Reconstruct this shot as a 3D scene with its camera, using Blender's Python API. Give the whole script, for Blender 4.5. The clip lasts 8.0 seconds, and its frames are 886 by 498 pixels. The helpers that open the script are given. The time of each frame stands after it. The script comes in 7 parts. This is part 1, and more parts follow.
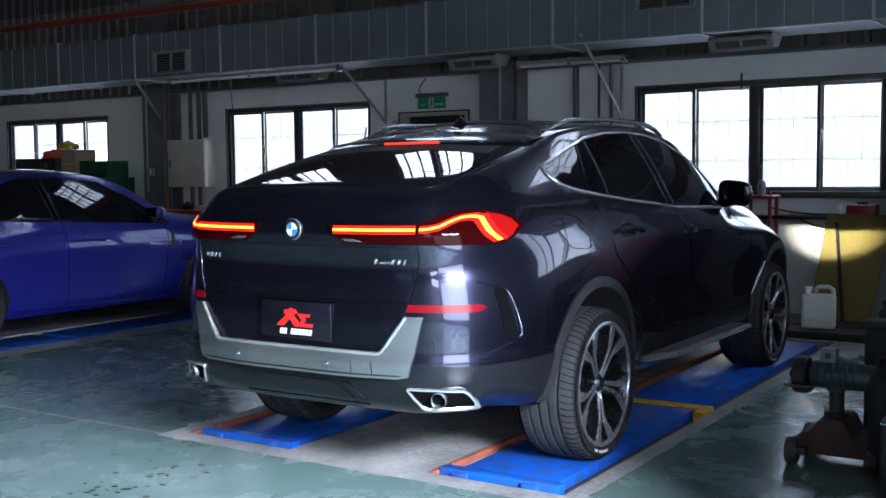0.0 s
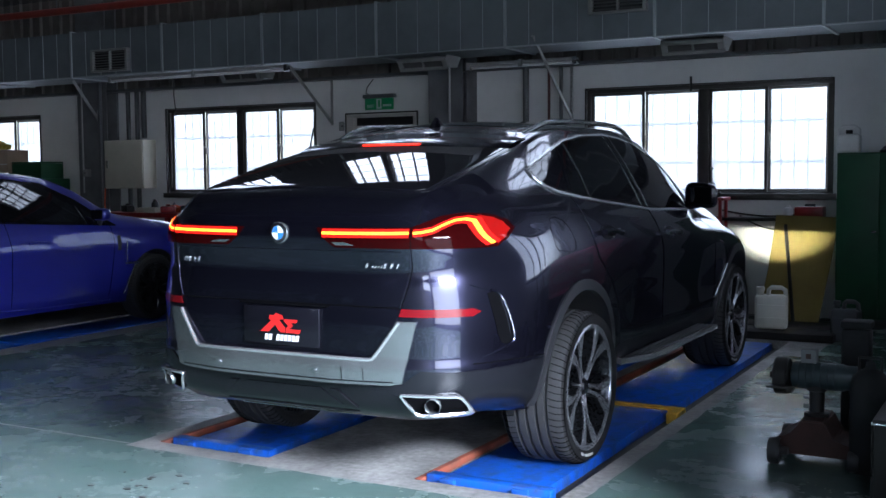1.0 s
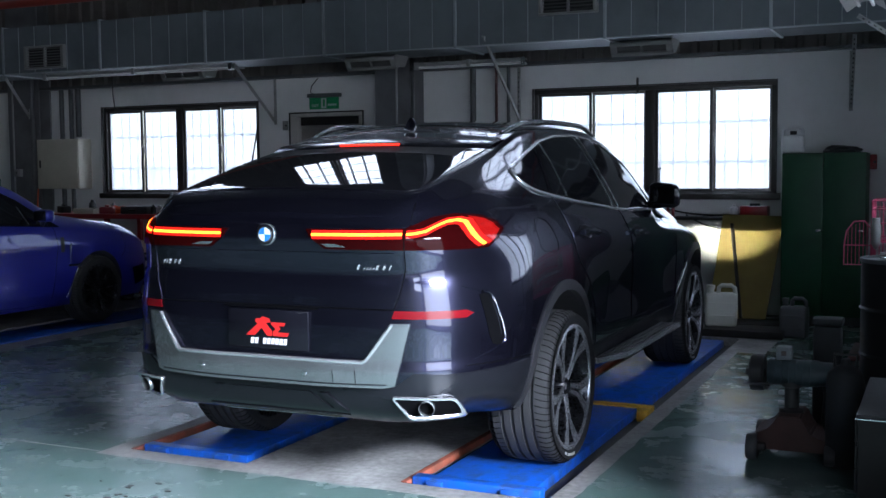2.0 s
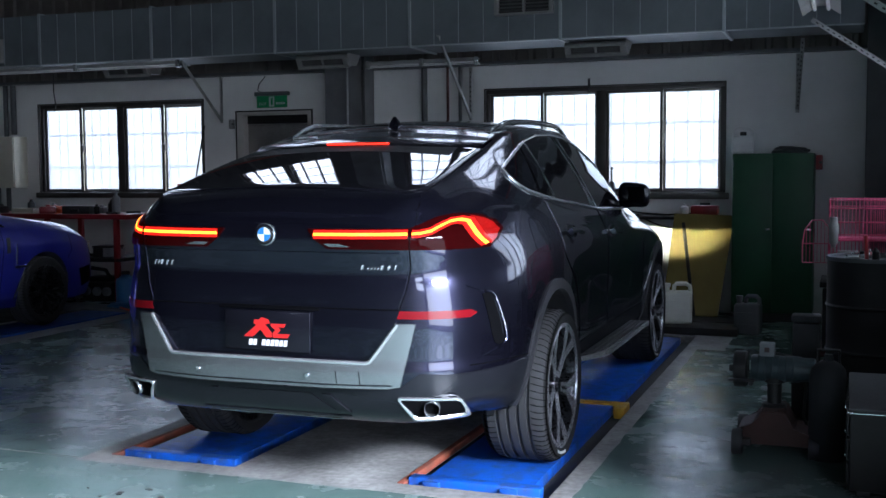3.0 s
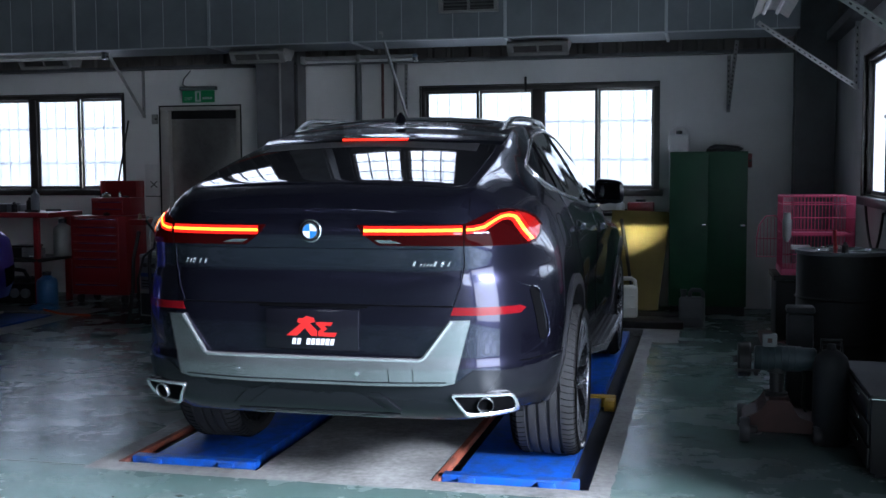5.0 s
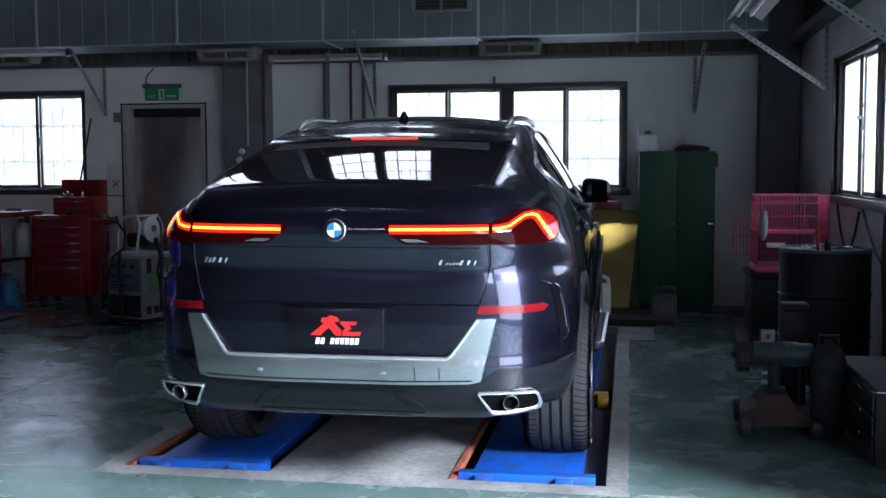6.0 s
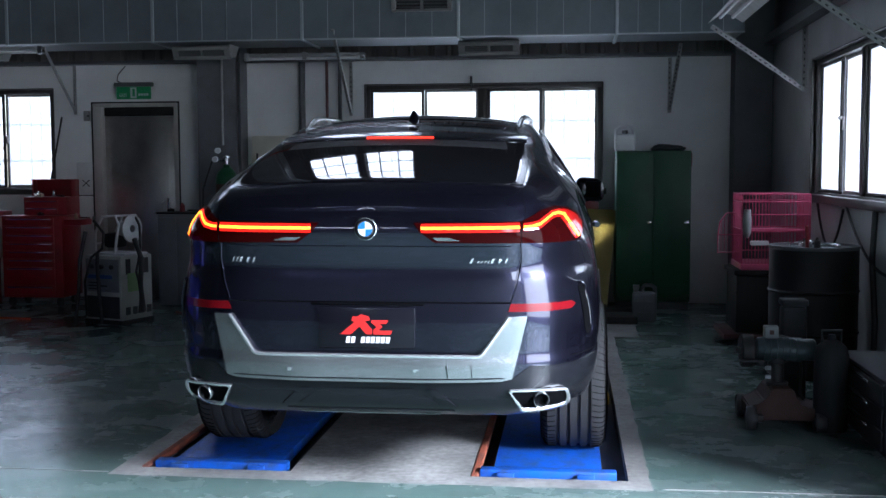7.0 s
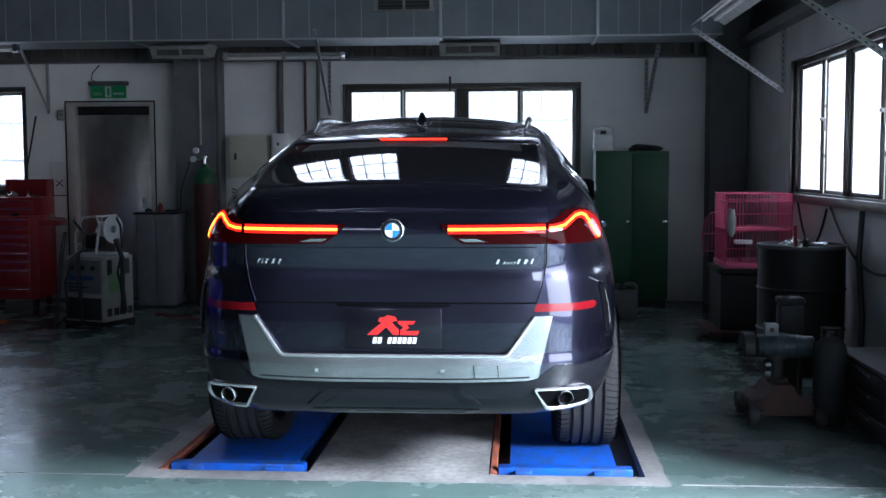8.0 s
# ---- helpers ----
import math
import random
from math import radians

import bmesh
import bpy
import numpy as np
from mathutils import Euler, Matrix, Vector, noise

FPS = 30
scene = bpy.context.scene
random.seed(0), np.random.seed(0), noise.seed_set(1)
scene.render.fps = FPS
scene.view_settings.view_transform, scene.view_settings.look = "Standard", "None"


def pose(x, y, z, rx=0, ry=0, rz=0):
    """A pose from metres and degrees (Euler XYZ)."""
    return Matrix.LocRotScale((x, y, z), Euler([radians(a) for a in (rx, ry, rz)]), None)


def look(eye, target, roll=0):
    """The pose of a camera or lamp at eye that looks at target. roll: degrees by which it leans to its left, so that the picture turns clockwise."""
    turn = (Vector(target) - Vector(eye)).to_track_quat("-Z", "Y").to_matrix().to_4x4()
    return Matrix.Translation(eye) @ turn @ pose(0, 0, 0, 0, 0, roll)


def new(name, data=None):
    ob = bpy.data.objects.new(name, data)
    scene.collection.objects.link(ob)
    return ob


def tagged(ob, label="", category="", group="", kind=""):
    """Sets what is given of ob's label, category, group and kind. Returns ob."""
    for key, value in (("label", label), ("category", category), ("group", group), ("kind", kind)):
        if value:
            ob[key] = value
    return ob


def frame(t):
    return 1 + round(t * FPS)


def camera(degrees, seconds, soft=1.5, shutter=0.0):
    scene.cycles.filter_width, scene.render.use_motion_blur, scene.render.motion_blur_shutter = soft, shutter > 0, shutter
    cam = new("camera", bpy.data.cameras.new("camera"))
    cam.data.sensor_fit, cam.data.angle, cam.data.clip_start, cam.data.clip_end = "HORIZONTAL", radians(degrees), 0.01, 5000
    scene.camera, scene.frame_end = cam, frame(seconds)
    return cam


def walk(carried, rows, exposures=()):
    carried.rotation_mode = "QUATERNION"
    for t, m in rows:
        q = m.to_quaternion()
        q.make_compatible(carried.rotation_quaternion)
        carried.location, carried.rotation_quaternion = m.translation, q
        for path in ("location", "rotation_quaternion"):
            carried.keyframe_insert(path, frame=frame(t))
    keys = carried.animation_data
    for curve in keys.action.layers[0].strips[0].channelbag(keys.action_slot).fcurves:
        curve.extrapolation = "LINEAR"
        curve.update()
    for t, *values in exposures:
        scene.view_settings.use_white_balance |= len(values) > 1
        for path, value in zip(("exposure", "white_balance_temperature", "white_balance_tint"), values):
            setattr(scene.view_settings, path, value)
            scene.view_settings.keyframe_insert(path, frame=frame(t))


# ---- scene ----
cam = camera(44.3, 8.0)
PATH = [
    (0, (3.220, 0.065, 1.412), (2.135, 1.739, 1.273), -0.6),
    (0.5, (3.088, 0.026, 1.419), (2.056, 1.733, 1.279), -0.6),
    (1, (2.928, -0.024, 1.419), (1.964, 1.723, 1.281), -0.5),
    (1.5, (2.787, -0.079, 1.423), (1.888, 1.702, 1.284), -0.5),
    (3, (2.315, -0.258, 1.428), (1.619, 1.611, 1.286), -0.4),
    (3.5, (2.121, -0.321, 1.423), (1.490, 1.571, 1.28), -0.3),
    (4, (1.953, -0.37, 1.417), (1.374, 1.539, 1.275), -0.3),
    (4.5, (1.763, -0.42, 1.423), (1.243, 1.506, 1.278), -0.3),
    (6, (1.202, -0.56, 1.424), (0.865, 1.405, 1.275), -0.2),
    (6.5, (1.025, -0.595, 1.421), (0.740, 1.379, 1.271), -0.2),
    (7, (0.844, -0.635, 1.422), (0.611, 1.346, 1.272), -0.2),
    (7.5, (0.681, -0.682, 1.432), (0.497, 1.304, 1.28), -0.2),
    (8, (0.526, -0.709, 1.437), (0.387, 1.28, 1.284), -0.2),
]
walk(cam, [(t, look(eye, target, roll)) for t, eye, target, roll in PATH], exposures=[(0, 1.27, 5820, 14), (1.5, 1.12, 5820, 14), (4.5, 1.09, 5850, 14), (6.5, 1.30, 5850, 14), (8, 1.43, 5850, 14)])

# ---- light ----
world = bpy.data.worlds.new("overcast_sky")
scene.world = world
world.use_nodes = True
wn = world.node_tree
sky = wn.nodes.new("ShaderNodeTexSky")
sky.sky_type, sky.sun_disc, sky.sun_elevation, sky.sun_rotation = "NISHITA", False, radians(50), radians(200)
wn.links.new(sky.outputs[0], wn.nodes["Background"].inputs[0])
wn.nodes["Background"].inputs[1].default_value = 0.15


def window_light(m, w, h, radiance, col=(0.88, 0.935, 1.0)):
    """Daylight outside an opening, w by h, shining along the pose's -z."""
    la = bpy.data.lights.new("daylight", "AREA")
    la.shape, la.size, la.size_y = "RECTANGLE", w, h
    la.energy, la.color = radiance * math.pi * w * h, col
    ob = new("daylight", la)
    ob.matrix_world = m
    return ob


# ---- materials ----
def mat(name, col, rough=0.5, metal=0.0, col2=None, amount=0.5, scale=5.0, fine=60.0, bump=0.08, coat=0.0, spec=0.5, rvar=0.12, dist=0.004):
    """A surface with two scales of variation: broad stains towards col2 and fine grain in gloss and relief."""
    m = bpy.data.materials.new(name)
    m.use_nodes = True
    nt = m.node_tree
    bs = nt.nodes["Principled BSDF"]
    tc = nt.nodes.new("ShaderNodeTexCoord")
    big, small = nt.nodes.new("ShaderNodeTexNoise"), nt.nodes.new("ShaderNodeTexNoise")
    big.inputs["Scale"].default_value, big.inputs["Detail"].default_value, big.inputs["Roughness"].default_value = scale, 6, 0.62
    small.inputs["Scale"].default_value, small.inputs["Detail"].default_value = fine, 3
    for n in (big, small):
        nt.links.new(tc.outputs["Object"], n.inputs["Vector"])
    col2 = col2 or tuple(c * 0.7 for c in col)
    ramp = nt.nodes.new("ShaderNodeMapRange")
    ramp.inputs[1].default_value, ramp.inputs[2].default_value, ramp.inputs[4].default_value = 0.42, 0.68, amount
    nt.links.new(big.outputs[0], ramp.inputs[0])
    mx = nt.nodes.new("ShaderNodeMix")
    mx.data_type = "RGBA"
    mx.inputs[6].default_value, mx.inputs[7].default_value = (*col, 1), (*col2, 1)
    nt.links.new(ramp.outputs[0], mx.inputs[0])
    nt.links.new(mx.outputs[2], bs.inputs["Base Color"])
    rr = nt.nodes.new("ShaderNodeMapRange")
    rr.inputs[3].default_value, rr.inputs[4].default_value = max(rough - rvar, 0.02), min(rough + rvar, 1)
    nt.links.new(small.outputs[0], rr.inputs[0])
    nt.links.new(rr.outputs[0], bs.inputs["Roughness"])
    if bump:
        bp = nt.nodes.new("ShaderNodeBump")
        bp.inputs["Strength"].default_value, bp.inputs["Distance"].default_value = bump, dist
        nt.links.new(small.outputs[0], bp.inputs["Height"])
        nt.links.new(bp.outputs[0], bs.inputs["Normal"])
    bs.inputs["Metallic"].default_value = metal
    bs.inputs["Coat Weight"].default_value, bs.inputs["Coat Roughness"].default_value = coat, 0.03
    bs.inputs["Specular IOR Level"].default_value = spec
    return m


def glow(name, col, strength, base=(0.2, 0.01, 0.01), rough=0.1):
    m = mat(name, base, rough, bump=0, rvar=0.03)
    bs = m.node_tree.nodes["Principled BSDF"]
    bs.inputs["Emission Color"].default_value, bs.inputs["Emission Strength"].default_value = (*col, 1), strength
    return m


def car_paint(name, col, col2, metal=0.55, rough=0.32):
    """Metallic flake paint under a clear coat."""
    m = mat(name, col, rough, metal, col2, 0.5, 1.2, 900, 0.0, coat=1.0, rvar=0.025)
    return m


def pane_glass(name):
    """Frosted pane: some of the light goes straight through, the rest is spread."""
    m = bpy.data.materials.new(name)
    m.use_nodes = True
    nt = m.node_tree
    out = nt.nodes["Material Output"]
    nt.nodes.remove(nt.nodes["Principled BSDF"])
    tr, tl, gl = nt.nodes.new("ShaderNodeBsdfTransparent"), nt.nodes.new("ShaderNodeBsdfTranslucent"), nt.nodes.new("ShaderNodeBsdfGlossy")
    tl.inputs[0].default_value, gl.inputs["Roughness"].default_value = (0.93, 0.96, 1, 1), 0.1
    a, b = nt.nodes.new("ShaderNodeMixShader"), nt.nodes.new("ShaderNodeMixShader")
    no, mp = nt.nodes.new("ShaderNodeTexNoise"), nt.nodes.new("ShaderNodeMapRange")
    no.inputs["Scale"].default_value = 3
    mp.inputs[3].default_value, mp.inputs[4].default_value = 0.32, 0.37
    nt.links.new(no.outputs[0], mp.inputs[0])
    nt.links.new(mp.outputs[0], a.inputs[0])
    nt.links.new(tr.outputs[0], a.inputs[1])
    nt.links.new(tl.outputs[0], a.inputs[2])
    b.inputs[0].default_value = 0.04
    nt.links.new(a.outputs[0], b.inputs[1])
    nt.links.new(gl.outputs[0], b.inputs[2])
    nt.links.new(b.outputs[0], out.inputs[0])
    return m


def floor_paint(name):
    """Worn green floor paint with bare concrete round the wheel plates, its edge uneven."""
    m = mat(name, (0.090, 0.143, 0.129), 0.25, 0, (0.15, 0.196, 0.186), 1.0, 1.1, 45, 0, rvar=0.012, dist=0.003, spec=0.3)
    nt = m.node_tree
    bs = nt.nodes["Principled BSDF"]
    old = bs.inputs["Base Color"].links[0].from_socket
    geo = nt.nodes.new("ShaderNodeNewGeometry")
    wob = nt.nodes.new("ShaderNodeTexNoise")
    wob.inputs["Scale"].default_value, wob.inputs["Detail"].default_value = 5, 5
    nt.links.new(geo.outputs["Position"], wob.inputs["Vector"])
    off = nt.nodes.new("ShaderNodeVectorMath")
    off.operation = "MULTIPLY_ADD"
    off.inputs[1].default_value, off.inputs[2].default_value = (0.035, 0.035, 0), (-0.0175, -0.0175, 0)
    nt.links.new(wob.outputs["Color"], off.inputs[0])
    add = nt.nodes.new("ShaderNodeVectorMath")
    nt.links.new(geo.outputs["Position"], add.inputs[0])
    nt.links.new(off.outputs[0], add.inputs[1])
    sep = nt.nodes.new("ShaderNodeSeparateXYZ")
    nt.links.new(add.outputs[0], sep.inputs[0])

    def calc(op, a, b):
        n = nt.nodes.new("ShaderNodeMath")
        n.operation = op
        for i, v in enumerate((a, b)):
            if isinstance(v, (int, float)):
                n.inputs[i].default_value = v
            else:
                nt.links.new(v, n.inputs[i])
        return n.outputs[0]

    def inside(x0, x1, y0, y1):
        x, y = sep.outputs[0], sep.outputs[1]
        return calc("MULTIPLY", calc("MULTIPLY", calc("GREATER_THAN", x, x0), calc("LESS_THAN", x, x1)), calc("MULTIPLY", calc("GREATER_THAN", y, y0), calc("LESS_THAN", y, y1)))

    bare = calc("MAXIMUM", inside(-1.30, 1.21, 4.13, 9.6), calc("MAXIMUM", inside(-7.2, -4.33, 3.4, 9.6), inside(0.9, 1.42, 8.5, 9.9)))
    conc = nt.nodes.new("ShaderNodeTexNoise")
    conc.inputs["Scale"].default_value, conc.inputs["Detail"].default_value, conc.inputs["Roughness"].default_value = 3.2, 9, 0.72
    nt.links.new(geo.outputs["Position"], conc.inputs["Vector"])
    cr = nt.nodes.new("ShaderNodeMix")
    cr.data_type = "RGBA"
    cr.inputs[6].default_value, cr.inputs[7].default_value = (0.13, 0.126, 0.120, 1), (0.355, 0.347, 0.334, 1)
    grit, span = nt.nodes.new("ShaderNodeTexNoise"), nt.nodes.new("ShaderNodeMapRange")
    grit.inputs["Scale"].default_value, grit.inputs["Detail"].default_value = 30, 6
    nt.links.new(geo.outputs["Position"], grit.inputs["Vector"])
    nt.links.new(calc("ADD", calc("MULTIPLY", conc.outputs[0], 0.65), calc("MULTIPLY", grit.outputs[0], 0.35)), span.inputs[0])
    span.inputs[1].default_value, span.inputs[2].default_value = 0.36, 0.62
    nt.links.new(span.outputs[0], cr.inputs[0])
    # dark oil drips and scuffs with a shape of their own
    vor = nt.nodes.new("ShaderNodeTexNoise")
    vor.inputs["Scale"].default_value, vor.inputs["Detail"].default_value, vor.inputs["Roughness"].default_value = 3.1, 9, 0.75
    nt.links.new(geo.outputs["Position"], vor.inputs["Vector"])
    dk = nt.nodes.new("ShaderNodeMapRange")
    dk.inputs[1].default_value, dk.inputs[2].default_value, dk.inputs[4].default_value = 0.66, 0.72, 0.75
    nt.links.new(vor.outputs[0], dk.inputs[0])
    mx, st = nt.nodes.new("ShaderNodeMix"), nt.nodes.new("ShaderNodeMix")
    mx.data_type = st.data_type = "RGBA"
    nt.links.new(bare, mx.inputs[0])
    nt.links.new(old, mx.inputs[6])
    nt.links.new(cr.outputs[2], mx.inputs[7])
    nt.links.new(dk.outputs[0], st.inputs[0])
    nt.links.new(mx.outputs[2], st.inputs[6])
    st.inputs[7].default_value = (0.02, 0.026, 0.025, 1)
    # broad blotches of trodden-in dirt
    dirt, db, dm = nt.nodes.new("ShaderNodeTexNoise"), nt.nodes.new("ShaderNodeMapRange"), nt.nodes.new("ShaderNodeMix")
    dirt.inputs["Scale"].default_value, dirt.inputs["Detail"].default_value, dirt.inputs["Roughness"].default_value = 1.3, 8, 0.68
    nt.links.new(geo.outputs["Position"], dirt.inputs["Vector"])
    db.inputs[1].default_value, db.inputs[2].default_value, db.inputs[4].default_value = 0.46, 0.68, 0.42
    nt.links.new(dirt.outputs[0], db.inputs[0])
    dm.data_type = "RGBA"
    nt.links.new(db.outputs[0], dm.inputs[0])
    nt.links.new(st.outputs[2], dm.inputs[6])
    dm.inputs[7].default_value = (0.055, 0.062, 0.062, 1)
    nt.links.new(dm.outputs[2], bs.inputs["Base Color"])
    # wrinkled, flaking relief of the old paint
    flake, fb = nt.nodes.new("ShaderNodeTexNoise"), nt.nodes.new("ShaderNodeBump")
    flake.inputs["Scale"].default_value, flake.inputs["Detail"].default_value, flake.inputs["Roughness"].default_value = 9.0, 4, 0.6
    nt.links.new(geo.outputs["Position"], flake.inputs["Vector"])
    fb.inputs["Strength"].default_value, fb.inputs["Distance"].default_value = 0.5, 0.006
    nt.links.new(flake.outputs[0], fb.inputs["Height"])
    nt.links.new(fb.outputs[0], bs.inputs["Normal"])
    # bare concrete is duller than the paint
    ro = bs.inputs["Roughness"].links[0].from_socket
    # trodden and wiped patches differ in gloss
    wipe, wr = nt.nodes.new("ShaderNodeTexNoise"), nt.nodes.new("ShaderNodeMapRange")
    wipe.inputs["Scale"].default_value, wipe.inputs["Detail"].default_value, wipe.inputs["Roughness"].default_value = 2.2, 7, 0.66
    nt.links.new(geo.outputs["Position"], wipe.inputs["Vector"])
    wr.inputs[1].default_value, wr.inputs[2].default_value, wr.inputs[3].default_value, wr.inputs[4].default_value = 0.36, 0.68, -0.07, 0.10
    nt.links.new(wipe.outputs[0], wr.inputs[0])
    nt.links.new(calc("ADD", calc("ADD", ro, wr.outputs[0]), calc("MULTIPLY", bare, 0.3)), bs.inputs["Roughness"])
    return m


FLOOR = floor_paint("floor_paint")
WALL = mat("white_wall_paint", (0.71, 0.71, 0.695), 0.7, 0, (0.53, 0.53, 0.515), 0.5, 1.3, 90, 0.1)
# side wall's copy of the white paint, darkened to stand for shade
WALL_SHADED = mat("shaded_white_wall_paint", (0.46, 0.46, 0.45), 0.75, 0, (0.30, 0.30, 0.29), 0.7, 1.1, 90, 0.1)
STEEL = mat("grey_steel_paint", (0.10, 0.105, 0.11), 0.5, 0.1, (0.06, 0.06, 0.06), 0.7, 3, 60, 0.1)
DUCT = mat("galvanised_duct", (0.165, 0.188, 0.200), 0.5, 0.3, (0.10, 0.115, 0.125), 0.7, 1.6, 140, 0.05)
SEAM = mat("duct_seam", (0.36, 0.39, 0.40), 0.4, 0.5, (0.3, 0.32, 0.33), 0.5, 8, 100, 0.05)
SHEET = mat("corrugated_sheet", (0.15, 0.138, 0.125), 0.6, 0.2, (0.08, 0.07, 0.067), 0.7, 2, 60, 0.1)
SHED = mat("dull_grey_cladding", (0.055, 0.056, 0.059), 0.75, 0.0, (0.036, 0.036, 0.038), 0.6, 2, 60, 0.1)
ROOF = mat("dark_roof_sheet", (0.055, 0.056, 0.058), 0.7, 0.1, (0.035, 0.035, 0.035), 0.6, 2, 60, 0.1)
DARK = mat("black_rubber_plastic", (0.026, 0.026, 0.028), 0.55, 0, (0.03, 0.03, 0.03), 0.6, 8, 120, 0.15)
SATIN = mat("satin_dark_trim", (0.0085, 0.009, 0.0115), 0.25, 0.1, (0.007, 0.0075, 0.0095), 0.5, 4, 300, 0.03, rvar=0.03, spec=0.3)
GRIP = mat("dull_grip_strip", (0.085, 0.088, 0.092), 0.4, 0.5, (0.05, 0.05, 0.053), 0.6, 9, 120, 0.08)
ARCH = mat("dark_grey_arch_plastic", (0.021, 0.021, 0.024), 0.42, 0, (0.017, 0.017, 0.019), 0.5, 5, 300, 0.05, rvar=0.05)
ALU = mat("bronze_aluminium", (0.075, 0.07, 0.066), 0.4, 0.6, (0.05, 0.045, 0.04), 0.6, 6, 120, 0.05)
LIGHT_ALU = mat("pale_sash_aluminium", (0.36, 0.34, 0.32), 0.4, 0.6, (0.2, 0.18, 0.16), 0.6, 6, 120, 0.05)
PANE = pane_glass("frosted_pane")
VOID = mat("deep_matt_black", (0.0025, 0.0025, 0.003), 0.9, 0, bump=0.05, spec=0.02)
BAR = mat("grey_grille_bar", (0.13, 0.145, 0.17), 0.5, 0.1, bump=0.05)
CHROME = mat("bright_chrome", (0.78, 0.79, 0.8), 0.1, 1.0, (0.7, 0.7, 0.72), 0.5, 8, 300, 0.0, rvar=0.04)
SILVER = mat("silver_satin_trim", (0.28, 0.305, 0.31), 0.27, 0.85, (0.24, 0.262, 0.266), 0.5, 2, 40, 0.0, coat=0.3, rvar=0.003)
PAINT = car_paint("dark_blue_grey_paint", (0.0245, 0.0242, 0.046), (0.021, 0.0212, 0.039), 0.92, 0.26)
SURROUND = mat("satin_steel_finisher", (0.66, 0.67, 0.69), 0.24, 0.85, (0.8, 0.8, 0.82), 0.4, 8, 300, 0.0, rvar=0.04)
BLUE_PAINT = car_paint("deep_blue_paint", (0.014, 0.016, 0.225), (0.011, 0.013, 0.175), 0.35)
PRIVACY = mat("privacy_glass", (0.006, 0.006, 0.008), 0.03, 0, bump=0, rvar=0.01, coat=0.6)
SIDE_GLASS = mat("dark_side_glass", (0.005, 0.005, 0.007), 0.04, 0, bump=0, rvar=0.01, spec=0.22)
LAMP_GLASS = mat("pale_lamp_glass", (0.42, 0.44, 0.47), 0.08, 0.4, (0.34, 0.36, 0.39), 0.5, 8, 300, 0.0, coat=0.8, rvar=0.03)
PIANO = mat("gloss_black_panel", (0.006, 0.006, 0.009), 0.14, 0, bump=0.02, rvar=0.05, spec=0.3)
TYRE = mat("tyre_rubber", (0.014, 0.014, 0.015), 0.62, 0, (0.02, 0.0195, 0.019), 0.6, 9, 150, 0.2, spec=0.2)
BADGE = mat("bright_badge_metal", (0.80, 0.81, 0.83), 0.24, 0.75, bump=0)
COLUMN = mat("grey_column_paint", (0.15, 0.155, 0.16), 0.5, 0.1, (0.09, 0.09, 0.092), 0.7, 3, 60, 0.1)
RIM_GREY = mat("rim_dark_grey", (0.028, 0.029, 0.033), 0.28, 0.8, bump=0.02)
VENT_PALE = mat("pale_tyre_print", (0.42, 0.42, 0.41), 0.6, 0, bump=0.05)
TREAD = mat("dusty_tread_rubber", (0.038, 0.038, 0.040), 0.75, 0, (0.029, 0.0285, 0.028), 0.6, 9, 150, 0.2, spec=0.1)
RIM_BRIGHT = mat("satin_grey_rim_face", (0.37, 0.375, 0.40), 0.27, 0.85, (0.30, 0.305, 0.325), 0.5, 9, 300, 0.02)
PLATE_BLUE = mat("worn_blue_plate_paint", (0.012, 0.10, 0.52), 0.34, 0.1, (0.03, 0.06, 0.16), 0.9, 13, 70, 0.25)
RUST = mat("orange_rusted_angle_iron", (0.26, 0.065, 0.035), 0.75, 0.1, (0.09, 0.04, 0.03), 0.8, 9, 90, 0.3)
YELLOW = mat("chipped_yellow_paint", (0.62, 0.36, 0.02), 0.45, 0, (0.3, 0.17, 0.03), 0.6, 9, 80, 0.15)
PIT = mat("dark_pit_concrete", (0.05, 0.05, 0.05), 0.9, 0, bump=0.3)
RED_LENS = glow("red_lamp_lens", (0.9, 0.01, 0.008), 0.0035, (0.014, 0.0008, 0.001), 0.06)
RED_LENS.node_tree.nodes["Principled BSDF"].inputs["Specular IOR Level"].default_value = 0.06
STOP_LED = glow("red_led_row", (1.0, 0.03, 0.01), 1.1, (0.5, 0.01, 0.01))
RED_LED = glow("red_led_edge", (1.0, 0.018, 0.007), 0.58, (0.2, 0.004, 0.004))
RED_GLOW = glow("red_lamp_glow", (1.0, 0.015, 0.008), 0.20, (0.08, 0.002, 0.002))
AMBER_LED = glow("bright_led_core", (1.0, 0.22, 0.010), 2.7, (0.6, 0.2, 0.02))
REFLECTOR = mat("red_reflector", (0.13, 0.003, 0.006), 0.12, 0, (0.10, 0.003, 0.005), 0.4, 20, 200, 0.1)

# ---- building blocks ----
def box(bm, x0, x1, y0, y1, z0, z1, bevel=0.0, seg=2):
    vs = [bm.verts.new((x, y, z)) for x in (x0, x1) for y in (y0, y1) for z in (z0, z1)]
    fs = [bm.faces.new([vs[i] for i in q]) for q in ((0, 1, 3, 2), (4, 6, 7, 5), (0, 4, 5, 1), (2, 3, 7, 6), (0, 2, 6, 4), (1, 5, 7, 3))]
    if bevel:
        es = list({e for f in fs for e in f.edges})
        bmesh.ops.bevel(bm, geom=es, offset=bevel, segments=seg, profile=0.5, affect="EDGES", clamp_overlap=True)


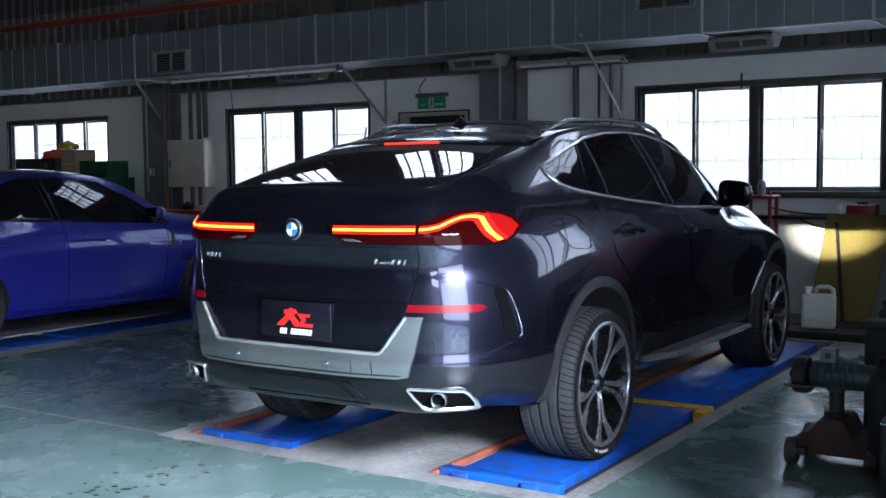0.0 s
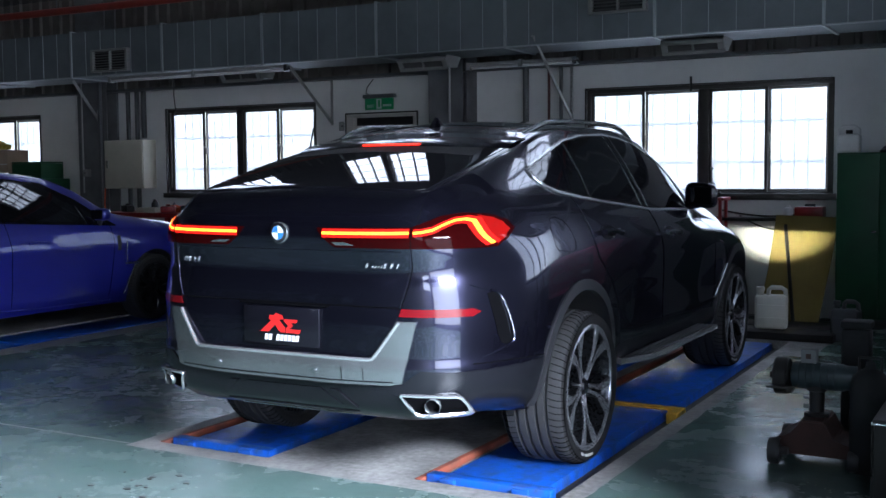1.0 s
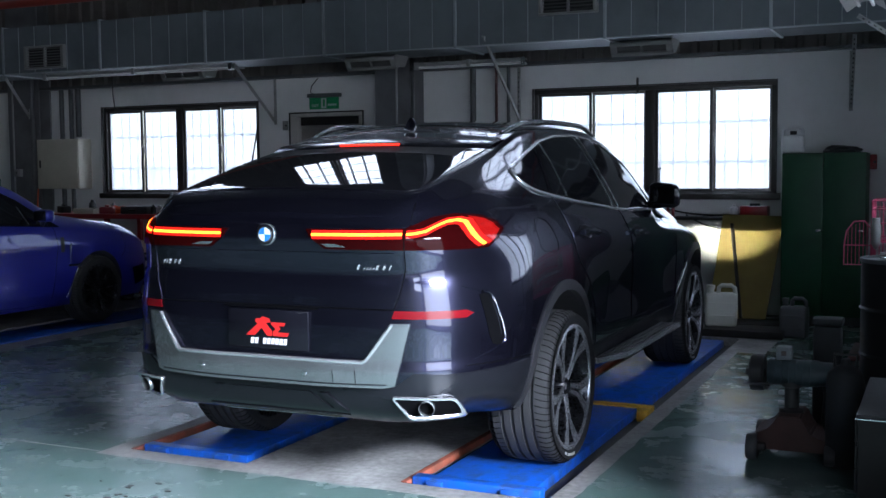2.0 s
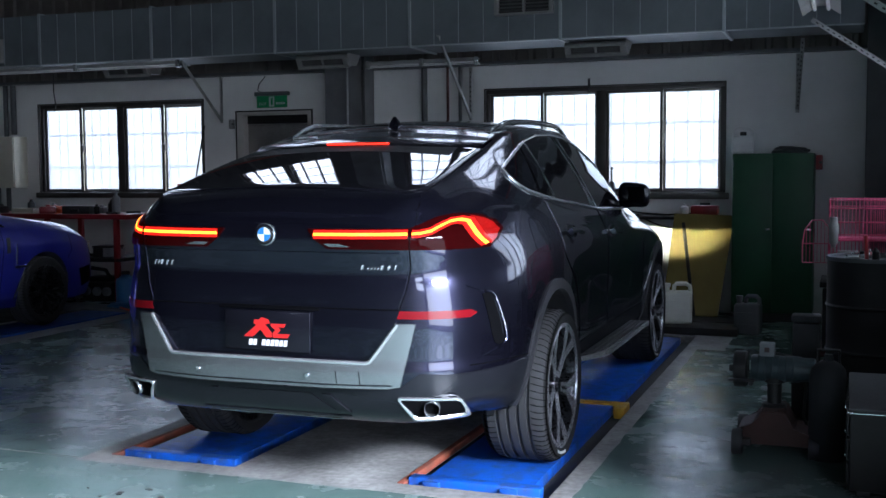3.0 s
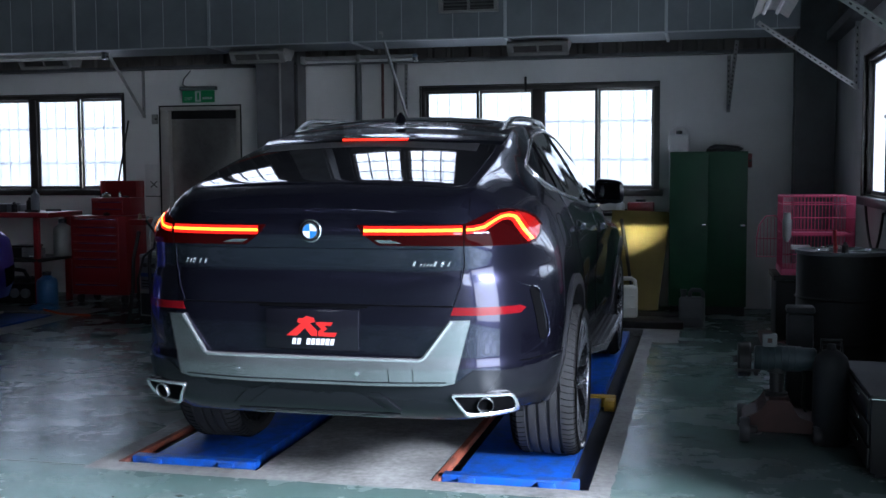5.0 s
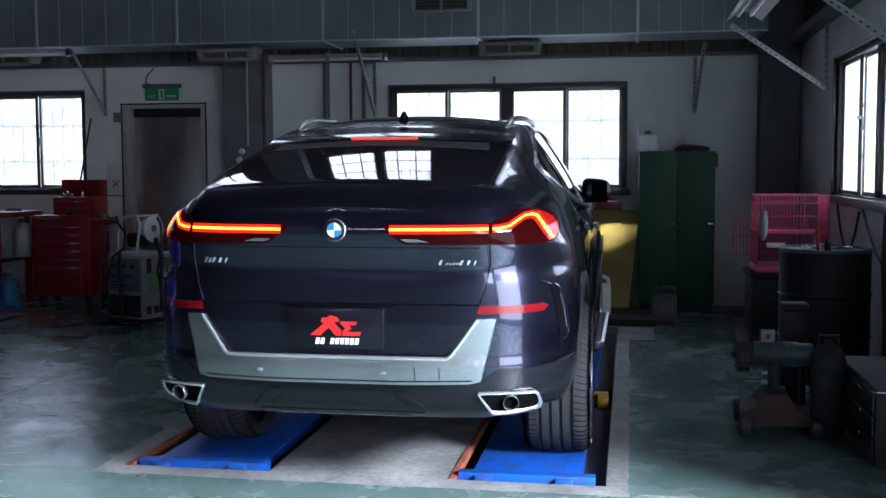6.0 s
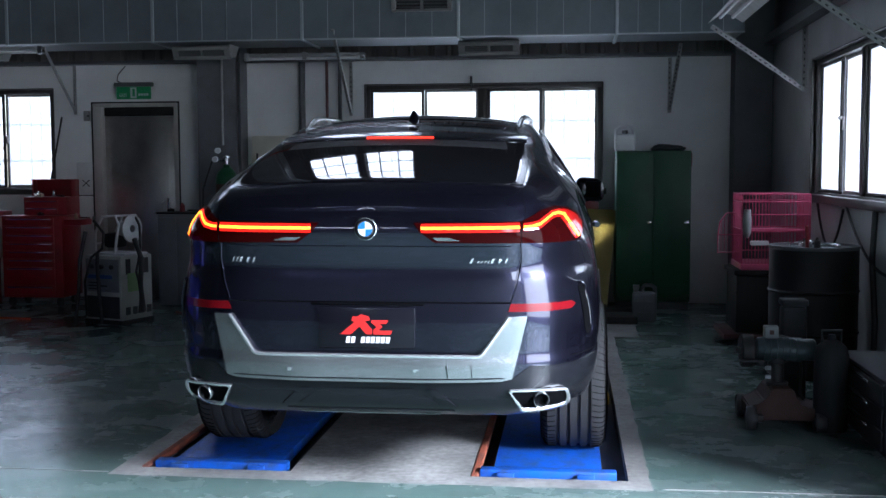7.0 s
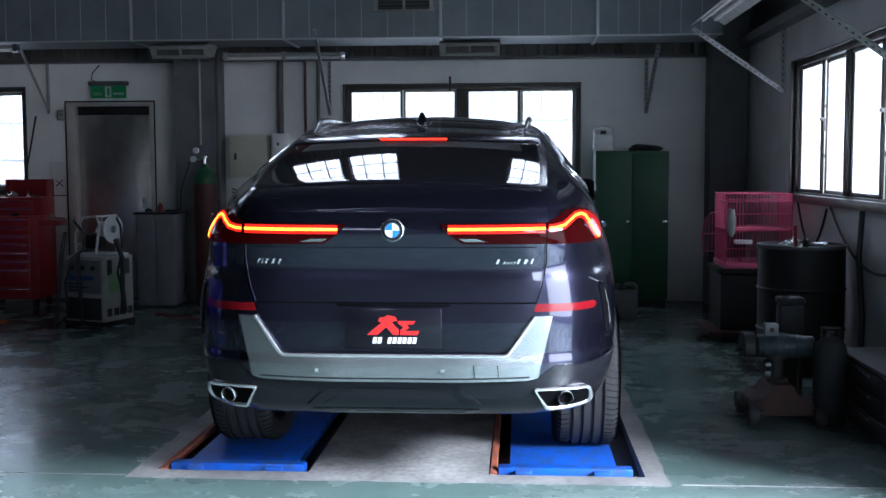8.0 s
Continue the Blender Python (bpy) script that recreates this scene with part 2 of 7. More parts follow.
def ring_at(bm, p, u, v, r, seg):
    return [bm.verts.new(p + u * (r * math.cos(a)) + v * (r * math.sin(a))) for a in (2 * math.pi * i / seg for i in range(seg))]


def tube(bm, pts, r, seg=8, caps=True, closed=False):
    """A round bar along points; r is one radius or one for each point."""
    pts = [Vector(p) for p in pts]
    rad = r if isinstance(r, (list, tuple)) else [r] * len(pts)
    rings, u = [], None
    for i, p in enumerate(pts):
        if closed:
            d = pts[(i + 1) % len(pts)] - pts[i - 1]
        else:
            d = pts[min(i + 1, len(pts) - 1)] - pts[max(i - 1, 0)]
        d.normalize()
        if u is None:
            u = d.orthogonal().normalized()
        else:
            u = (u - d * u.dot(d))
            u = u.normalized() if u.length > 1e-6 else d.orthogonal().normalized()
        rings.append(ring_at(bm, p, u, d.cross(u), rad[i], seg))
    n = len(rings)
    for a in range(n if closed else n - 1):
        b = (a + 1) % n
        for i in range(seg):
            j = (i + 1) % seg
            bm.faces.new((rings[a][i], rings[a][j], rings[b][j], rings[b][i]))
    if caps and not closed:
        bm.faces.new(rings[0][::-1])
        bm.faces.new(rings[-1])


def lathe(bm, prof, axis="x", seg=40, at=(0, 0, 0), closed=False):
    """Turns a profile of (radius, along) about an axis."""
    at = Vector(at)
    rings = []
    for r, h in prof:
        ring = []
        for i in range(seg):
            c, s = r * math.cos(2 * math.pi * i / seg), r * math.sin(2 * math.pi * i / seg)
            q = {"x": (h, c, s), "y": (s, h, c), "z": (c, s, h)}[axis]
            ring.append(bm.verts.new(at + Vector(q)))
        rings.append(ring)
    n = len(rings)
    for a in range(n if closed else n - 1):
        b = (a + 1) % n
        for i in range(seg):
            j = (i + 1) % seg
            bm.faces.new((rings[a][i], rings[a][j], rings[b][j], rings[b][i]))


def slab(bm, outline, y0, y1):
    """An outline of (x, z) given thickness along y."""
    a = [bm.verts.new((x, y0, z)) for x, z in outline]
    b = [bm.verts.new((x, y1, z)) for x, z in outline]
    bm.faces.new(a)
    bm.faces.new(b[::-1])
    for i in range(len(a)):
        j = (i + 1) % len(a)
        bm.faces.new((a[j], a[i], b[i], b[j]))


def part(name, bm, material, parent, label="", smooth=40):
    """Links a bmesh as one mesh object under a thing or a part."""
    bmesh.ops.recalc_face_normals(bm, faces=bm.faces)
    me = bpy.data.meshes.new(name)
    bm.to_mesh(me)
    bm.free()
    me.materials.append(material)
    if smooth:
        for p in me.polygons:
            p.use_smooth = True
        me.set_sharp_from_angle(angle=radians(smooth))
    ob = new(name, me)
    ob.parent = parent
    if label:
        tagged(ob, label)
    return ob


def thing(name, at, label, category, group="", kind="", rz=0.0):
    ob = new(name)
    ob.empty_display_size = 0.1
    ob.matrix_world = pose(*at, 0, 0, rz)
    return tagged(ob, label, category, group, kind)


def boxes(name, spans, material, parent, bevel=0.004, label=""):
    bm = bmesh.new()
    for s in spans:
        box(bm, *s, bevel=bevel)
    return part(name, bm, material, parent, label)


def solid(name, spans, material, label, category, kind="structure", bevel=0.0):
    """A piece of the setting made of boxes, in one mesh."""
    ob = boxes(name, spans, material, None, bevel)
    return tagged(ob, label, category, kind=kind)


# ---- room ----
WX0, WX1, WY0, WY1, TOP = -13.0, 2.85, -4.5, 10.86, 7.8
BX1, STEP = 6.5, 3.4  # the room is wider behind the side wall's end
N_WINDOWS = ((-11.95, -9.61), (-7.22, -4.83), (-1.33, 1.16))
SILL, HEAD = 1.17, 2.29


def spans_round(lo, hi, holes, z0, z1, s, h):
    """Wall stretches (from, to, low, high) that leave the holes free."""
    out, x = [], lo
    for a, b in holes:
        out += [(x, a, z0, z1), (a, b, z0, s), (a, b, h, z1)]
        x = b
    return [q for q in out + [(x, hi, z0, z1)] if q[1] > q[0] and q[3] > q[2]]


# floor with two pairs of shallow plate pits
PITS = ((-1.19, -0.46, 4.27, 9.2), (0.39, 1.11, 4.27, 9.2), (-7.05, -6.35, 3.6, 9.2), (-5.30, -4.60, 3.6, 9.2))
bm = bmesh.new()
xs = sorted({WX0 - 2, BX1 + 3} | {p[i] for p in PITS for i in (0, 1)})
ys = sorted({WY0 - 3, WY1 + 1} | {p[i] for p in PITS for i in (2, 3)})
for xa, xb in zip(xs, xs[1:]):
    for ya, yb in zip(ys, ys[1:]):
        cx, cy = (xa + xb) / 2, (ya + yb) / 2
        if not any(p[0] < cx < p[1] and p[2] < cy < p[3] for p in PITS):
            box(bm, xa, xb, ya, yb, -0.25, 0)
bmesh.ops.remove_doubles(bm, verts=bm.verts, dist=1e-4)
inner = [f for f in bm.faces if abs(f.normal.z) < 0.5 and not any(abs(f.calc_center_median()[k] - p[i]) < 1e-3 for p in PITS for k, i in ((0, 0), (0, 1), (1, 2), (1, 3)))]
bmesh.ops.delete(bm, geom=inner, context="FACES")
floor = part("floor", bm, FLOOR, None, smooth=0)
tagged(floor, "worn green painted workshop floor with bare concrete strips", "floor", kind="structure")
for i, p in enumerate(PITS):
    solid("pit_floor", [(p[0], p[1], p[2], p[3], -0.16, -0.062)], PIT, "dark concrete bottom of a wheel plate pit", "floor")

solid("wall_north", [(a, b, WY1, WY1 + 0.2, c, d) for a, b, c, d in spans_round(WX0, WX1 + 0.2, N_WINDOWS[:2] + ((-4.37, -3.40),) + N_WINDOWS[2:], 0, 2.55, SILL, HEAD) if not (a == -4.37)]
      + [(-4.37, -3.40, WY1, WY1 + 0.2, 2.13, 2.55)], WALL, "white painted masonry wall with windows", "wall")
E_WINDOWS = ((5.95, 8.80),)
solid("wall_east", [(WX1, WX1 + 0.2, a, b, c, d) for a, b, c, d in spans_round(STEP, WY1, E_WINDOWS, 0, 2.62, SILL - 0.01, 2.30)], WALL_SHADED, "white painted masonry side wall, shade put into its paint", "wall")
solid("wall_west", [(WX0 - 0.2, WX0, WY0, WY1, 0, TOP)], SHED, "plain grey far side wall", "wall")
GATE = (4.2, 6.4, 3.7)  # from, to and head of the wide window opening
LOW = 1.9  # its sill
S_WIN = (-2.5, -1.1, 2.85, 3.15)
solid("wall_south", [(a, b, WY0 - 0.2, WY0, c, d) for a, b, c, d in spans_round(WX0, GATE[0], (S_WIN[:2],), 0, TOP, S_WIN[2], S_WIN[3])] + [(GATE[1], BX1 + 0.2, WY0 - 0.2, WY0, 0, TOP), (GATE[0], GATE[1], WY0 - 0.2, WY0, GATE[2], TOP), (GATE[0], GATE[1], WY0 - 0.2, WY0, 0, LOW)], SHED, "grey end wall with a wide window opening", "wall")
SIDE_GATE = (-4.0, 3.2, 3.7)
solid("wall_gate_side", [(BX1, BX1 + 0.2, WY0, SIDE_GATE[0], 0, TOP), (BX1, BX1 + 0.2, SIDE_GATE[1], STEP, 0, TOP), (BX1, BX1 + 0.2, SIDE_GATE[0], SIDE_GATE[1], SIDE_GATE[2], TOP), (BX1, BX1 + 0.2, SIDE_GATE[0], SIDE_GATE[1], 0, 0.4)], SHED, "grey wall with a long window opening", "wall")
# unseen; run past the room and roof to keep daylight off the side window
solid("wall_return", [(WX1 + 0.2, BX1 + 7.0, STEP, STEP + 0.2, 0, TOP + 1.5)], SHED, "unseen grey wall of the gate bay, run on outdoors to block daylight", "wall")


def corrugated(name, x0, x1, z0, z1, y, label, material):
    """Trapezoid sheet along x, with ribs every 0.2 m."""
    bm = bmesh.new()
    prof, x = [], x0
    while x < x1:
        prof += [(x, 0), (x + 0.12, 0), (x + 0.14, -0.035), (x + 0.18, -0.035)]
        x += 0.2
    cols = [[bm.verts.new((px, y + d, z)) for z in (z0, z1)] for px, d in prof]
    for a, b in zip(cols, cols[1:]):
        bm.faces.new((a[0], b[0], b[1], a[1]))
    ob = part(name, bm, material, None, smooth=0)
    return tagged(ob, label, "wall", kind="structure")


corrugated("upper_wall_low_strip", WX0, WX1, 2.55, 3.9, WY1 + 0.09, "dusty corrugated metal wall sheet above the masonry", SHEET)
# from here up the walls take the roof's dark colour in place of shade
corrugated("upper_wall_high_strip", WX0, WX1, 3.9, 4.6, WY1 + 0.09, "corrugated metal wall sheet darkened for the shade under the roof", ROOF)
C_WIN = ((-8.0, -6.4), (-5.15, -3.6), (-2.45, -0.85), (0.65, 2.2))
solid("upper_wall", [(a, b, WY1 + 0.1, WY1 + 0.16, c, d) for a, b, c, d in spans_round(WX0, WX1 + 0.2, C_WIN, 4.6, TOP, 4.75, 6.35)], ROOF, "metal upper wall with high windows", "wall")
solid("upper_wall_side", [(WX1 + 0.08, WX1 + 0.14, STEP, WY1, 2.62, TOP)], ROOF, "metal upper side wall, its shade put into the colour", "wall")
ceiling = solid("ceiling", [(WX0, BX1 + 0.2, WY0, WY1 + 0.2, TOP, TOP + 0.1)] + [(WX0, WX1, y, y + 0.12, TOP - 0.35, TOP) for y in (-0.4, 3.2, 6.4, 9.6)], ROOF, "dark metal roof on steel beams", "ceiling")
solid("wall_beam", [(WX0, WX1, WY1 - 0.14, WY1 - 0.002, 2.545, 2.578), (WX1 - 0.12, WX1 - 0.002, STEP, WY1 - 0.14, 2.62, 2.70)], STEEL, "dark steel channel on top of the wall", "beam")
solid("column", [(-8.62, -8.08, WY1 - 0.22, WY1 - 0.205, 0, TOP), (-8.62, -8.08, WY1 - 0.03, WY1 - 0.002, 0, TOP), (-8.37, -8.33, WY1 - 0.205, WY1 - 0.03, 0, TOP)], COLUMN, "dark grey steel column with conduits", "column")
solid("column", [(-3.08, -2.65, WY1 - 0.30, WY1 - 0.28, 0, TOP), (-3.08, -2.65, WY1 - 0.03, WY1 - 0.002, 0, TOP), (-2.9, -2.86, WY1 - 0.28, WY1 - 0.03, 0, TOP), (-2.645, -2.625, WY1 - 0.25, WY1 - 0.005, 0, TOP)], COLUMN, "dark grey steel column beside the door", "column")
solid("column", [(2.46, 2.83, WY1 - 0.32, WY1 - 0.002, 0, TOP)], STEEL, "dark steel corner column", "column")


def window_unit(name, w, label, m, panes=4, h=HEAD - SILL, grille=True, bright=5.0, sill=True):
    """A sliding window with dark outer casing, sashes and frosted panes; local x along the wall, y outwards."""
    ob = new(name)
    ob.matrix_world = m
    tagged(ob, label, "window", kind="structure")
    d = 0.045
    boxes("window_frame", [(0, w, 0.02, 0.13, 0, d), (0, w, 0.02, 0.13, h - d, h), (0, d, 0.02, 0.13, d, h - d), (w - d, w, 0.02, 0.13, d, h - d), (w / 2 - 0.05, w / 2 + 0.05, 0.03, 0.12, d, h - d)], ALU, ob, 0.004)
    if sill:
        boxes("window_sill", [(-0.05, w + 0.05, -0.05, 0.02, -0.035, 0.03)], ALU, ob, 0.006)
        boxes("casing", [(-0.012, 0, -0.02, 0.02, 0.03, h + 0.012), (w, w + 0.012, -0.02, 0.02, 0.03, h + 0.012), (0, w, -0.02, 0.02, h, h + 0.012)], ALU, ob, 0.003)
    half = (w - 2 * d - 0.1) / 2
    for k in range(panes):
        x0 = d + (k % 2) * half / 2 + (k // 2) * (half + 0.1) if panes == 4 else d + k * (half + 0.1)
        x1, y = x0 + (half / 2 if panes == 4 else half), 0.05 + 0.03 * (k % 2)
        s = 0.028
        boxes("sash", [(x0, x1, y, y + 0.025, d, d + s), (x0, x1, y, y + 0.025, h - d - s, h - d), (x0, x0 + s, y, y + 0.025, d + s, h - d - s), (x1 - s, x1, y, y + 0.025, d + s, h - d - s)], LIGHT_ALU if k % 2 else ALU, ob, 0.003)
        p = boxes("pane", [(x0 + s, x1 - s, y + 0.010, y + 0.014, d + s, h - d - s)], PANE, ob, 0)
        p.visible_shadow = False
        if k % 2:
            bm = bmesh.new()
            box(bm, x0 + 0.004, x0 + 0.022, y - 0.02, y, h * 0.47, h * 0.56, 0.004)
            box(bm, x0 + 0.004, x0 + 0.018, y - 0.05, y - 0.018, h * 0.54, h * 0.565, 0.004)
            part("latch", bm, LIGHT_ALU, ob, "pale metal latch")
    if grille:
        g = ob
        if grille == "heavy":  # old steel glazing bars
            for k in range(1, 6):
                boxes("glazing_bar", [(w * k / 6 - 0.008, w * k / 6 + 0.008, 0.0, 0.04, 0.04, h - 0.04)], ROOF, g, 0)
            for z in (0.27, 0.52, 0.77):
                boxes("glazing_bar", [(0.04, w - 0.04, 0.002, 0.038, h * z - 0.007, h * z + 0.007)], ROOF, g, 0)
        for z in (0.29, 0.65):
            boxes("grille_rail", [(0.0, w, 0.21, 0.222, h * z, h * z + 0.032)], BAR, g, 0.002)
        bm = bmesh.new()
        n = int(w / 0.125)
        for i in range(1, n):
            tube(bm, [(w * i / n, 0.216, 0), (w * i / n, 0.216, h)], 0.011, 6)
        tagged(part("grille_bar", bm, BAR, g), kind="stuff")
    window_light(m @ pose(w / 2, 0.45, h / 2, -90), w * 1.3, h * 1.35, bright)
    return ob


for i, (a, b) in enumerate(N_WINDOWS):
    window_unit(f"window_{i + 1}", b - a, "dark aluminium sliding window with frosted panes", pose(a, WY1, SILL), bright=1.12)
for i, (a, b) in enumerate(E_WINDOWS):
    window_unit(f"window_{i + 4}", b - a, "dark aluminium sliding window in the side wall", pose(WX1, b, SILL - 0.01, 0, 0, -90), h=1.14, bright=2.0)
for i, (a, b) in enumerate(C_WIN):
    window_unit(f"window_{i + 5}", b - a, "high window under the roof", pose(a, WY1 + 0.1, 4.75), panes=2, h=1.6, bright=2.5, sill=False, grille="heavy")
window_light(pose((S_WIN[0] + S_WIN[1]) / 2, WY0 - 0.3, 3.0, 90), 1.5, 0.4, 7.5)
# daylight of the two wide openings behind and beside the camera
window_light(pose((GATE[0] + GATE[1]) / 2 + 0.8, WY0 - 4.0, 4.8, 82), 6.0, 4.6, 5.2)
window_light(pose(BX1 + 4.0, (SIDE_GATE[0] + SIDE_GATE[1]) / 2 - 0.1, 5.62, 0, 80), 2.1, 7.4, 225.0)
window_light(pose(BX1 + 4.2, (SIDE_GATE[0] + SIDE_GATE[1]) / 2 - 3.2, 1.9, 0, 90), 3.9, 13.0, 3.5)

# ---- cars ----
from mathutils.bvhtree import BVHTree
from mathutils.geometry import barycentric_transform


def curve(*pts):
    """A smooth function through (position, value) pairs, level beyond the ends."""
    px, py = [p[0] for p in pts], [p[1] for p in pts]
    sl = [(py[i + 1] - py[i]) / (px[i + 1] - px[i]) for i in range(len(px) - 1)]
    tg = [sl[0]] + [0 if sl[i] * sl[i + 1] <= 0 else 2 * sl[i] * sl[i + 1] / (sl[i] + sl[i + 1]) for i in range(len(sl) - 1)] + [sl[-1]]

    def at(x):
        if x <= px[0]:
            return py[0]
        if x >= px[-1]:
            return py[-1]
        i = max(k for k in range(len(px) - 1) if px[k] <= x)
        h = px[i + 1] - px[i]
        t = (x - px[i]) / h
        return (1 + 2 * t) * (1 - t) ** 2 * py[i] + t * (1 - t) ** 2 * h * tg[i] + t * t * (3 - 2 * t) * py[i + 1] + t * t * (t - 1) * h * tg[i + 1]

    return at


def cabin(edge_x, edge_drop, bulge):
    """The half section over the shoulder, as shares of half width and height; the roof's edge lies edge_x(y) out and edge_drop(y) below the middle: side glass leaning in to the roof's edge, a tight bend, a slightly crowned roof."""

    def section(y, n, wide, high):
        ex, ez, bg = min(edge_x(y) / max(wide, 0.01), 0.88), min(max(1 - edge_drop(y) / max(high, 0.001), 0.5), 0.97), bulge(y)
        na, nb = n * 11 // 24, n * 4 // 24
        ctrl = ((1 + ex) / 2 + bg, ez / 2 + bg)

        def side(t):
            return ((1 - t) ** 2 + 2 * t * (1 - t) * ctrl[0] + t * t * ex, 2 * t * (1 - t) * ctrl[1] + t * t * ez)

        def roof(u):
            return (ex * u, ez + (1 - ez) * (1 - u * u))

        out = [side(0.93 * i / na) for i in range(na)]
        (ax, az), (bx, bz) = side(0.93), roof(0.93)
        for i in range(nb + 1):
            t = i / nb
            out.append(((1 - t) ** 2 * ax + 2 * t * (1 - t) * ex + t * t * bx, (1 - t) ** 2 * az + 2 * t * (1 - t) * ez + t * t * bz))
        left = n - na - nb
        return out + [roof(0.93 * (1 - (i + 1) / left)) for i in range(left)]

    return section


def shell(half, n_rear, n_front, width, swell, low, shoulder, crown, section, rear, nose):
    """The closed skin of a car, rear bumper at y = 0: a rounded plan carried up from the sill to the shoulder, and a crowned top over it.
    width(z), swell(y, z), low(y), shoulder(y), crown(y) and section(y, n) shape it; rear(z) and nose(z) set back its ends."""
    plan = []
    for i in range(-14, 15):
        plan.append((i / 14, -1.0))
    for i in range(1, 110):
        plan.append((1.0, -1 + 2 * i / 110))
    for i in range(14, -15, -1):
        plan.append((i / 14, 1.0))
    for i in range(109, 0, -1):
        plan.append((-1.0, -1 + 2 * i / 110))
    NV = 68
    verts, rings = [], []
    for k in range(NV + 1):
        v = k / NV
        ring = []
        for a, b in plan:
            n = n_rear(v) if b < 0 else n_front
            r = 1 / (abs(a) ** n + abs(b) ** n) ** (1 / n)
            y = half + half * b * r
            z = low(y) + v * (shoulder(y) - low(y))
            x = a * r * (width(z) + swell(y, z))
            s = min(max((-b * r - 0.55) / 0.45, 0), 1)
            f = min(max((b * r - 0.55) / 0.45, 0), 1)
            # creases of the rear face run on round the corner
            g, w = min(max((-b * r - 0.72) / 0.18, 0), 1), min(max((abs(a * r) - 0.6) / 0.35, 0), 1)
            x -= math.copysign(rear(z) * g * g * (3 - 2 * g) * w * w * (3 - 2 * w), x)
            y += rear(z) * s * s * (3 - 2 * s) - nose(z) * f * f * (3 - 2 * f)
            ring.append(len(verts))
            verts.append((x, y, z))
        rings.append(ring)
    N = len(plan)
    faces = []
    for a, b in zip(rings, rings[1:]):
        for i in range(N):
            j = (i + 1) % N
            faces.append((a[i], a[j], b[j], b[i]))

    def mate(i):
        return (28 - i) % N

    rows = [i for i in range(14, 14 + N // 2 + 1)]
    for ring, top in ((rings[-1], True), (rings[0], False)):
        M = 48
        grid = []
        for i in rows:
            p = verts[ring[i]]
            if abs(p[0]) < 1e-6:
                grid.append([ring[i]] * (M + 1))
                continue
            line = [ring[i]]
            y = p[1]
            h = max(crown(y) - p[2], 0.0) if top else 0
            half_line = section(y, M // 2, abs(p[0]), h)
            full = half_line[1:] + [(-fx, fz) for fx, fz in half_line[-2:0:-1]]
            for fx, fz in full:
                line.append(len(verts))
                verts.append((p[0] * fx, y, p[2] + h * fz))
            grid.append(line + [ring[mate(i)]])
        for a, b in zip(grid, grid[1:]):
            for c in range(M):
                f = []
                for w in ((a[c], a[c + 1], b[c + 1], b[c]) if top else (a[c], b[c], b[c + 1], a[c + 1])):
                    if w not in f:
                        f.append(w)
                if len(f) > 2:
                    faces.append(tuple(f))
    me = bpy.data.meshes.new("body")
    me.from_pydata(verts, [], faces)
    bm = bmesh.new()
    bm.from_mesh(me)
    bmesh.ops.remove_doubles(bm, verts=bm.verts, dist=1e-5)
    bmesh.ops.recalc_face_normals(bm, faces=bm.faces)
    bm.to_mesh(me)
    bm.free()
    return me


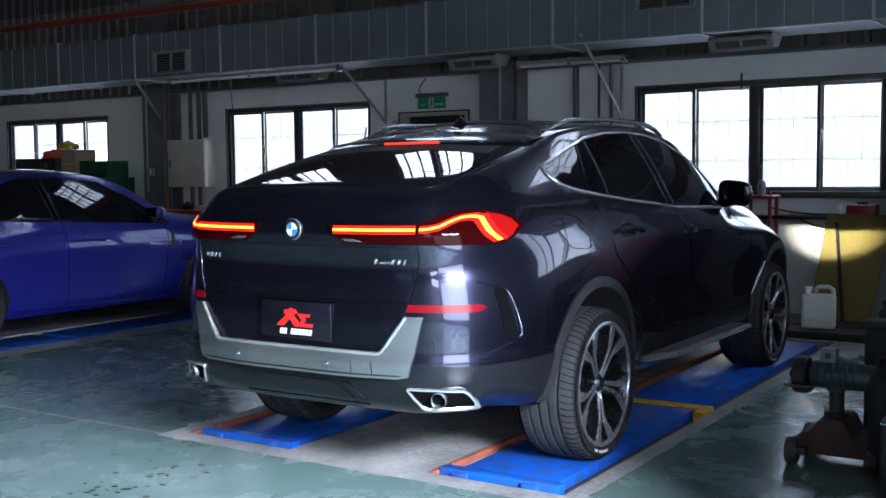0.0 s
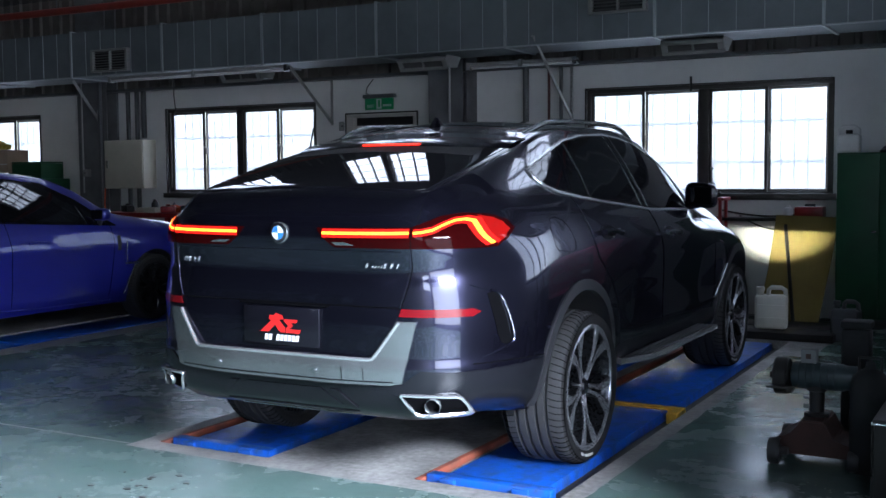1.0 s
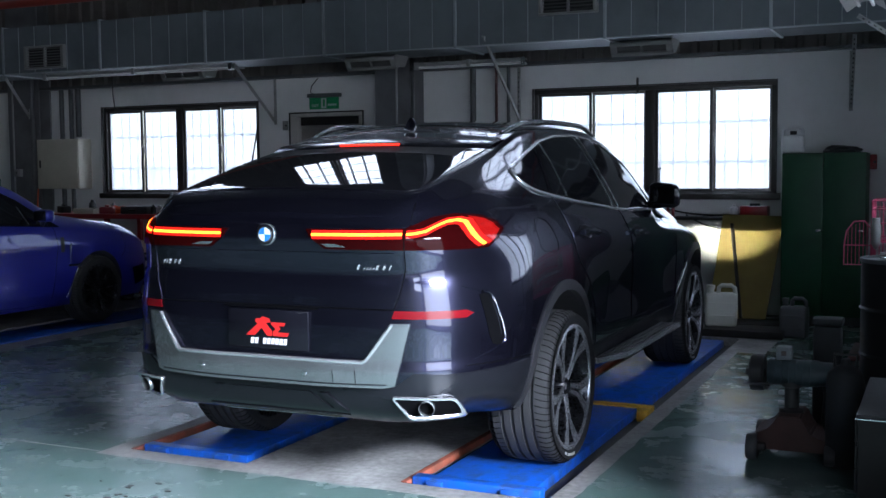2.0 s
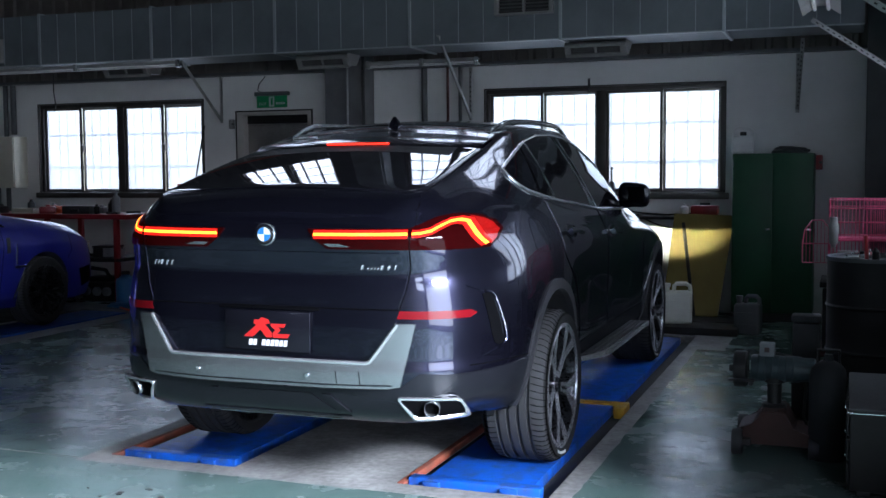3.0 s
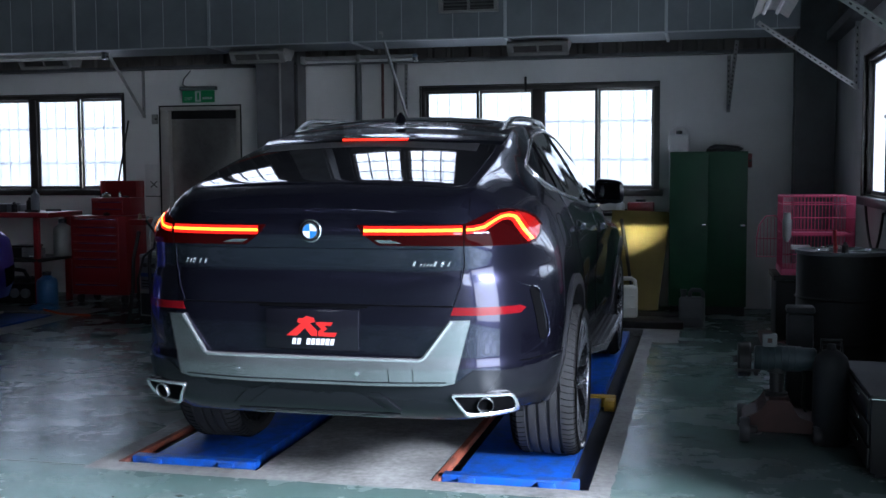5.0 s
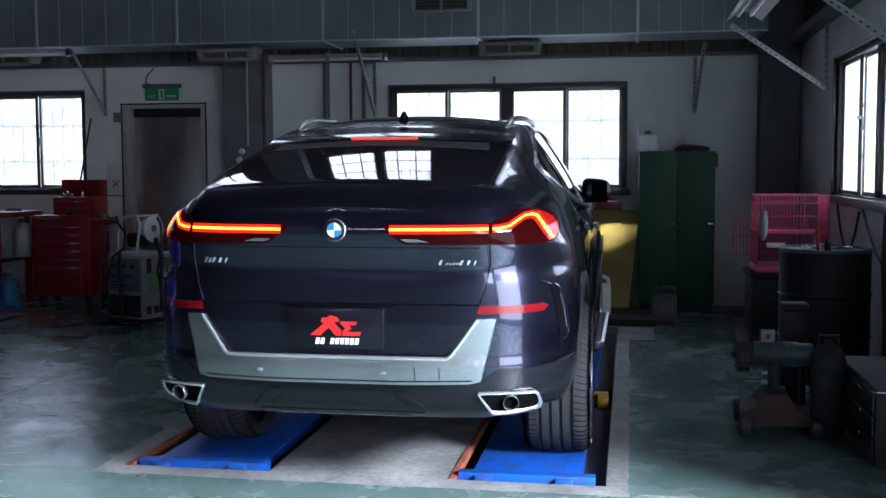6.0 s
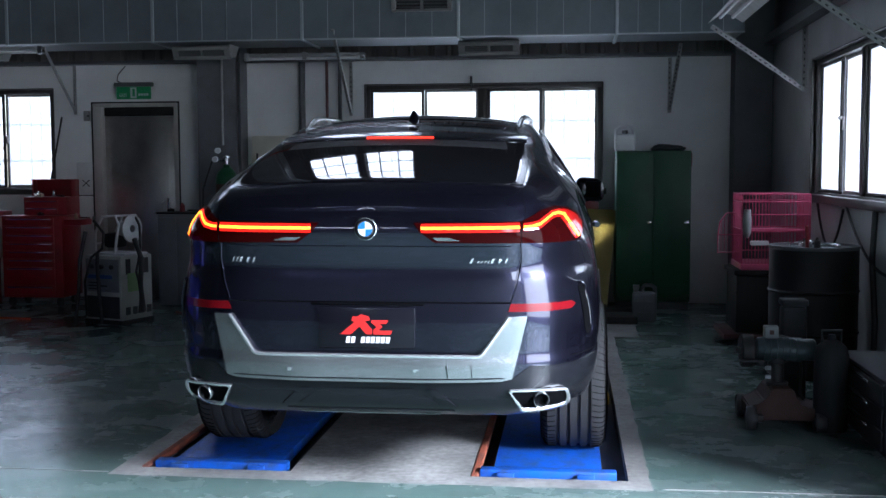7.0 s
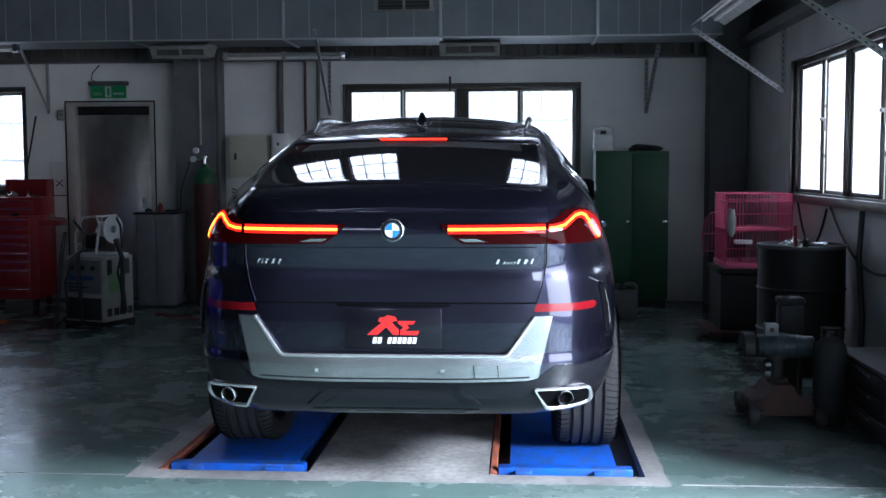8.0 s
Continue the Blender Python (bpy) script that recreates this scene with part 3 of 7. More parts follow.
class Skin:
    """Lays trims, lamps and panes on the skin of a car."""

    def __init__(self, me):
        bm = bmesh.new()
        bm.from_mesh(me)
        bmesh.ops.triangulate(bm, faces=bm.faces)
        bm.verts.ensure_lookup_table()
        bm.faces.ensure_lookup_table()
        bm.normal_update()
        self.tree = BVHTree.FromBMesh(bm)
        self.tri = [[v.index for v in f.verts] for f in bm.faces]
        self.co = [v.co.copy() for v in bm.verts]
        self.no = [v.normal.copy() for v in bm.verts]
        bm.free()

    def hit(self, start, way):
        p, n, i, _ = self.tree.ray_cast(Vector(start), Vector(way))
        if p is None:
            p, n, i, _ = self.tree.find_nearest(Vector(start) + Vector(way) * 2)
        t = self.tri[i]
        nn = barycentric_transform(p, *(self.co[k] for k in t), *(self.no[k] for k in t)).normalized()
        return p, nn if nn.dot(n) > 0 else -nn

    def place(self, side, a, b):
        """side: rear (x, z), right or left (y, z), top (x, y), front (x, z)."""
        if side == "rear":
            return self.hit((a, -2, b), (0, 1, 0))
        if side == "front":
            return self.hit((a, 8, b), (0, -1, 0))
        if side == "top":
            return self.hit((a, b, 4), (0, 0, -1))
        s = 1 if side == "right" else -1
        return self.hit((3 * s, a, b), (-s, 0, 0))

    def patch(self, name, side, outline, material, parent, lift=0.004, thick=0.02, label="", step=0.035, hole=None):
        """A plate that follows the skin inside an outline, with an edge."""
        bm = bmesh.new()
        vs = [bm.verts.new((a, b, 0)) for a, b in outline]
        es = [bm.edges.new((vs[i], vs[(i + 1) % len(vs)])) for i in range(len(vs))]
        if hole:
            vs = [bm.verts.new((a, b, 0)) for a, b in hole]
            es += [bm.edges.new((vs[i], vs[(i + 1) % len(vs)])) for i in range(len(vs))]
        bmesh.ops.triangle_fill(bm, edges=es, use_beauty=True, use_dissolve=False)
        for _ in range(7):
            long = [e for e in bm.edges if e.calc_length() > step]
            if not long:
                break
            bmesh.ops.subdivide_edges(bm, edges=long, cuts=1)
            bmesh.ops.triangulate(bm, faces=[f for f in bm.faces if len(f.verts) > 3])
        bmesh.ops.beautify_fill(bm, faces=bm.faces, edges=[e for e in bm.edges if not e.is_boundary])
        bm.verts.ensure_lookup_table()
        bm.verts.index_update()
        rim = [[v.index for v in e.verts] for e in bm.edges if e.is_boundary]
        flat = [v.co.copy() for v in bm.verts]
        tris = [[v.index for v in f.verts] for f in bm.faces]
        bm.free()
        got = [self.place(side, c.x, c.y) for c in flat]
        n = len(flat)
        up = [lift(c.x) if callable(lift) else lift for c in flat]
        verts = [p + q * u for (p, q), u in zip(got, up)] + [p + q * (u - 0.0005) for (p, q), u in zip(got, up)] + [p + q * (u - thick) for (p, q), u in zip(got, up)]
        if callable(lift):
            got = [(p, (q - Vector((1, 0, 0)) * ((lift(c.x + 0.002) - lift(c.x - 0.002)) / 0.004)).normalized()) for (p, q), c in zip(got, flat)]
        look_way = {"rear": Vector((0, -1, 0)), "front": Vector((0, 1, 0)), "top": Vector((0, 0, 1)), "right": Vector((1, 0, 0)), "left": Vector((-1, 0, 0))}[side]
        faces = []
        for t in tris:
            a, b, c = (verts[i] for i in t)
            faces.append(t if (b - a).cross(c - a).dot(look_way) > 0 else t[::-1])
        sides = [(i + n, j + n, j + 2 * n, i + 2 * n) for i, j in rim]
        me = bpy.data.meshes.new(name)
        me.from_pydata(verts, [], faces + sides)
        me.materials.append(material)
        me.polygons.foreach_set("use_smooth", [True] * len(me.polygons))
        norms = [q for _, q in got] + [Vector((0, 0, 0))] * (2 * n)
        me.normals_split_custom_set_from_vertices(norms)
        ob = new(name, me)
        ob.parent = parent
        return tagged(ob, label) if label else ob

    def surround(self, name, side, outer, inner, material, parent, lift, thick, label=""):
        """A rounded frame between two outlines of equal count."""
        bm = bmesh.new()
        rows, n = [], len(outer)
        for i in range(n):
            for k in range(6):
                t = k / 6
                o, q = (Vector(p[i]).lerp(Vector(p[(i + 1) % n]), t) for p in (outer, inner))
                row = []
                for f, up in ((0, lift - thick), (0, lift - 0.005), (0.15, lift), (0.85, lift), (1, lift - 0.005), (1, lift - thick)):
                    c = o.lerp(q, f)
                    p, m = self.place(side, c.x, c.y)
                    row.append(bm.verts.new(p + m * up))
                rows.append(row)
        for i in range(len(rows)):
            a, b = rows[i], rows[(i + 1) % len(rows)]
            for k in range(5):
                bm.faces.new((a[k], a[k + 1], b[k + 1], b[k]))
        return part(name, bm, material, parent, label, 50)

    def ribbon(self, side, pts, width):
        """The outline of a band of that width about points."""
        out, back = [], []
        for i, p in enumerate(pts):
            a, b = Vector(pts[max(i - 1, 0)]), Vector(pts[min(i + 1, len(pts) - 1)])
            d = (b - a).normalized()
            q = Vector((-d.y, d.x)) * width / 2
            out.append(tuple(Vector(p) + q))
            back.append(tuple(Vector(p) - q))
        return out + back[::-1]

    def line(self, name, side, pts, r, material, parent, lift=0.0, label="", closed=False, step=0.04):
        """A round bead along the skin."""
        dense = []
        q = pts + [pts[0]] if closed else pts
        for a, b in zip(q, q[1:]):
            n = max(1, int(math.dist(a, b) / step))
            dense += [(a[0] + (b[0] - a[0]) * i / n, a[1] + (b[1] - a[1]) * i / n) for i in range(n)]
        if not closed:
            dense.append(q[-1])
        bm = bmesh.new()
        tube(bm, [p + m * (lift(c[0]) if callable(lift) else lift) for (p, m), c in ((self.place(side, *c), c) for c in dense)], r, 8, closed=closed)
        return part(name, bm, material, parent, label)


def cut_arches(me, cuts, paint, liner):
    """Takes the wheel houses out of a skin. cuts: (x from, x to, y, z, radius)."""
    ob = new("skin_work", me)
    me.materials.append(paint)
    me.materials.append(liner)
    tools = []
    for x0, x1, y, z, r in cuts:
        bm = bmesh.new()
        lathe(bm, [(0.0001, x0), (r, x0), (r, x1), (0.0001, x1)], "x", 48, (0, y, z))
        bmesh.ops.remove_doubles(bm, verts=bm.verts, dist=1e-3)
        bmesh.ops.recalc_face_normals(bm, faces=bm.faces)
        tm = bpy.data.meshes.new("cut")
        bm.to_mesh(tm)
        bm.free()
        tm.materials.append(paint)
        tm.materials.append(liner)
        for p in tm.polygons:
            p.material_index = 1
        t = new("cut", tm)
        md = ob.modifiers.new("arch", "BOOLEAN")
        md.operation, md.solver, md.object = "DIFFERENCE", "EXACT", t
        tools.append(t)
    bpy.context.view_layer.update()
    dg = bpy.context.evaluated_depsgraph_get()
    done = bpy.data.meshes.new_from_object(ob.evaluated_get(dg))
    for t in (*tools, ob):
        bpy.data.objects.remove(t)
    for p in done.polygons:
        p.use_smooth = True
    done.set_sharp_from_angle(angle=radians(42))
    return done


def wheel(at, right, radius, width, rim_r, parent, spokes=5, bright=True):
    """A wheel whose outer face looks to +x (right) or -x."""
    w = thing("wheel", (0, 0, 0), "", "")
    w.parent = parent
    w.matrix_basis = pose(*at, 0, 0, 0 if right else 180)
    h = width / 2
    bm = bmesh.new()
    prof = [(rim_r - 0.012, h - 0.03), (rim_r + 0.01, h - 0.004), (rim_r + 0.05, h + 0.004), (radius - 0.045, h), (radius - 0.015, h - 0.012), (radius - 0.003, h - 0.03)]
    grooves = (-0.6, -0.2, 0.2, 0.6)
    for g in grooves[::-1]:
        c = g * (h - 0.03)
        prof += [(radius, c + 0.009), (radius - 0.013, c + 0.007), (radius - 0.013, c - 0.007), (radius, c - 0.009)]
    prof += [(radius - 0.003, -h + 0.03), (radius - 0.045, -h), (rim_r, -h + 0.01), (rim_r - 0.012, -h + 0.03)]
    lathe(bm, prof, "x", 64)
    part("tread", bm, TREAD, w, "dusty grooved tread", 30)
    for s in (1, -1):
        bm = bmesh.new()
        lathe(bm, [(rim_r - 0.012, s * (h - 0.03)), (rim_r + 0.01, s * (h - 0.003)), (rim_r + 0.05, s * (h + 0.0055)), (radius - 0.045, s * (h + 0.0015)), (radius - 0.02, s * (h - 0.009))], "x", 64)
        part("sidewall", bm, TYRE, w, "black low-profile tyre wall", 30)
    bm = bmesh.new()
    lathe(bm, [(rim_r - 0.006, h - 0.004), (rim_r + 0.002, h + 0.001), (rim_r + 0.007, h - 0.001), (rim_r + 0.006, h - 0.008)], "x", 64)
    part("rim_edge", bm, RIM_BRIGHT if bright else RIM_GREY, w)
    bm = bmesh.new()
    for i in range(72):
        a = 2 * math.pi * i / 72
        for s in (1, -1):
            tube(bm, [(x * s, q * math.cos(a + k), q * math.sin(a + k)) for x, q, k in ((h - 0.068, radius, -0.02), (h - 0.035, radius - 0.001, 0), (h - 0.014, radius - 0.012, 0.01), (h - 0.003, radius - 0.03, 0.02))], 0.0021, 4)
    tagged(part("tread_sipe", bm, VOID, w), kind="stuff")
    bm = bmesh.new()
    lathe(bm, [(rim_r + 0.004, h - 0.006), (rim_r + 0.008, h - 0.001), (rim_r - 0.004, h - 0.002), (rim_r - 0.016, h - 0.014), (rim_r - 0.03, h - 0.06), (rim_r - 0.035, -h + 0.03), (rim_r - 0.005, -h + 0.02)], "x", 64)
    part("rim", bm, RIM_GREY, w, "dark grey alloy rim barrel")
    bm = bmesh.new()
    lathe(bm, [(rim_r - 0.014, h - 0.010), (rim_r - 0.011, h - 0.003), (rim_r - 0.002, h + 0.001), (rim_r + 0.004, h - 0.002)], "x", 64)
    part("rim_edge", bm, RIM_BRIGHT if bright else RIM_GREY, w, "bright machined rim edge" if bright else "")
    if bright and right:
        for k in range(7):
            a = -2.02 + 0.055 * k + (0.10 if k else 0)
            r0 = rim_r + 0.022
            bm = bmesh.new()
            q = [bm.verts.new((h + dx, (r0 + dr) * math.cos(a + da), (r0 + dr) * math.sin(a + da))) for dx in (0.0045, 0.0075) for dr, da in ((0, 0), (0, 0.035 if k else 0.10), (0.013, 0.035 if k else 0.10), (0.013, 0.012))]
            for f in ((0, 1, 2, 3), (7, 6, 5, 4), (0, 4, 5, 1), (1, 5, 6, 2), (2, 6, 7, 3), (3, 7, 4, 0)):
                bm.faces.new([q[i] for i in f])
            part("tyre_mark", bm, VENT_PALE, w, "", 0)
    bm = bmesh.new()
    lathe(bm, [(0.001, h - 0.09), (rim_r - 0.05, h - 0.10)], "x", 40)
    part("brake_disc", bm, SATIN, w)
    def arm(name, line, dx, grow, material):
        """A flat bar over (radius, angle, half width) stations, its outer face dx proud."""
        bm = bmesh.new()
        rows = []
        pts = [Vector((0, r * math.cos(q), r * math.sin(q))) for r, q, _ in line]
        for i, (r, q, wd) in enumerate(line):
            d = (pts[min(i + 1, len(pts) - 1)] - pts[max(i - 1, 0)]).normalized()
            side = d.cross(Vector((1, 0, 0))).normalized() * max(wd + grow, 0.003)
            x = h - 0.046 + 0.036 * min(r / rim_r, 1) + dx
            up, back = Vector((x, 0, 0)), Vector((h - 0.082, 0, 0))
            rows.append([bm.verts.new(v) for v in (pts[i] + up - side, pts[i] + up + side, pts[i] + back + side * 0.75, pts[i] + back - side * 0.75)])
        for r0, r1 in zip(rows, rows[1:]):
            for i in range(4):
                bm.faces.new((r0[i], r0[(i + 1) % 4], r1[(i + 1) % 4], r1[i]))
        bm.faces.new(rows[0])
        bm.faces.new(rows[-1][::-1])
        bmesh.ops.bevel(bm, geom=bm.edges[:], offset=0.002, segments=1, affect="EDGES")
        part(name, bm, material, w)

    for k in range(spokes):
        a0 = 2 * math.pi * (k + 0.75) / spokes
        f = 1.0 if spokes == 5 else 0.65
        for s in (-1, 1):
            line = [(0.042, a0 + s * 0.32 * f, 0.013), (0.09, a0 + s * 0.165 * f, 0.012), (0.15, a0 + s * 0.120 * f, 0.0125), (0.58 * rim_r, a0 + s * 0.128 * f, 0.0145), (0.68 * rim_r, a0 + s * 0.165 * f, 0.021), (0.84 * rim_r, a0 + s * 0.225 * f, 0.027), (rim_r - 0.002, a0 + s * 0.275 * f, 0.031)]
            arm("spoke", line, 0.0, 0.0, RIM_GREY)
            arm("spoke_face", line, 0.006, -0.0035, RIM_BRIGHT if bright else RIM_GREY)
    bm = bmesh.new()
    lathe(bm, [(0.001, h - 0.022), (0.03, h - 0.024), (0.034, h - 0.03), (0.05, h - 0.045), (0.055, h - 0.08)], "x", 28)
    part("hub_cap", bm, SATIN, w)
    return w


def mirrored(pts, s):
    return [(s * a, b) for a, b in pts]


def flat_prism(bm, outline, z0, z1):
    """A plate lying flat, its outline in x and y."""
    lo, hi = ([bm.verts.new((x, y, z)) for x, y in outline] for z in (z0, z1))
    n = len(outline)
    bm.faces.new(lo)
    bm.faces.new(hi)
    for i in range(n):
        bm.faces.new((lo[i], lo[(i + 1) % n], hi[(i + 1) % n], hi[i]))
    bmesh.ops.recalc_face_normals(bm, faces=bm.faces)


def main_car():
    car = thing("car", (0, 3.80, 0), "dark blue-grey metallic coupe SUV, tail lamps lit, parked on blue plates", "car")
    width = curve((0.30, 0.885), (0.42, 0.945), (0.58, 0.975), (0.80, 0.985), (0.95, 0.978), (1.08, 0.962), (1.18, 0.935), (1.26, 0.905))
    arch = lambda y, c: math.exp(-(((y - c) / 0.50) ** 2))

    belt = curve((0, 1.245), (0.3, 1.255), (0.9, 1.25), (1.6, 1.20), (2.4, 1.16), (3.4, 1.11), (4.2, 1.03), (4.9, 0.84))

    def swell(y, z):
        b = max(0.0, 1 - ((z - 0.75) / 0.42) ** 2)
        doors = min(max((y - 1.45) / 0.5, 0), 1) * min(max((3.75 - y) / 0.5, 0), 1)
        crease = max(0.0, 1 - abs(z - 1.045 + 0.02 * (y - 2.5)) / 0.10)
        hollow = math.exp(-(((z - 0.72) / 0.16) ** 2))
        flank = 0.032 * math.exp(-(((y - 0.5) / 0.3) ** 2))
        # the shoulder of the front wing and bonnet is rounded over
        f = min(max((y - 3.0) / 0.45, 0), 1)
        over = min(max((z - belt(y) + 0.115) / 0.115, 0), 1)
        wing = 0.105 * f * f * (3 - 2 * f) * over * over
        return b * (0.012 * arch(y, 1.16) + 0.034 * arch(y, 4.11) - 0.012 + flank) + doors * (0.010 * crease - 0.022 * hollow) - wing

    top = curve((0.0, 1.236), (0.05, 1.283), (0.10, 1.322), (0.14, 1.346), (0.18, 1.362), (1.0, 1.569), (1.2, 1.626), (1.4, 1.675), (1.7, 1.711), (2.1, 1.728), (2.5, 1.722), (2.9, 1.67), (3.2, 1.55), (3.75, 1.24), (4.1, 1.17), (4.6, 1.05), (4.9, 0.86))

    def crown(y):
        t = y - 0.18  # the rear window is one even curve
        return 1.362 + 0.2893 * t - 0.045 * t * t if 0 <= t <= 0.82 else top(y)

    me = shell(
        2.455, lambda v: 6.6 - 0.9 * max(0.0, v - 0.55) / 0.45, 7.5, width, swell,
        curve((0, 0.37), (0.35, 0.36), (0.8, 0.33), (4.0, 0.31), (4.9, 0.30)),
        belt,
        crown,
        cabin(
            curve((0.0, 0.647), (1.0, 0.647), (1.4, 0.634), (2.0, 0.627), (2.8, 0.628), (3.2, 0.66), (3.75, 0.80), (4.4, 0.86)),
            curve((0.0, 0.029), (1.0, 0.037), (1.4, 0.045), (2.0, 0.055), (2.8, 0.050), (3.2, 0.050), (3.75, 0.032), (4.4, 0.03)),
            curve((0.0, 0.04), (0.3, 0.02), (0.6, 0.055), (1.0, 0.055), (1.35, 0.045), (1.8, 0.03), (3.2, 0.03), (4.0, 0.02)),
        ),
        curve((0.36, 0.13), (0.44, 0.035), (0.53, 0.008), (0.60, 0.006), (0.65, 0.012), (0.78, 0.014), (0.86, 0.0175), (0.93, 0.0185), (0.955, 0.0196), (0.972, 0.0212), (0.984, 0.0234), (1.0, 0.0238), (1.05, 0.0175), (1.10, 0.008), (1.16, 0.0), (1.22, 0.015), (1.25, 0.03)),
        curve((0.3, 0.1), (0.5, 0.0), (0.8, 0.05), (1.0, 0.2)),
    )
    sk = Skin(me)
    ZC, RY, FY = 0.374, 1.120, 4.11
    skin = cut_arches(me, [(s * 0.62, s * 1.3, y, ZC + 0.040, 0.44) for s in (1, -1) for y in (RY, FY)], PAINT, DARK)
    body = new("body", skin)
    body.parent = car
    tagged(body, "glossy dark blue-grey metallic body shell")
    for y in (RY, FY):
        for s in (1, -1):
            wheel((s * (0.862 if y == RY else 0.832), y, ZC), s > 0, 0.375, 0.312, 0.300, car)

    # rear face
    sk.patch("lower_bumper", "rear", [(-0.90, 0.585), (-0.68, 0.60), (-0.60, 0.54), (0.60, 0.54), (0.68, 0.60), (0.90, 0.585), (0.88, 0.40), (0.7, 0.375), (-0.7, 0.375), (-0.88, 0.40)], SATIN, car, 0.004, 0.012, "dark satin lower bumper")
    sk.patch("plate_panel", "rear", [(-0.60, 0.852), (0.60, 0.852), (0.47, 0.632), (-0.47, 0.632)], PAINT, car, 0.003, 0.01, "body-coloured panel behind the plate")

    def shelf(more=0.0):
        """The trim stands well proud in the middle and runs back into the corners."""
        def at(x):
            t = min(max((abs(x) - 0.22) / 0.46, 0), 1)
            return 0.010 + 0.042 * (1 - t * t * (3 - 2 * t)) + more
        return at

    sk.patch("bumper_trim", "rear", [(0.665, 0.805), (0.605, 0.548), (0.56, 0.538), (-0.56, 0.538), (-0.605, 0.548), (-0.665, 0.805), (-0.595, 0.805), (-0.475, 0.637), (0.475, 0.637), (0.595, 0.805)], SILVER, car, shelf(), 0.058, "satin silver U-shaped bumper trim")
    sk.line("trim_bevel", "rear", [(-0.592, 0.803), (-0.482, 0.648), (-0.465, 0.638), (0.465, 0.638), (0.482, 0.648), (0.592, 0.803)], 0.009, SURROUND, car, shelf(-0.004), "polished inner edge of the trim")
    # black bead: tailgate's lower gap and the painted shadow line over the plate recess
    sk.line("lower_gap_shadow", "rear", [(-0.60, 0.861), (0.60, 0.861)], 0.0035, VOID, car, -0.0005)
    sk.line("skid_edge", "rear", [(-0.30, 0.378), (0.30, 0.378)], 0.004, SILVER, car, 0.004)
    sk.line("trim_edge", "rear", [(-0.57, 0.552), (0.57, 0.552)], 0.003, SATIN, car, shelf())
    sk.patch("tow_cover", "rear", [(0.34, 0.605), (0.345, 0.555), (0.44, 0.555), (0.435, 0.605)], SILVER, car, shelf(0.0015), 0.003)
    sk.line("tow_cover_gap", "rear", [(0.338, 0.606), (0.343, 0.553), (0.442, 0.553), (0.437, 0.606)], 0.0016, VOID, car, shelf(0.001))
    for x in (-0.32, 0.21):
        p, n = sk.place("rear", x, 0.585)
        bm = bmesh.new()
        lathe(bm, [(0.001, -0.018), (0.009, -0.018), (0.012, -0.012), (0.012, 0)], "y", 16, p + n * shelf(-0.012)(x))
        part("parking_sensor", bm, CHROME, car)
    for s in (1, -1):
        lamp = sk.patch("tail_lamp", "rear", mirrored([(0.20, 1.192), (0.226, 1.156), (0.29, 1.112), (0.60, 1.110), (0.84, 1.106), (0.880, 1.108), (0.893, 1.138), (0.890, 1.178), (0.866, 1.213), (0.823, 1.240), (0.765, 1.250), (0.718, 1.238), (0.68, 1.215), (0.64, 1.195)], s), RED_LENS, car, 0.008, 0.03, "wide red tail lamp, lit", 0.022)
        path = mirrored([(0.232, 1.170), (0.45, 1.171), (0.632, 1.172)], s)
        outer = mirrored([(0.648, 1.172), (0.675, 1.173), (0.712, 1.181), (0.738, 1.200), (0.762, 1.217), (0.785, 1.221), (0.806, 1.214), (0.83, 1.182), (0.852, 1.148), (0.870, 1.122)], s)
        sk.patch("outer_glow", "rear", mirrored([(0.80, 1.238), (0.838, 1.224), (0.862, 1.206), (0.884, 1.176), (0.887, 1.142), (0.879, 1.118), (0.862, 1.152), (0.832, 1.200)], s), RED_GLOW, lamp, 0.0095, 0.003, "glowing red outer end of the lamp", 0.02)
        for q, wd in ((path, 0.034), (outer, 0.029)):
            sk.patch("light_bar", "rear", sk.ribbon("rear", q, wd), RED_LED, lamp, 0.0105, 0.004, "glowing red light strip", 0.02)
            sk.patch("light_core", "rear", sk.ribbon("rear", q, wd * 0.32), AMBER_LED, lamp, 0.0125, 0.003, "glowing amber core", 0.02)
        sk.patch("reverse_lamp", "rear", mirrored([(0.275, 1.134), (0.345, 1.134), (0.395, 1.121), (0.30, 1.121)], s), SILVER, lamp, 0.010, 0.003)
        sk.line("lamp_split", "rear", mirrored([(0.64, 1.197), (0.64, 1.112)], s), 0.003, VOID, lamp, 0.007)
        sk.patch("reflector", "rear", mirrored([(0.588, 0.825), (0.60, 0.858), (0.845, 0.855), (0.865, 0.84), (0.845, 0.822)], s), REFLECTOR, car, 0.005, 0.012, "red bumper reflector")
        sk.line("tailgate_gap", "rear", mirrored([(0.64, 1.11), (0.642, 1.03), (0.625, 0.94), (0.60, 0.865)], s), 0.0025, VOID, car, -0.0005)
        sk.line("tailgate_edge", "rear", mirrored([(0.634, 1.105), (0.635, 1.03), (0.618, 0.94), (0.593, 0.865)], s), 0.003, PAINT, car, 0.0008)
        sk.line("deck_gap", "top", mirrored([(0.655, 0.07), (0.648, 0.13), (0.640, 0.19)], s), 0.0025, VOID, car, -0.0005)
        # exhaust finisher with a round tailpipe inside
        ex = mirrored([(0.592, 0.501), (0.600, 0.504), (0.812, 0.501), (0.826, 0.493), (0.834, 0.468), (0.838, 0.440), (0.832, 0.416), (0.815, 0.407), (0.648, 0.404), (0.636, 0.412), (0.590, 0.494)], s)
        mx, mz = s * 0.722, 0.457
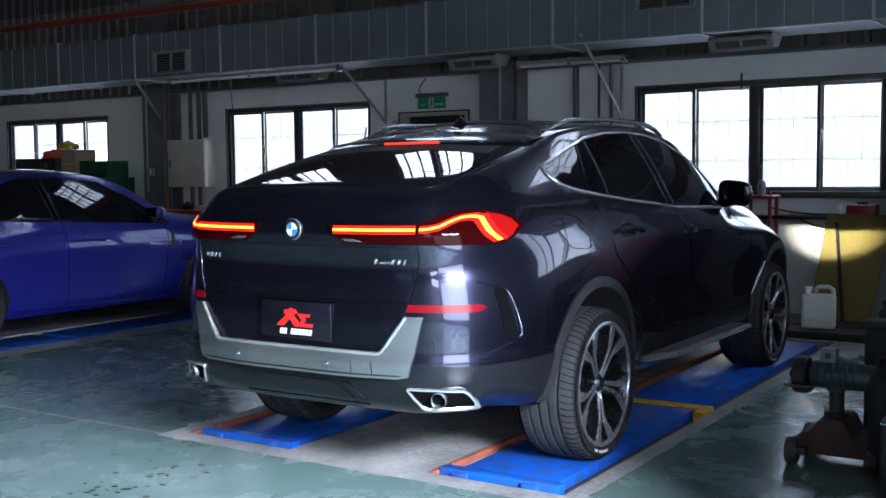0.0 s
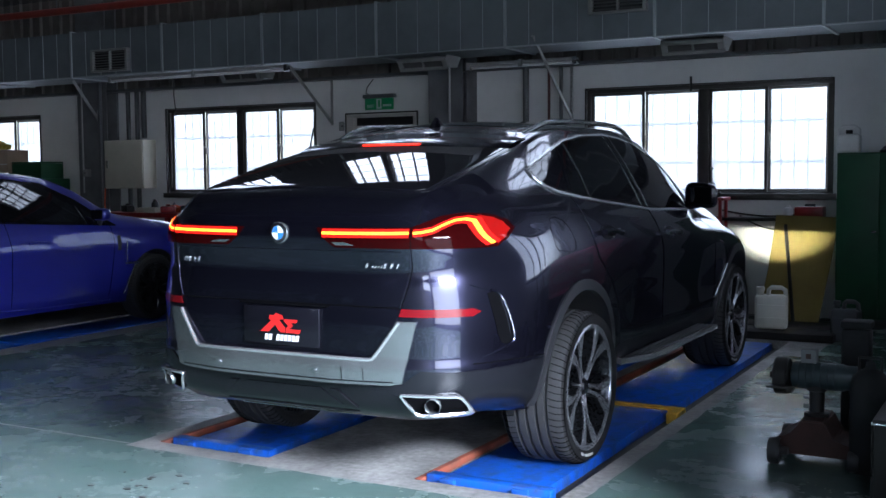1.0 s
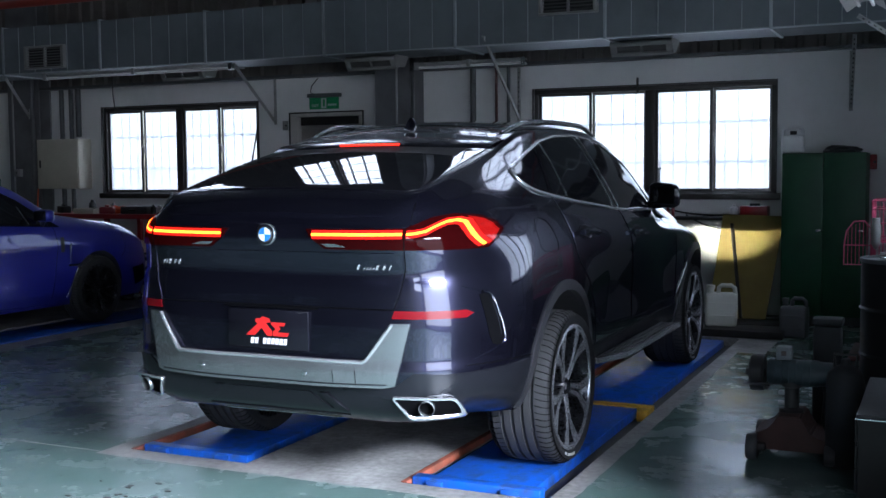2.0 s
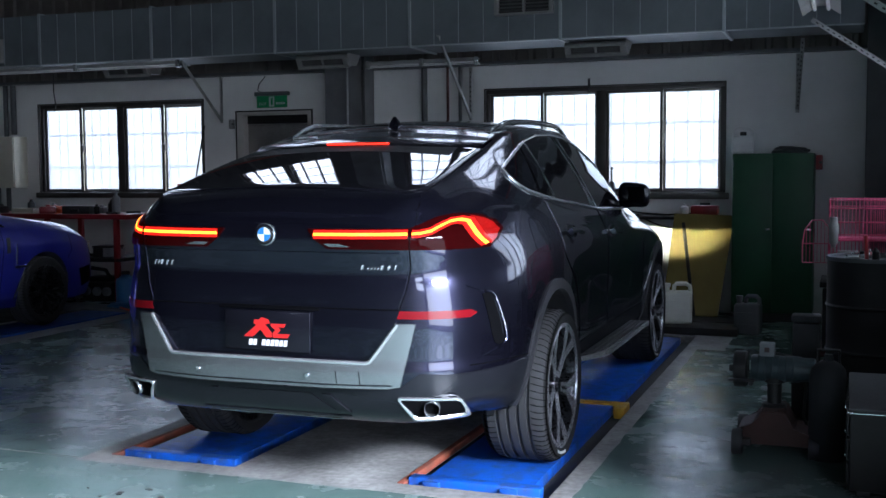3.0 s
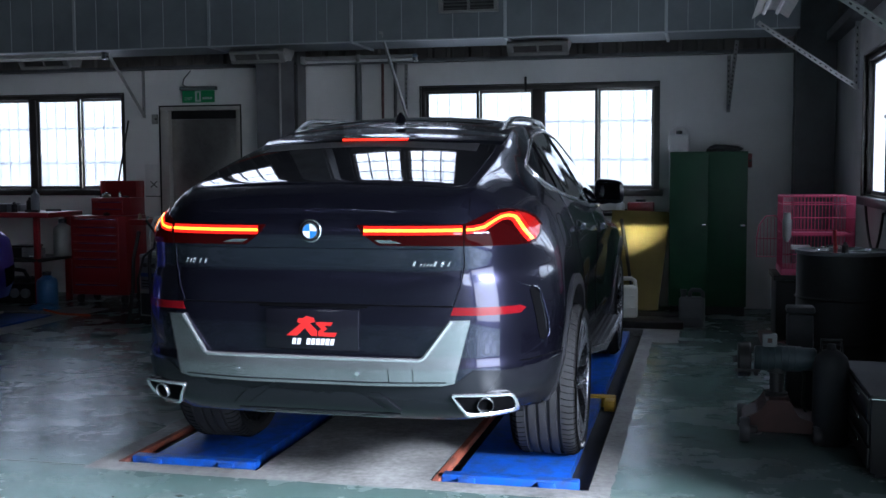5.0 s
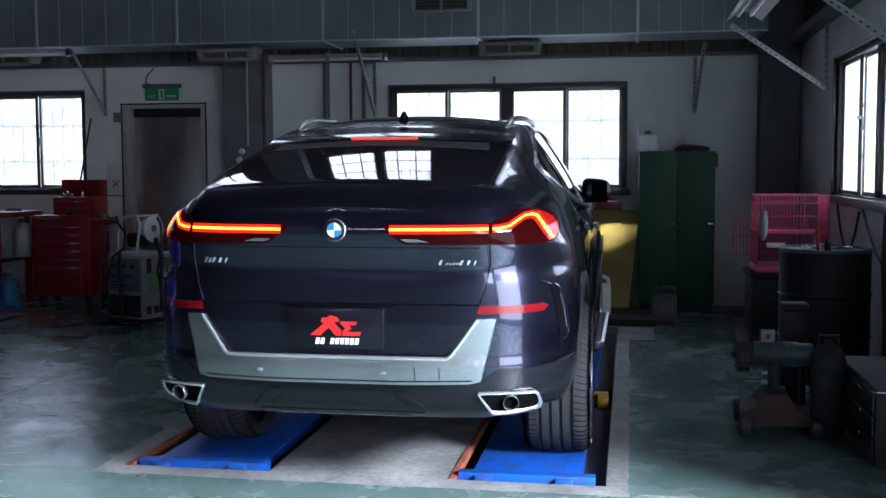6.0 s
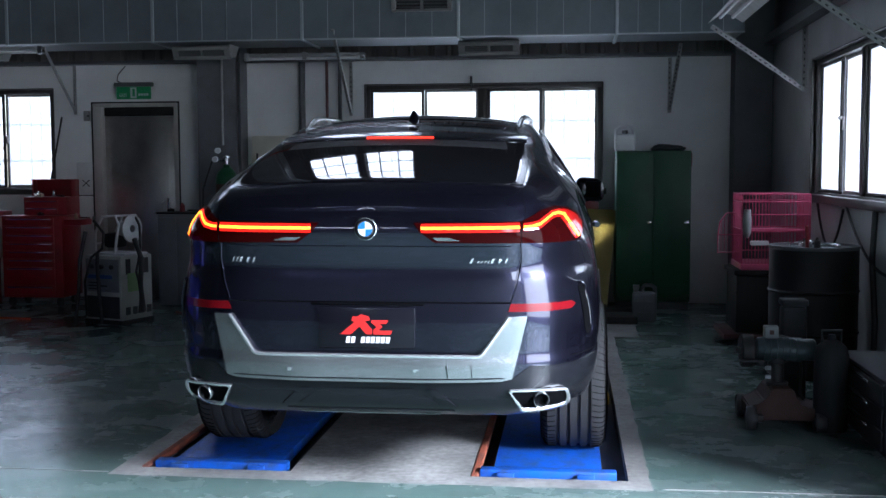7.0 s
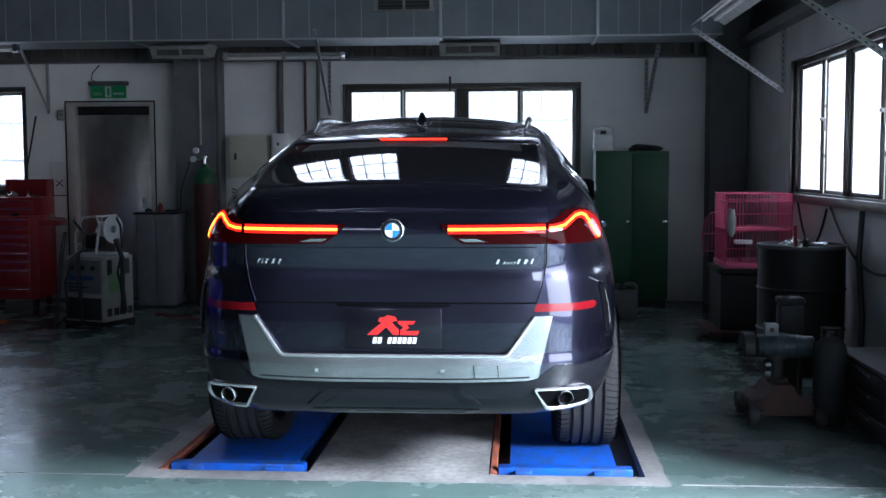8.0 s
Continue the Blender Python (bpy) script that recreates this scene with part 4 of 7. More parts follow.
        ring = [(mx + (a - mx) * 0.90, mz + (b - mz) * 0.78) for a, b in ex]
        hole = sk.patch("exhaust_finisher", "rear", ex, VOID, car, 0.006, 0.01, "dark exhaust opening")
        rim = sk.surround("chrome_surround", "rear", ex, ring, SURROUND, hole, 0.016, 0.035, "bright chrome surround")
        inner, _ = sk.place("rear", s * 0.64, 0.455)
        for ob in (hole, rim):
            for v in ob.data.vertices:
                if v.co.y > inner.y:
                    v.co.y = inner.y + (v.co.y - inner.y) * 0.55
        p, n = sk.place("rear", s * 0.722, 0.455)
        n = (n + Vector((0, -1.2, 0))).normalized()
        p = Vector((p.x, inner.y + (p.y - inner.y) * 0.55 - 0.005, p.z))
        bm = bmesh.new()
        lathe(bm, [(0.031, -0.018), (0.0325, -0.020), (0.034, -0.018), (0.034, 0.02), (0.031, 0.02), (0.031, -0.018)], "y", 28, Vector((0, 0, 0)))
        bmesh.ops.transform(bm, matrix=Matrix.Translation(p) @ n.to_track_quat("-Y", "Z").to_matrix().to_4x4(), verts=bm.verts)
        part("tailpipe", bm, SILVER, hole, "round steel tailpipe")
        # gloss black air outlet in the corner of the bumper
        side = "right" if s > 0 else "left"
        slot = [(0.282, 0.913), (0.31, 0.916), (0.334, 0.907), (0.351, 0.884), (0.373, 0.821), (0.394, 0.757), (0.401, 0.717), (0.389, 0.695), (0.365, 0.688), (0.338, 0.698), (0.319, 0.74), (0.300, 0.82), (0.288, 0.881)]
        sk.patch("air_outlet", side, slot, VOID, car, 0.003, 0.01, "black air outlet")
        sk.line("outlet_lip", side, [(0.300, 0.923), (0.328, 0.917), (0.346, 0.902), (0.360, 0.880), (0.382, 0.818), (0.403, 0.755), (0.412, 0.718), (0.408, 0.700), (0.392, 0.686), (0.365, 0.678)], 0.0075, PAINT, car, 0.003, "body-coloured lip round the outlet", step=0.015)
        sk.line("outlet_fin", side, [(0.345, 0.885), (0.366, 0.82), (0.388, 0.73)], 0.004, PIANO, car, 0.003)
        for q in ([(0.208, 0.954), (0.254, 0.937), (0.300, 0.923)], [(0.365, 0.678), (0.313, 0.662), (0.242, 0.644)]):
            sk.line("bumper_crease", side, q, 0.005, PAINT, car, -0.0035, step=0.015)
        sk.patch("bumper_side", side, [(0.09, 0.592), (0.72, 0.592), (0.70, 0.45), (0.62, 0.365), (0.12, 0.39)], SATIN, car, 0.0045, 0.012, "dark satin lower bumper side")
        sk.line("bumper_gap", side, [(0.72, 0.60), (0.45, 0.615), (0.2, 0.62)], 0.0025, VOID, car, 0)
    # number plate carrying a red emblem and a row of white bars
    p, n = sk.place("rear", 0, 0.755)
    plate = boxes("number_plate", [(-0.205, 0.205, p.y - 0.018, p.y - 0.004, 0.668, 0.842)], PIANO, car, 0.004, "black show plate with red emblem")
    red, white = mat("plate_red", (0.56, 0.016, 0.014), 0.4, bump=0), mat("plate_white", (0.68, 0.68, 0.68), 0.4, bump=0)
    bm = bmesh.new()
    y0, y1 = p.y - 0.0205, p.y - 0.0185
    slab(bm, [(-0.112, 0.728), (-0.049, 0.780), (-0.063, 0.785), (-0.058, 0.803), (-0.038, 0.802), (-0.024, 0.813), (0.010, 0.805), (0.017, 0.788), (-0.007, 0.783), (0.024, 0.750), (0.024, 0.728), (-0.001, 0.728), (-0.029, 0.761), (-0.066, 0.728)], y0, y1)
    slab(bm, [(0.022, 0.788), (0.094, 0.788), (0.085, 0.773), (0.056, 0.773), (0.068, 0.760), (0.050, 0.745), (0.111, 0.745), (0.102, 0.728), (0.030, 0.728), (0.030, 0.748), (0.043, 0.759), (0.020, 0.780)], y0, y1)
    part("emblem", bm, red, plate, "red angular emblem", 0)
    for i in range(9):
        if i != 2:
            x = -0.088 + 0.021 * i
            bm = bmesh.new()
            slab(bm, [(x, 0.692), (x + 0.016, 0.692), (x + 0.021, 0.718), (x + 0.005, 0.718)], y0, y1)
            part("plate_bar", bm, white, plate, smooth=0)
    boxes("plate_lamp_strip", [(-0.24, 0.24, p.y - 0.008, p.y + 0.01, 0.848, 0.856)], VOID, car)
    # round emblem
    p, n = sk.place("rear", 0, 1.168)
    bm = bmesh.new()
    lathe(bm, [(0.001, -0.012), (0.030, -0.012), (0.031, -0.0145), (0.034, -0.0145), (0.035, -0.011), (0.044, -0.010), (0.048, -0.006), (0.048, 0.004)], "y", 48, p)
    em = part("round_emblem", bm, SILVER, car, "round chrome emblem")
    bm = bmesh.new()
    lathe(bm, [(0.0345, -0.0112), (0.0435, -0.0106)], "y", 48, p)
    part("emblem_ring", bm, PIANO, em)
    quarter = (mat("emblem_blue", (0.03, 0.19, 0.62), 0.25, bump=0), mat("emblem_white", (0.85, 0.87, 0.9), 0.25, bump=0))
    for k in range(4):
        bm = bmesh.new()
        arc = [(p.x, p.z)] + [(p.x + 0.0295 * math.cos(a), p.z + 0.0295 * math.sin(a)) for a in (math.pi / 2 * (k + i / 8) for i in range(9))]
        slab(bm, arc, p.y - 0.0135, p.y - 0.0122)
        part("emblem_quarter", bm, quarter[(k + 1) % 2], em, smooth=0)
    # model badges as plain bright strokes
    for x0, widths in ((-0.585, (0.018, 0.016, 0.03, 0.028, 0.022)), (0.43, (0.03, 0.014, 0.014, 0.014, 0.014, 0.03, 0.028, 0.016))):
        bd = thing("model_badge", (0, 0, 0), "", "")
        bd.parent = car
        bd.matrix_basis = pose(0, 0, 0)
        x = x0
        for i, wd in enumerate(widths):
            hgt = 0.010 if x0 > 0 and 0 < i < 5 else 0.020
            sk.patch("badge_stroke", "rear", [(x, 1.026), (x + wd * 0.32, 1.026), (x + wd * 0.32 + 0.009, 1.026 + hgt), (x + 0.009, 1.026 + hgt)], BADGE, bd, 0.004, 0.005)
            x += wd
    # tailgate relief
    sk.line("tailgate_crease", "rear", [(-0.60, 1.095), (0.60, 1.095)], 0.003, PAINT, car, 0.0)
    sk.line("diffuser_edge", "rear", [(-0.36, 0.40), (0.36, 0.40)], 0.006, SATIN, car, 0.004)
    sk.patch("diffuser_insert", "rear", [(-0.20, 0.50), (0.20, 0.50), (0.30, 0.43), (-0.30, 0.43)], SATIN, car, 0.008, 0.01)
    for s in (1, -1):
        sk.patch("diffuser_fin", "rear", mirrored([(0.25, 0.50), (0.29, 0.50), (0.375, 0.425), (0.35, 0.425)], s), SATIN, car, 0.012, 0.012)

    # rear window, spoiler and third brake lamp
    def pane_edge(grow):
        right = [(0.30, 0.188), (0.50, 0.198), (0.575, 0.212), (0.612, 0.25), (0.620, 0.45), (0.618, 0.75), (0.612, 1.0)]
        right = [(x + grow, y - (grow * 0.35 if y < 0.3 else 0)) for x, y in right]
        return [(0, 0.186 - grow * 0.35)] + right + [(0, 1.02)] + [(-x, y) for x, y in right[::-1]]

    sk.patch("rear_window", "top", pane_edge(0), PRIVACY, car, 0.0045, 0.004, "dark tinted sloping rear window")
    sk.patch("window_surround", "top", pane_edge(0.03), PIANO, car, 0.002, 0.008, "gloss black border of the rear window")
    sk.patch("glass_roof", "top", [(-0.46, 1.46), (0, 1.44), (0.46, 1.46), (0.48, 1.55), (0.48, 2.7), (0.44, 2.80), (0, 2.84), (-0.44, 2.80), (-0.48, 2.7), (-0.48, 1.55)], PRIVACY, car, 0.003, 0.006, "dark glass roof panel")
    bm = bmesh.new()
    rows = []
    for i in range(25):
        x = -0.625 + 1.25 * i / 24
        y = 0.935 + 0.09 * (x / 0.625) ** 4
        f, _ = sk.place("top", x, 1.22)
        r, _ = sk.place("top", x, y)
        tip = 0.012 - 0.008 * (x / 0.625) ** 6
        top = f.z + 0.004
        zr = r.z + tip + 0.004
        rows.append([bm.verts.new(v) for v in ((x, 1.25, f.z - 0.004), (x, 1.22, top), (x, 1.09, (top * 0.45 + zr * 0.55) + 0.004), (x, y + 0.012, zr), (x, y, zr - 0.008), (x, y + 0.02, zr - 0.018), (x, 1.12, f.z - 0.05))])
    for a, b in zip(rows, rows[1:]):
        for i in range(6):
            bm.faces.new((a[i], a[i + 1], b[i + 1], b[i]))
    part("roof_spoiler", bm, PAINT, car, "body-coloured roof spoiler", 60)
    sk.patch("ceramic_band", "top", [(-0.54, 0.80), (0.54, 0.80), (0.52, 1.0), (0.3, 1.03), (-0.3, 1.03), (-0.52, 1.0)], mat("dull_black_ceramic", (0.012, 0.012, 0.014), 0.7, bump=0.05, spec=0.2), car, 0.006, 0.003)
    r, _ = sk.place("top", 0, 0.95)
    boxes("third_brake_lamp", [(-0.168, 0.168, 0.93, 0.96, r.z + 0.006, r.z + 0.016)], STOP_LED, car, 0.003, "glowing red third brake lamp")
    # antenna fin
    p, _ = sk.place("top", 0, 1.42)
    bm = bmesh.new()
    secs = []
    for t in range(9):
        z = t / 8
        y0, y1, wd = 1.35 + 0.06 * z, 1.51 - 0.07 * z - 0.01 * z * z, 0.032 * (1 - z) ** 0.8 + 0.006
        ring = []
        for i in range(12):
            a = 2 * math.pi * i / 12
            ring.append(bm.verts.new((wd * math.sin(a), (y0 + y1) / 2 + (y1 - y0) / 2 * math.cos(a), p.z - 0.012 + 0.060 * z)))
        secs.append(ring)
    for a, b in zip(secs, secs[1:]):
        for i in range(12):
            bm.faces.new((a[i], a[(i + 1) % 12], b[(i + 1) % 12], b[i]))
    bm.faces.new(secs[-1])
    part("antenna_fin", bm, PAINT, car, "glossy roof antenna fin", 60)
    sk.line("roof_gap", "top", [(-0.50, 1.27), (0.50, 1.27)], 0.0025, VOID, car, -0.001)
    # sides
    glass = [(0.945, 1.433), (0.937, 1.405), (0.95, 1.377), (0.985, 1.350), (1.06, 1.328), (1.3, 1.295), (1.565, 1.267), (2.34, 1.199), (3.0, 1.18), (3.53, 1.172), (3.25, 1.355), (2.95, 1.50), (2.7, 1.582), (2.45, 1.622), (2.18, 1.635), (1.85, 1.622), (1.55, 1.587), (1.27, 1.522), (1.10, 1.478), (1.0, 1.452)]
    for s, side in ((1, "right"), (-1, "left")):
        sk.patch("window_band", side, glass, SIDE_GLASS, car, 0.002, 0.008)
        panes = ([(0.965, 1.427), (0.955, 1.40), (0.97, 1.378), (1.03, 1.355), (1.10, 1.342), (1.19, 1.328), (1.385, 1.542), (1.25, 1.506), (1.12, 1.466), (1.01, 1.441)],
                 [(1.235, 1.318), (1.415, 1.296), (1.505, 1.573), (1.43, 1.556)],
                 [(1.45, 1.291), (1.6, 1.277), (2.165, 1.227), (2.19, 1.624), (1.85, 1.612), (1.545, 1.578)],
                 [(2.285, 1.217), (3.0, 1.190), (3.48, 1.182), (3.24, 1.345), (2.94, 1.49), (2.69, 1.572), (2.45, 1.611), (2.30, 1.624)])
        for q in panes:
            sk.patch("side_window", side, q, SIDE_GLASS, car, 0.005, 0.004, "dark tinted side glass")
        sk.line("window_trim", side, glass, 0.009, SURROUND, car, 0.004, "satin metal window surround", True)
        sk.line("pillar_strip", side, [(1.432, 1.292), (1.525, 1.578)], 0.005, SILVER, car, 0.006)
        sk.line("pillar_strip", side, [(1.212, 1.325), (1.41, 1.552)], 0.005, SATIN, car, 0.006)
        for q in ([(2.175, 1.226), (2.20, 1.628)], [(2.275, 1.218), (2.285, 1.628)]):
            sk.line("pillar_strip", side, q, 0.004, SILVER, car, 0.006)
        sk.line("door_gap", side, [(2.267, 1.21), (2.33, 1.12), (2.428, 0.961), (2.479, 0.731), (2.44, 0.5)], 0.0025, VOID, car, 0)
        sk.line("door_gap", side, [(1.20, 1.31), (1.29, 1.14), (1.35, 0.99), (1.52, 0.86), (1.66, 0.70), (1.69, 0.50)], 0.0025, VOID, car, 0)
        sk.line("door_gap", side, [(3.50, 1.165), (3.56, 1.0), (3.56, 0.6), (3.50, 0.45)], 0.0025, VOID, car, 0)
        for y, z in ((1.53, 1.105), (2.54, 1.055)):
            hd = sk.line("door_handle", side, [(y - 0.125, z + 0.004), (y - 0.06, z + 0.008), (y + 0.06, z + 0.002), (y + 0.125, z - 0.008)], 0.015, PAINT, car, 0.030, "body-coloured door handle")
            cup = [(y + 0.10 * math.cos(a), z + 0.006 + 0.036 * math.sin(a) - 0.04 * 0.10 * math.cos(a)) for a in (2 * math.pi * i / 20 for i in range(20))]
            sk.patch("handle_cup", side, cup, PIANO, hd, 0.0015, 0.004, "dark recess behind the handle", 0.02)
            sk.line("cup_rim", side, cup, 0.004, PAINT, hd, 0.0015, closed=True, step=0.02)
            sk.line("lock_cover", side, [(y + 0.10, z - 0.004), (y + 0.128, z - 0.008)], 0.017, PIANO, hd, 0.028)
        for q in ([(2.290, 1.20), (2.343, 1.12), (2.441, 0.961), (2.492, 0.731), (2.453, 0.5)], [(1.213, 1.30), (1.303, 1.14), (1.363, 0.99), (1.533, 0.865), (1.673, 0.705), (1.703, 0.50)]):
            sk.line("door_edge", side, q, 0.002, PAINT, car, 0.0002)
        if s > 0:
            flap = [(0.86, 1.205), (0.92, 1.212), (0.99, 1.197), (1.04, 1.155), (1.075, 1.09), (1.062, 1.05), (1.02, 1.04), (0.87, 1.058), (0.845, 1.08), (0.84, 1.17)]
            sk.line("fuel_flap_gap", side, flap, 0.0016, VOID, car, -0.0002, closed=True)
            sk.line("fuel_flap_edge", side, [(y + 0.006, z - 0.004) for y, z in flap[1:6]], 0.0025, PAINT, car, 0.0008)
        # arch trims
        for yc in (RY, FY):
            ring = [(yc + r * math.cos(a), ZC + 0.040 + r * math.sin(a)) for r, q in ((0.487, range(25)), (0.436, range(24, -1, -1))) for a in (math.radians(-12 + 204 * i / 24) for i in q)]
            ring = [(y, max(z, 0.36)) for y, z in ring]
            sk.patch("arch_trim", side, ring, ARCH, car, 0.010, 0.03, "dark grey wheel arch trim")
        sk.patch("sill_trim", side, [(1.62, 0.50), (3.64, 0.50), (3.64, 0.36), (1.62, 0.36)], SATIN, car, 0.004, 0.01, "dark satin sill")
        sk.line("fender_vent", side, [(3.565, 0.574), (3.66, 0.655), (3.787, 0.775)], 0.007, SILVER, car, 0.004, "slim metal fender vent")
        # running board
        bm = bmesh.new()
        flat_prism(bm, [(s * a, b) for a, b in ((0.90, 1.74), (0.95, 1.74), (1.045, 1.98), (1.05, 3.26), (0.90, 3.26))], 0.392, 0.414)
        sb = part("running_board", bm, DARK, car, "dark running board", 0)
        bm = bmesh.new()
        flat_prism(bm, [(s * a, b) for a, b in ((0.94, 1.715), (0.962, 1.715), (1.064, 1.97), (1.068, 3.28), (1.050, 3.28), (1.046, 1.98), (0.951, 1.74), (0.94, 1.74))], 0.386, 0.417)
        part("board_edge", bm, SURROUND, sb, "silver edge strip", 0)
        for k in range(4):
            x = 0.925 + 0.029 * k
            y0 = 1.79 + 0.075 * k
            boxes("tread_strip", [(min(s * x, s * (x + 0.011)), max(s * x, s * (x + 0.011)), y0, 3.22, 0.413, 0.422)], GRIP, sb, 0.002)
        # roof rail
        pts = []
        for i in range(15):
            y = 1.33 + 1.75 * i / 14
            x = 0.565 + 0.03 * math.sin(math.pi * i / 14)
            q, _ = sk.place("top", s * x, y)
            pts.append(q + Vector((0, 0, 0.034 * min(1, math.sin(math.pi * i / 14) * 2.2) - 0.004)))
        bm = bmesh.new()
        tube(bm, pts, [0.010] + [0.015] * 13 + [0.010], 10)
        part("roof_rail", bm, SILVER, car, "satin silver roof rail", 60)
        # door mirror
        bm = bmesh.new()
        bmesh.ops.create_uvsphere(bm, u_segments=24, v_segments=14, radius=1)
        for v in bm.verts:
            c = v.co
            c.x, c.y, c.z = (math.copysign(abs(c.x) ** 0.55, c.x) * 0.098, math.copysign(abs(c.y) ** 0.7, c.y) * 0.055, math.copysign(abs(c.z) ** 0.55, c.z) * 0.082)
            c.y += 0.05 * (c.x * s / 0.12) * -1 * (-0.5)
            c.z += -0.012 * (c.x * s / 0.12)
            c += Vector((s * 0.975, 3.21, 1.265))
        mi = part("door_mirror", bm, PIANO, car, "gloss dark door mirror", 60)
        bm = bmesh.new()
        tube(bm, [(s * 0.84, 3.27, 1.20), (s * 0.90, 3.25, 1.195), (s * 0.96, 3.22, 1.21)], [0.03, 0.025, 0.03], 10)
        part("mirror_foot", bm, PIANO, mi)
        bm = bmesh.new()
        box(bm, s * 0.975 - 0.075, s * 0.975 + 0.075, 3.150, 3.17, 1.21, 1.32, 0.02)
        part("mirror_glass", bm, VOID, mi, "dark mirror glass")
        # headlamp
        sk.patch("headlamp", "front", mirrored([(0.48, 0.86), (0.60, 0.87), (0.83, 0.90), (0.86, 0.84), (0.78, 0.78), (0.50, 0.78)], s), PRIVACY, car, 0.006, 0.02, "clear headlamp")
    # dipped beam of the lit headlamps: a small lamp behind a shield that cuts it off above
    for x in (0.70, -0.70):
        p, _ = sk.place("front", x, 0.82)
        boxes("beam_shield", [(x - 0.06, x + 0.06, p.y + 0.05, p.y + 0.055, 0.8205, 0.90)], DARK, car, 0)
        la = bpy.data.lights.new("dipped_beam", "SPOT")
        la.energy, la.color, la.spot_size, la.spot_blend, la.shadow_soft_size = 300, (1.0, 0.96, 0.70), radians(20), 1.0, 0.0003
        ob = new("dipped_beam", la)
        ob.matrix_world = look((x, 3.80 + p.y + 0.03, 0.82), (x + 0.10, 3.80 + p.y + 2.0, 0.83)) @ Matrix.Diagonal((1.7, 1, 1, 1))
    sk.patch("windscreen", "top", [(-0.62, 2.98), (-0.3, 2.93), (0.3, 2.93), (0.62, 2.98), (0.76, 3.68), (0.4, 3.76), (-0.4, 3.76), (-0.76, 3.68)], PRIVACY, car, 0.003, 0.008, "dark windscreen")
    sk.patch("grille", "front", [(-0.36, 0.86), (0.36, 0.86), (0.34, 0.56), (-0.34, 0.56)], DARK, car, 0.006, 0.02, "dark front grille")
    for q in ([(-0.60, 3.78), (-0.55, 4.2), (-0.50, 4.6)], [(0.60, 3.78), (0.55, 4.2), (0.50, 4.6)]):
        sk.line("bonnet_gap", "top", q, 0.003, DARK, car, 0)
    return car


main_car()


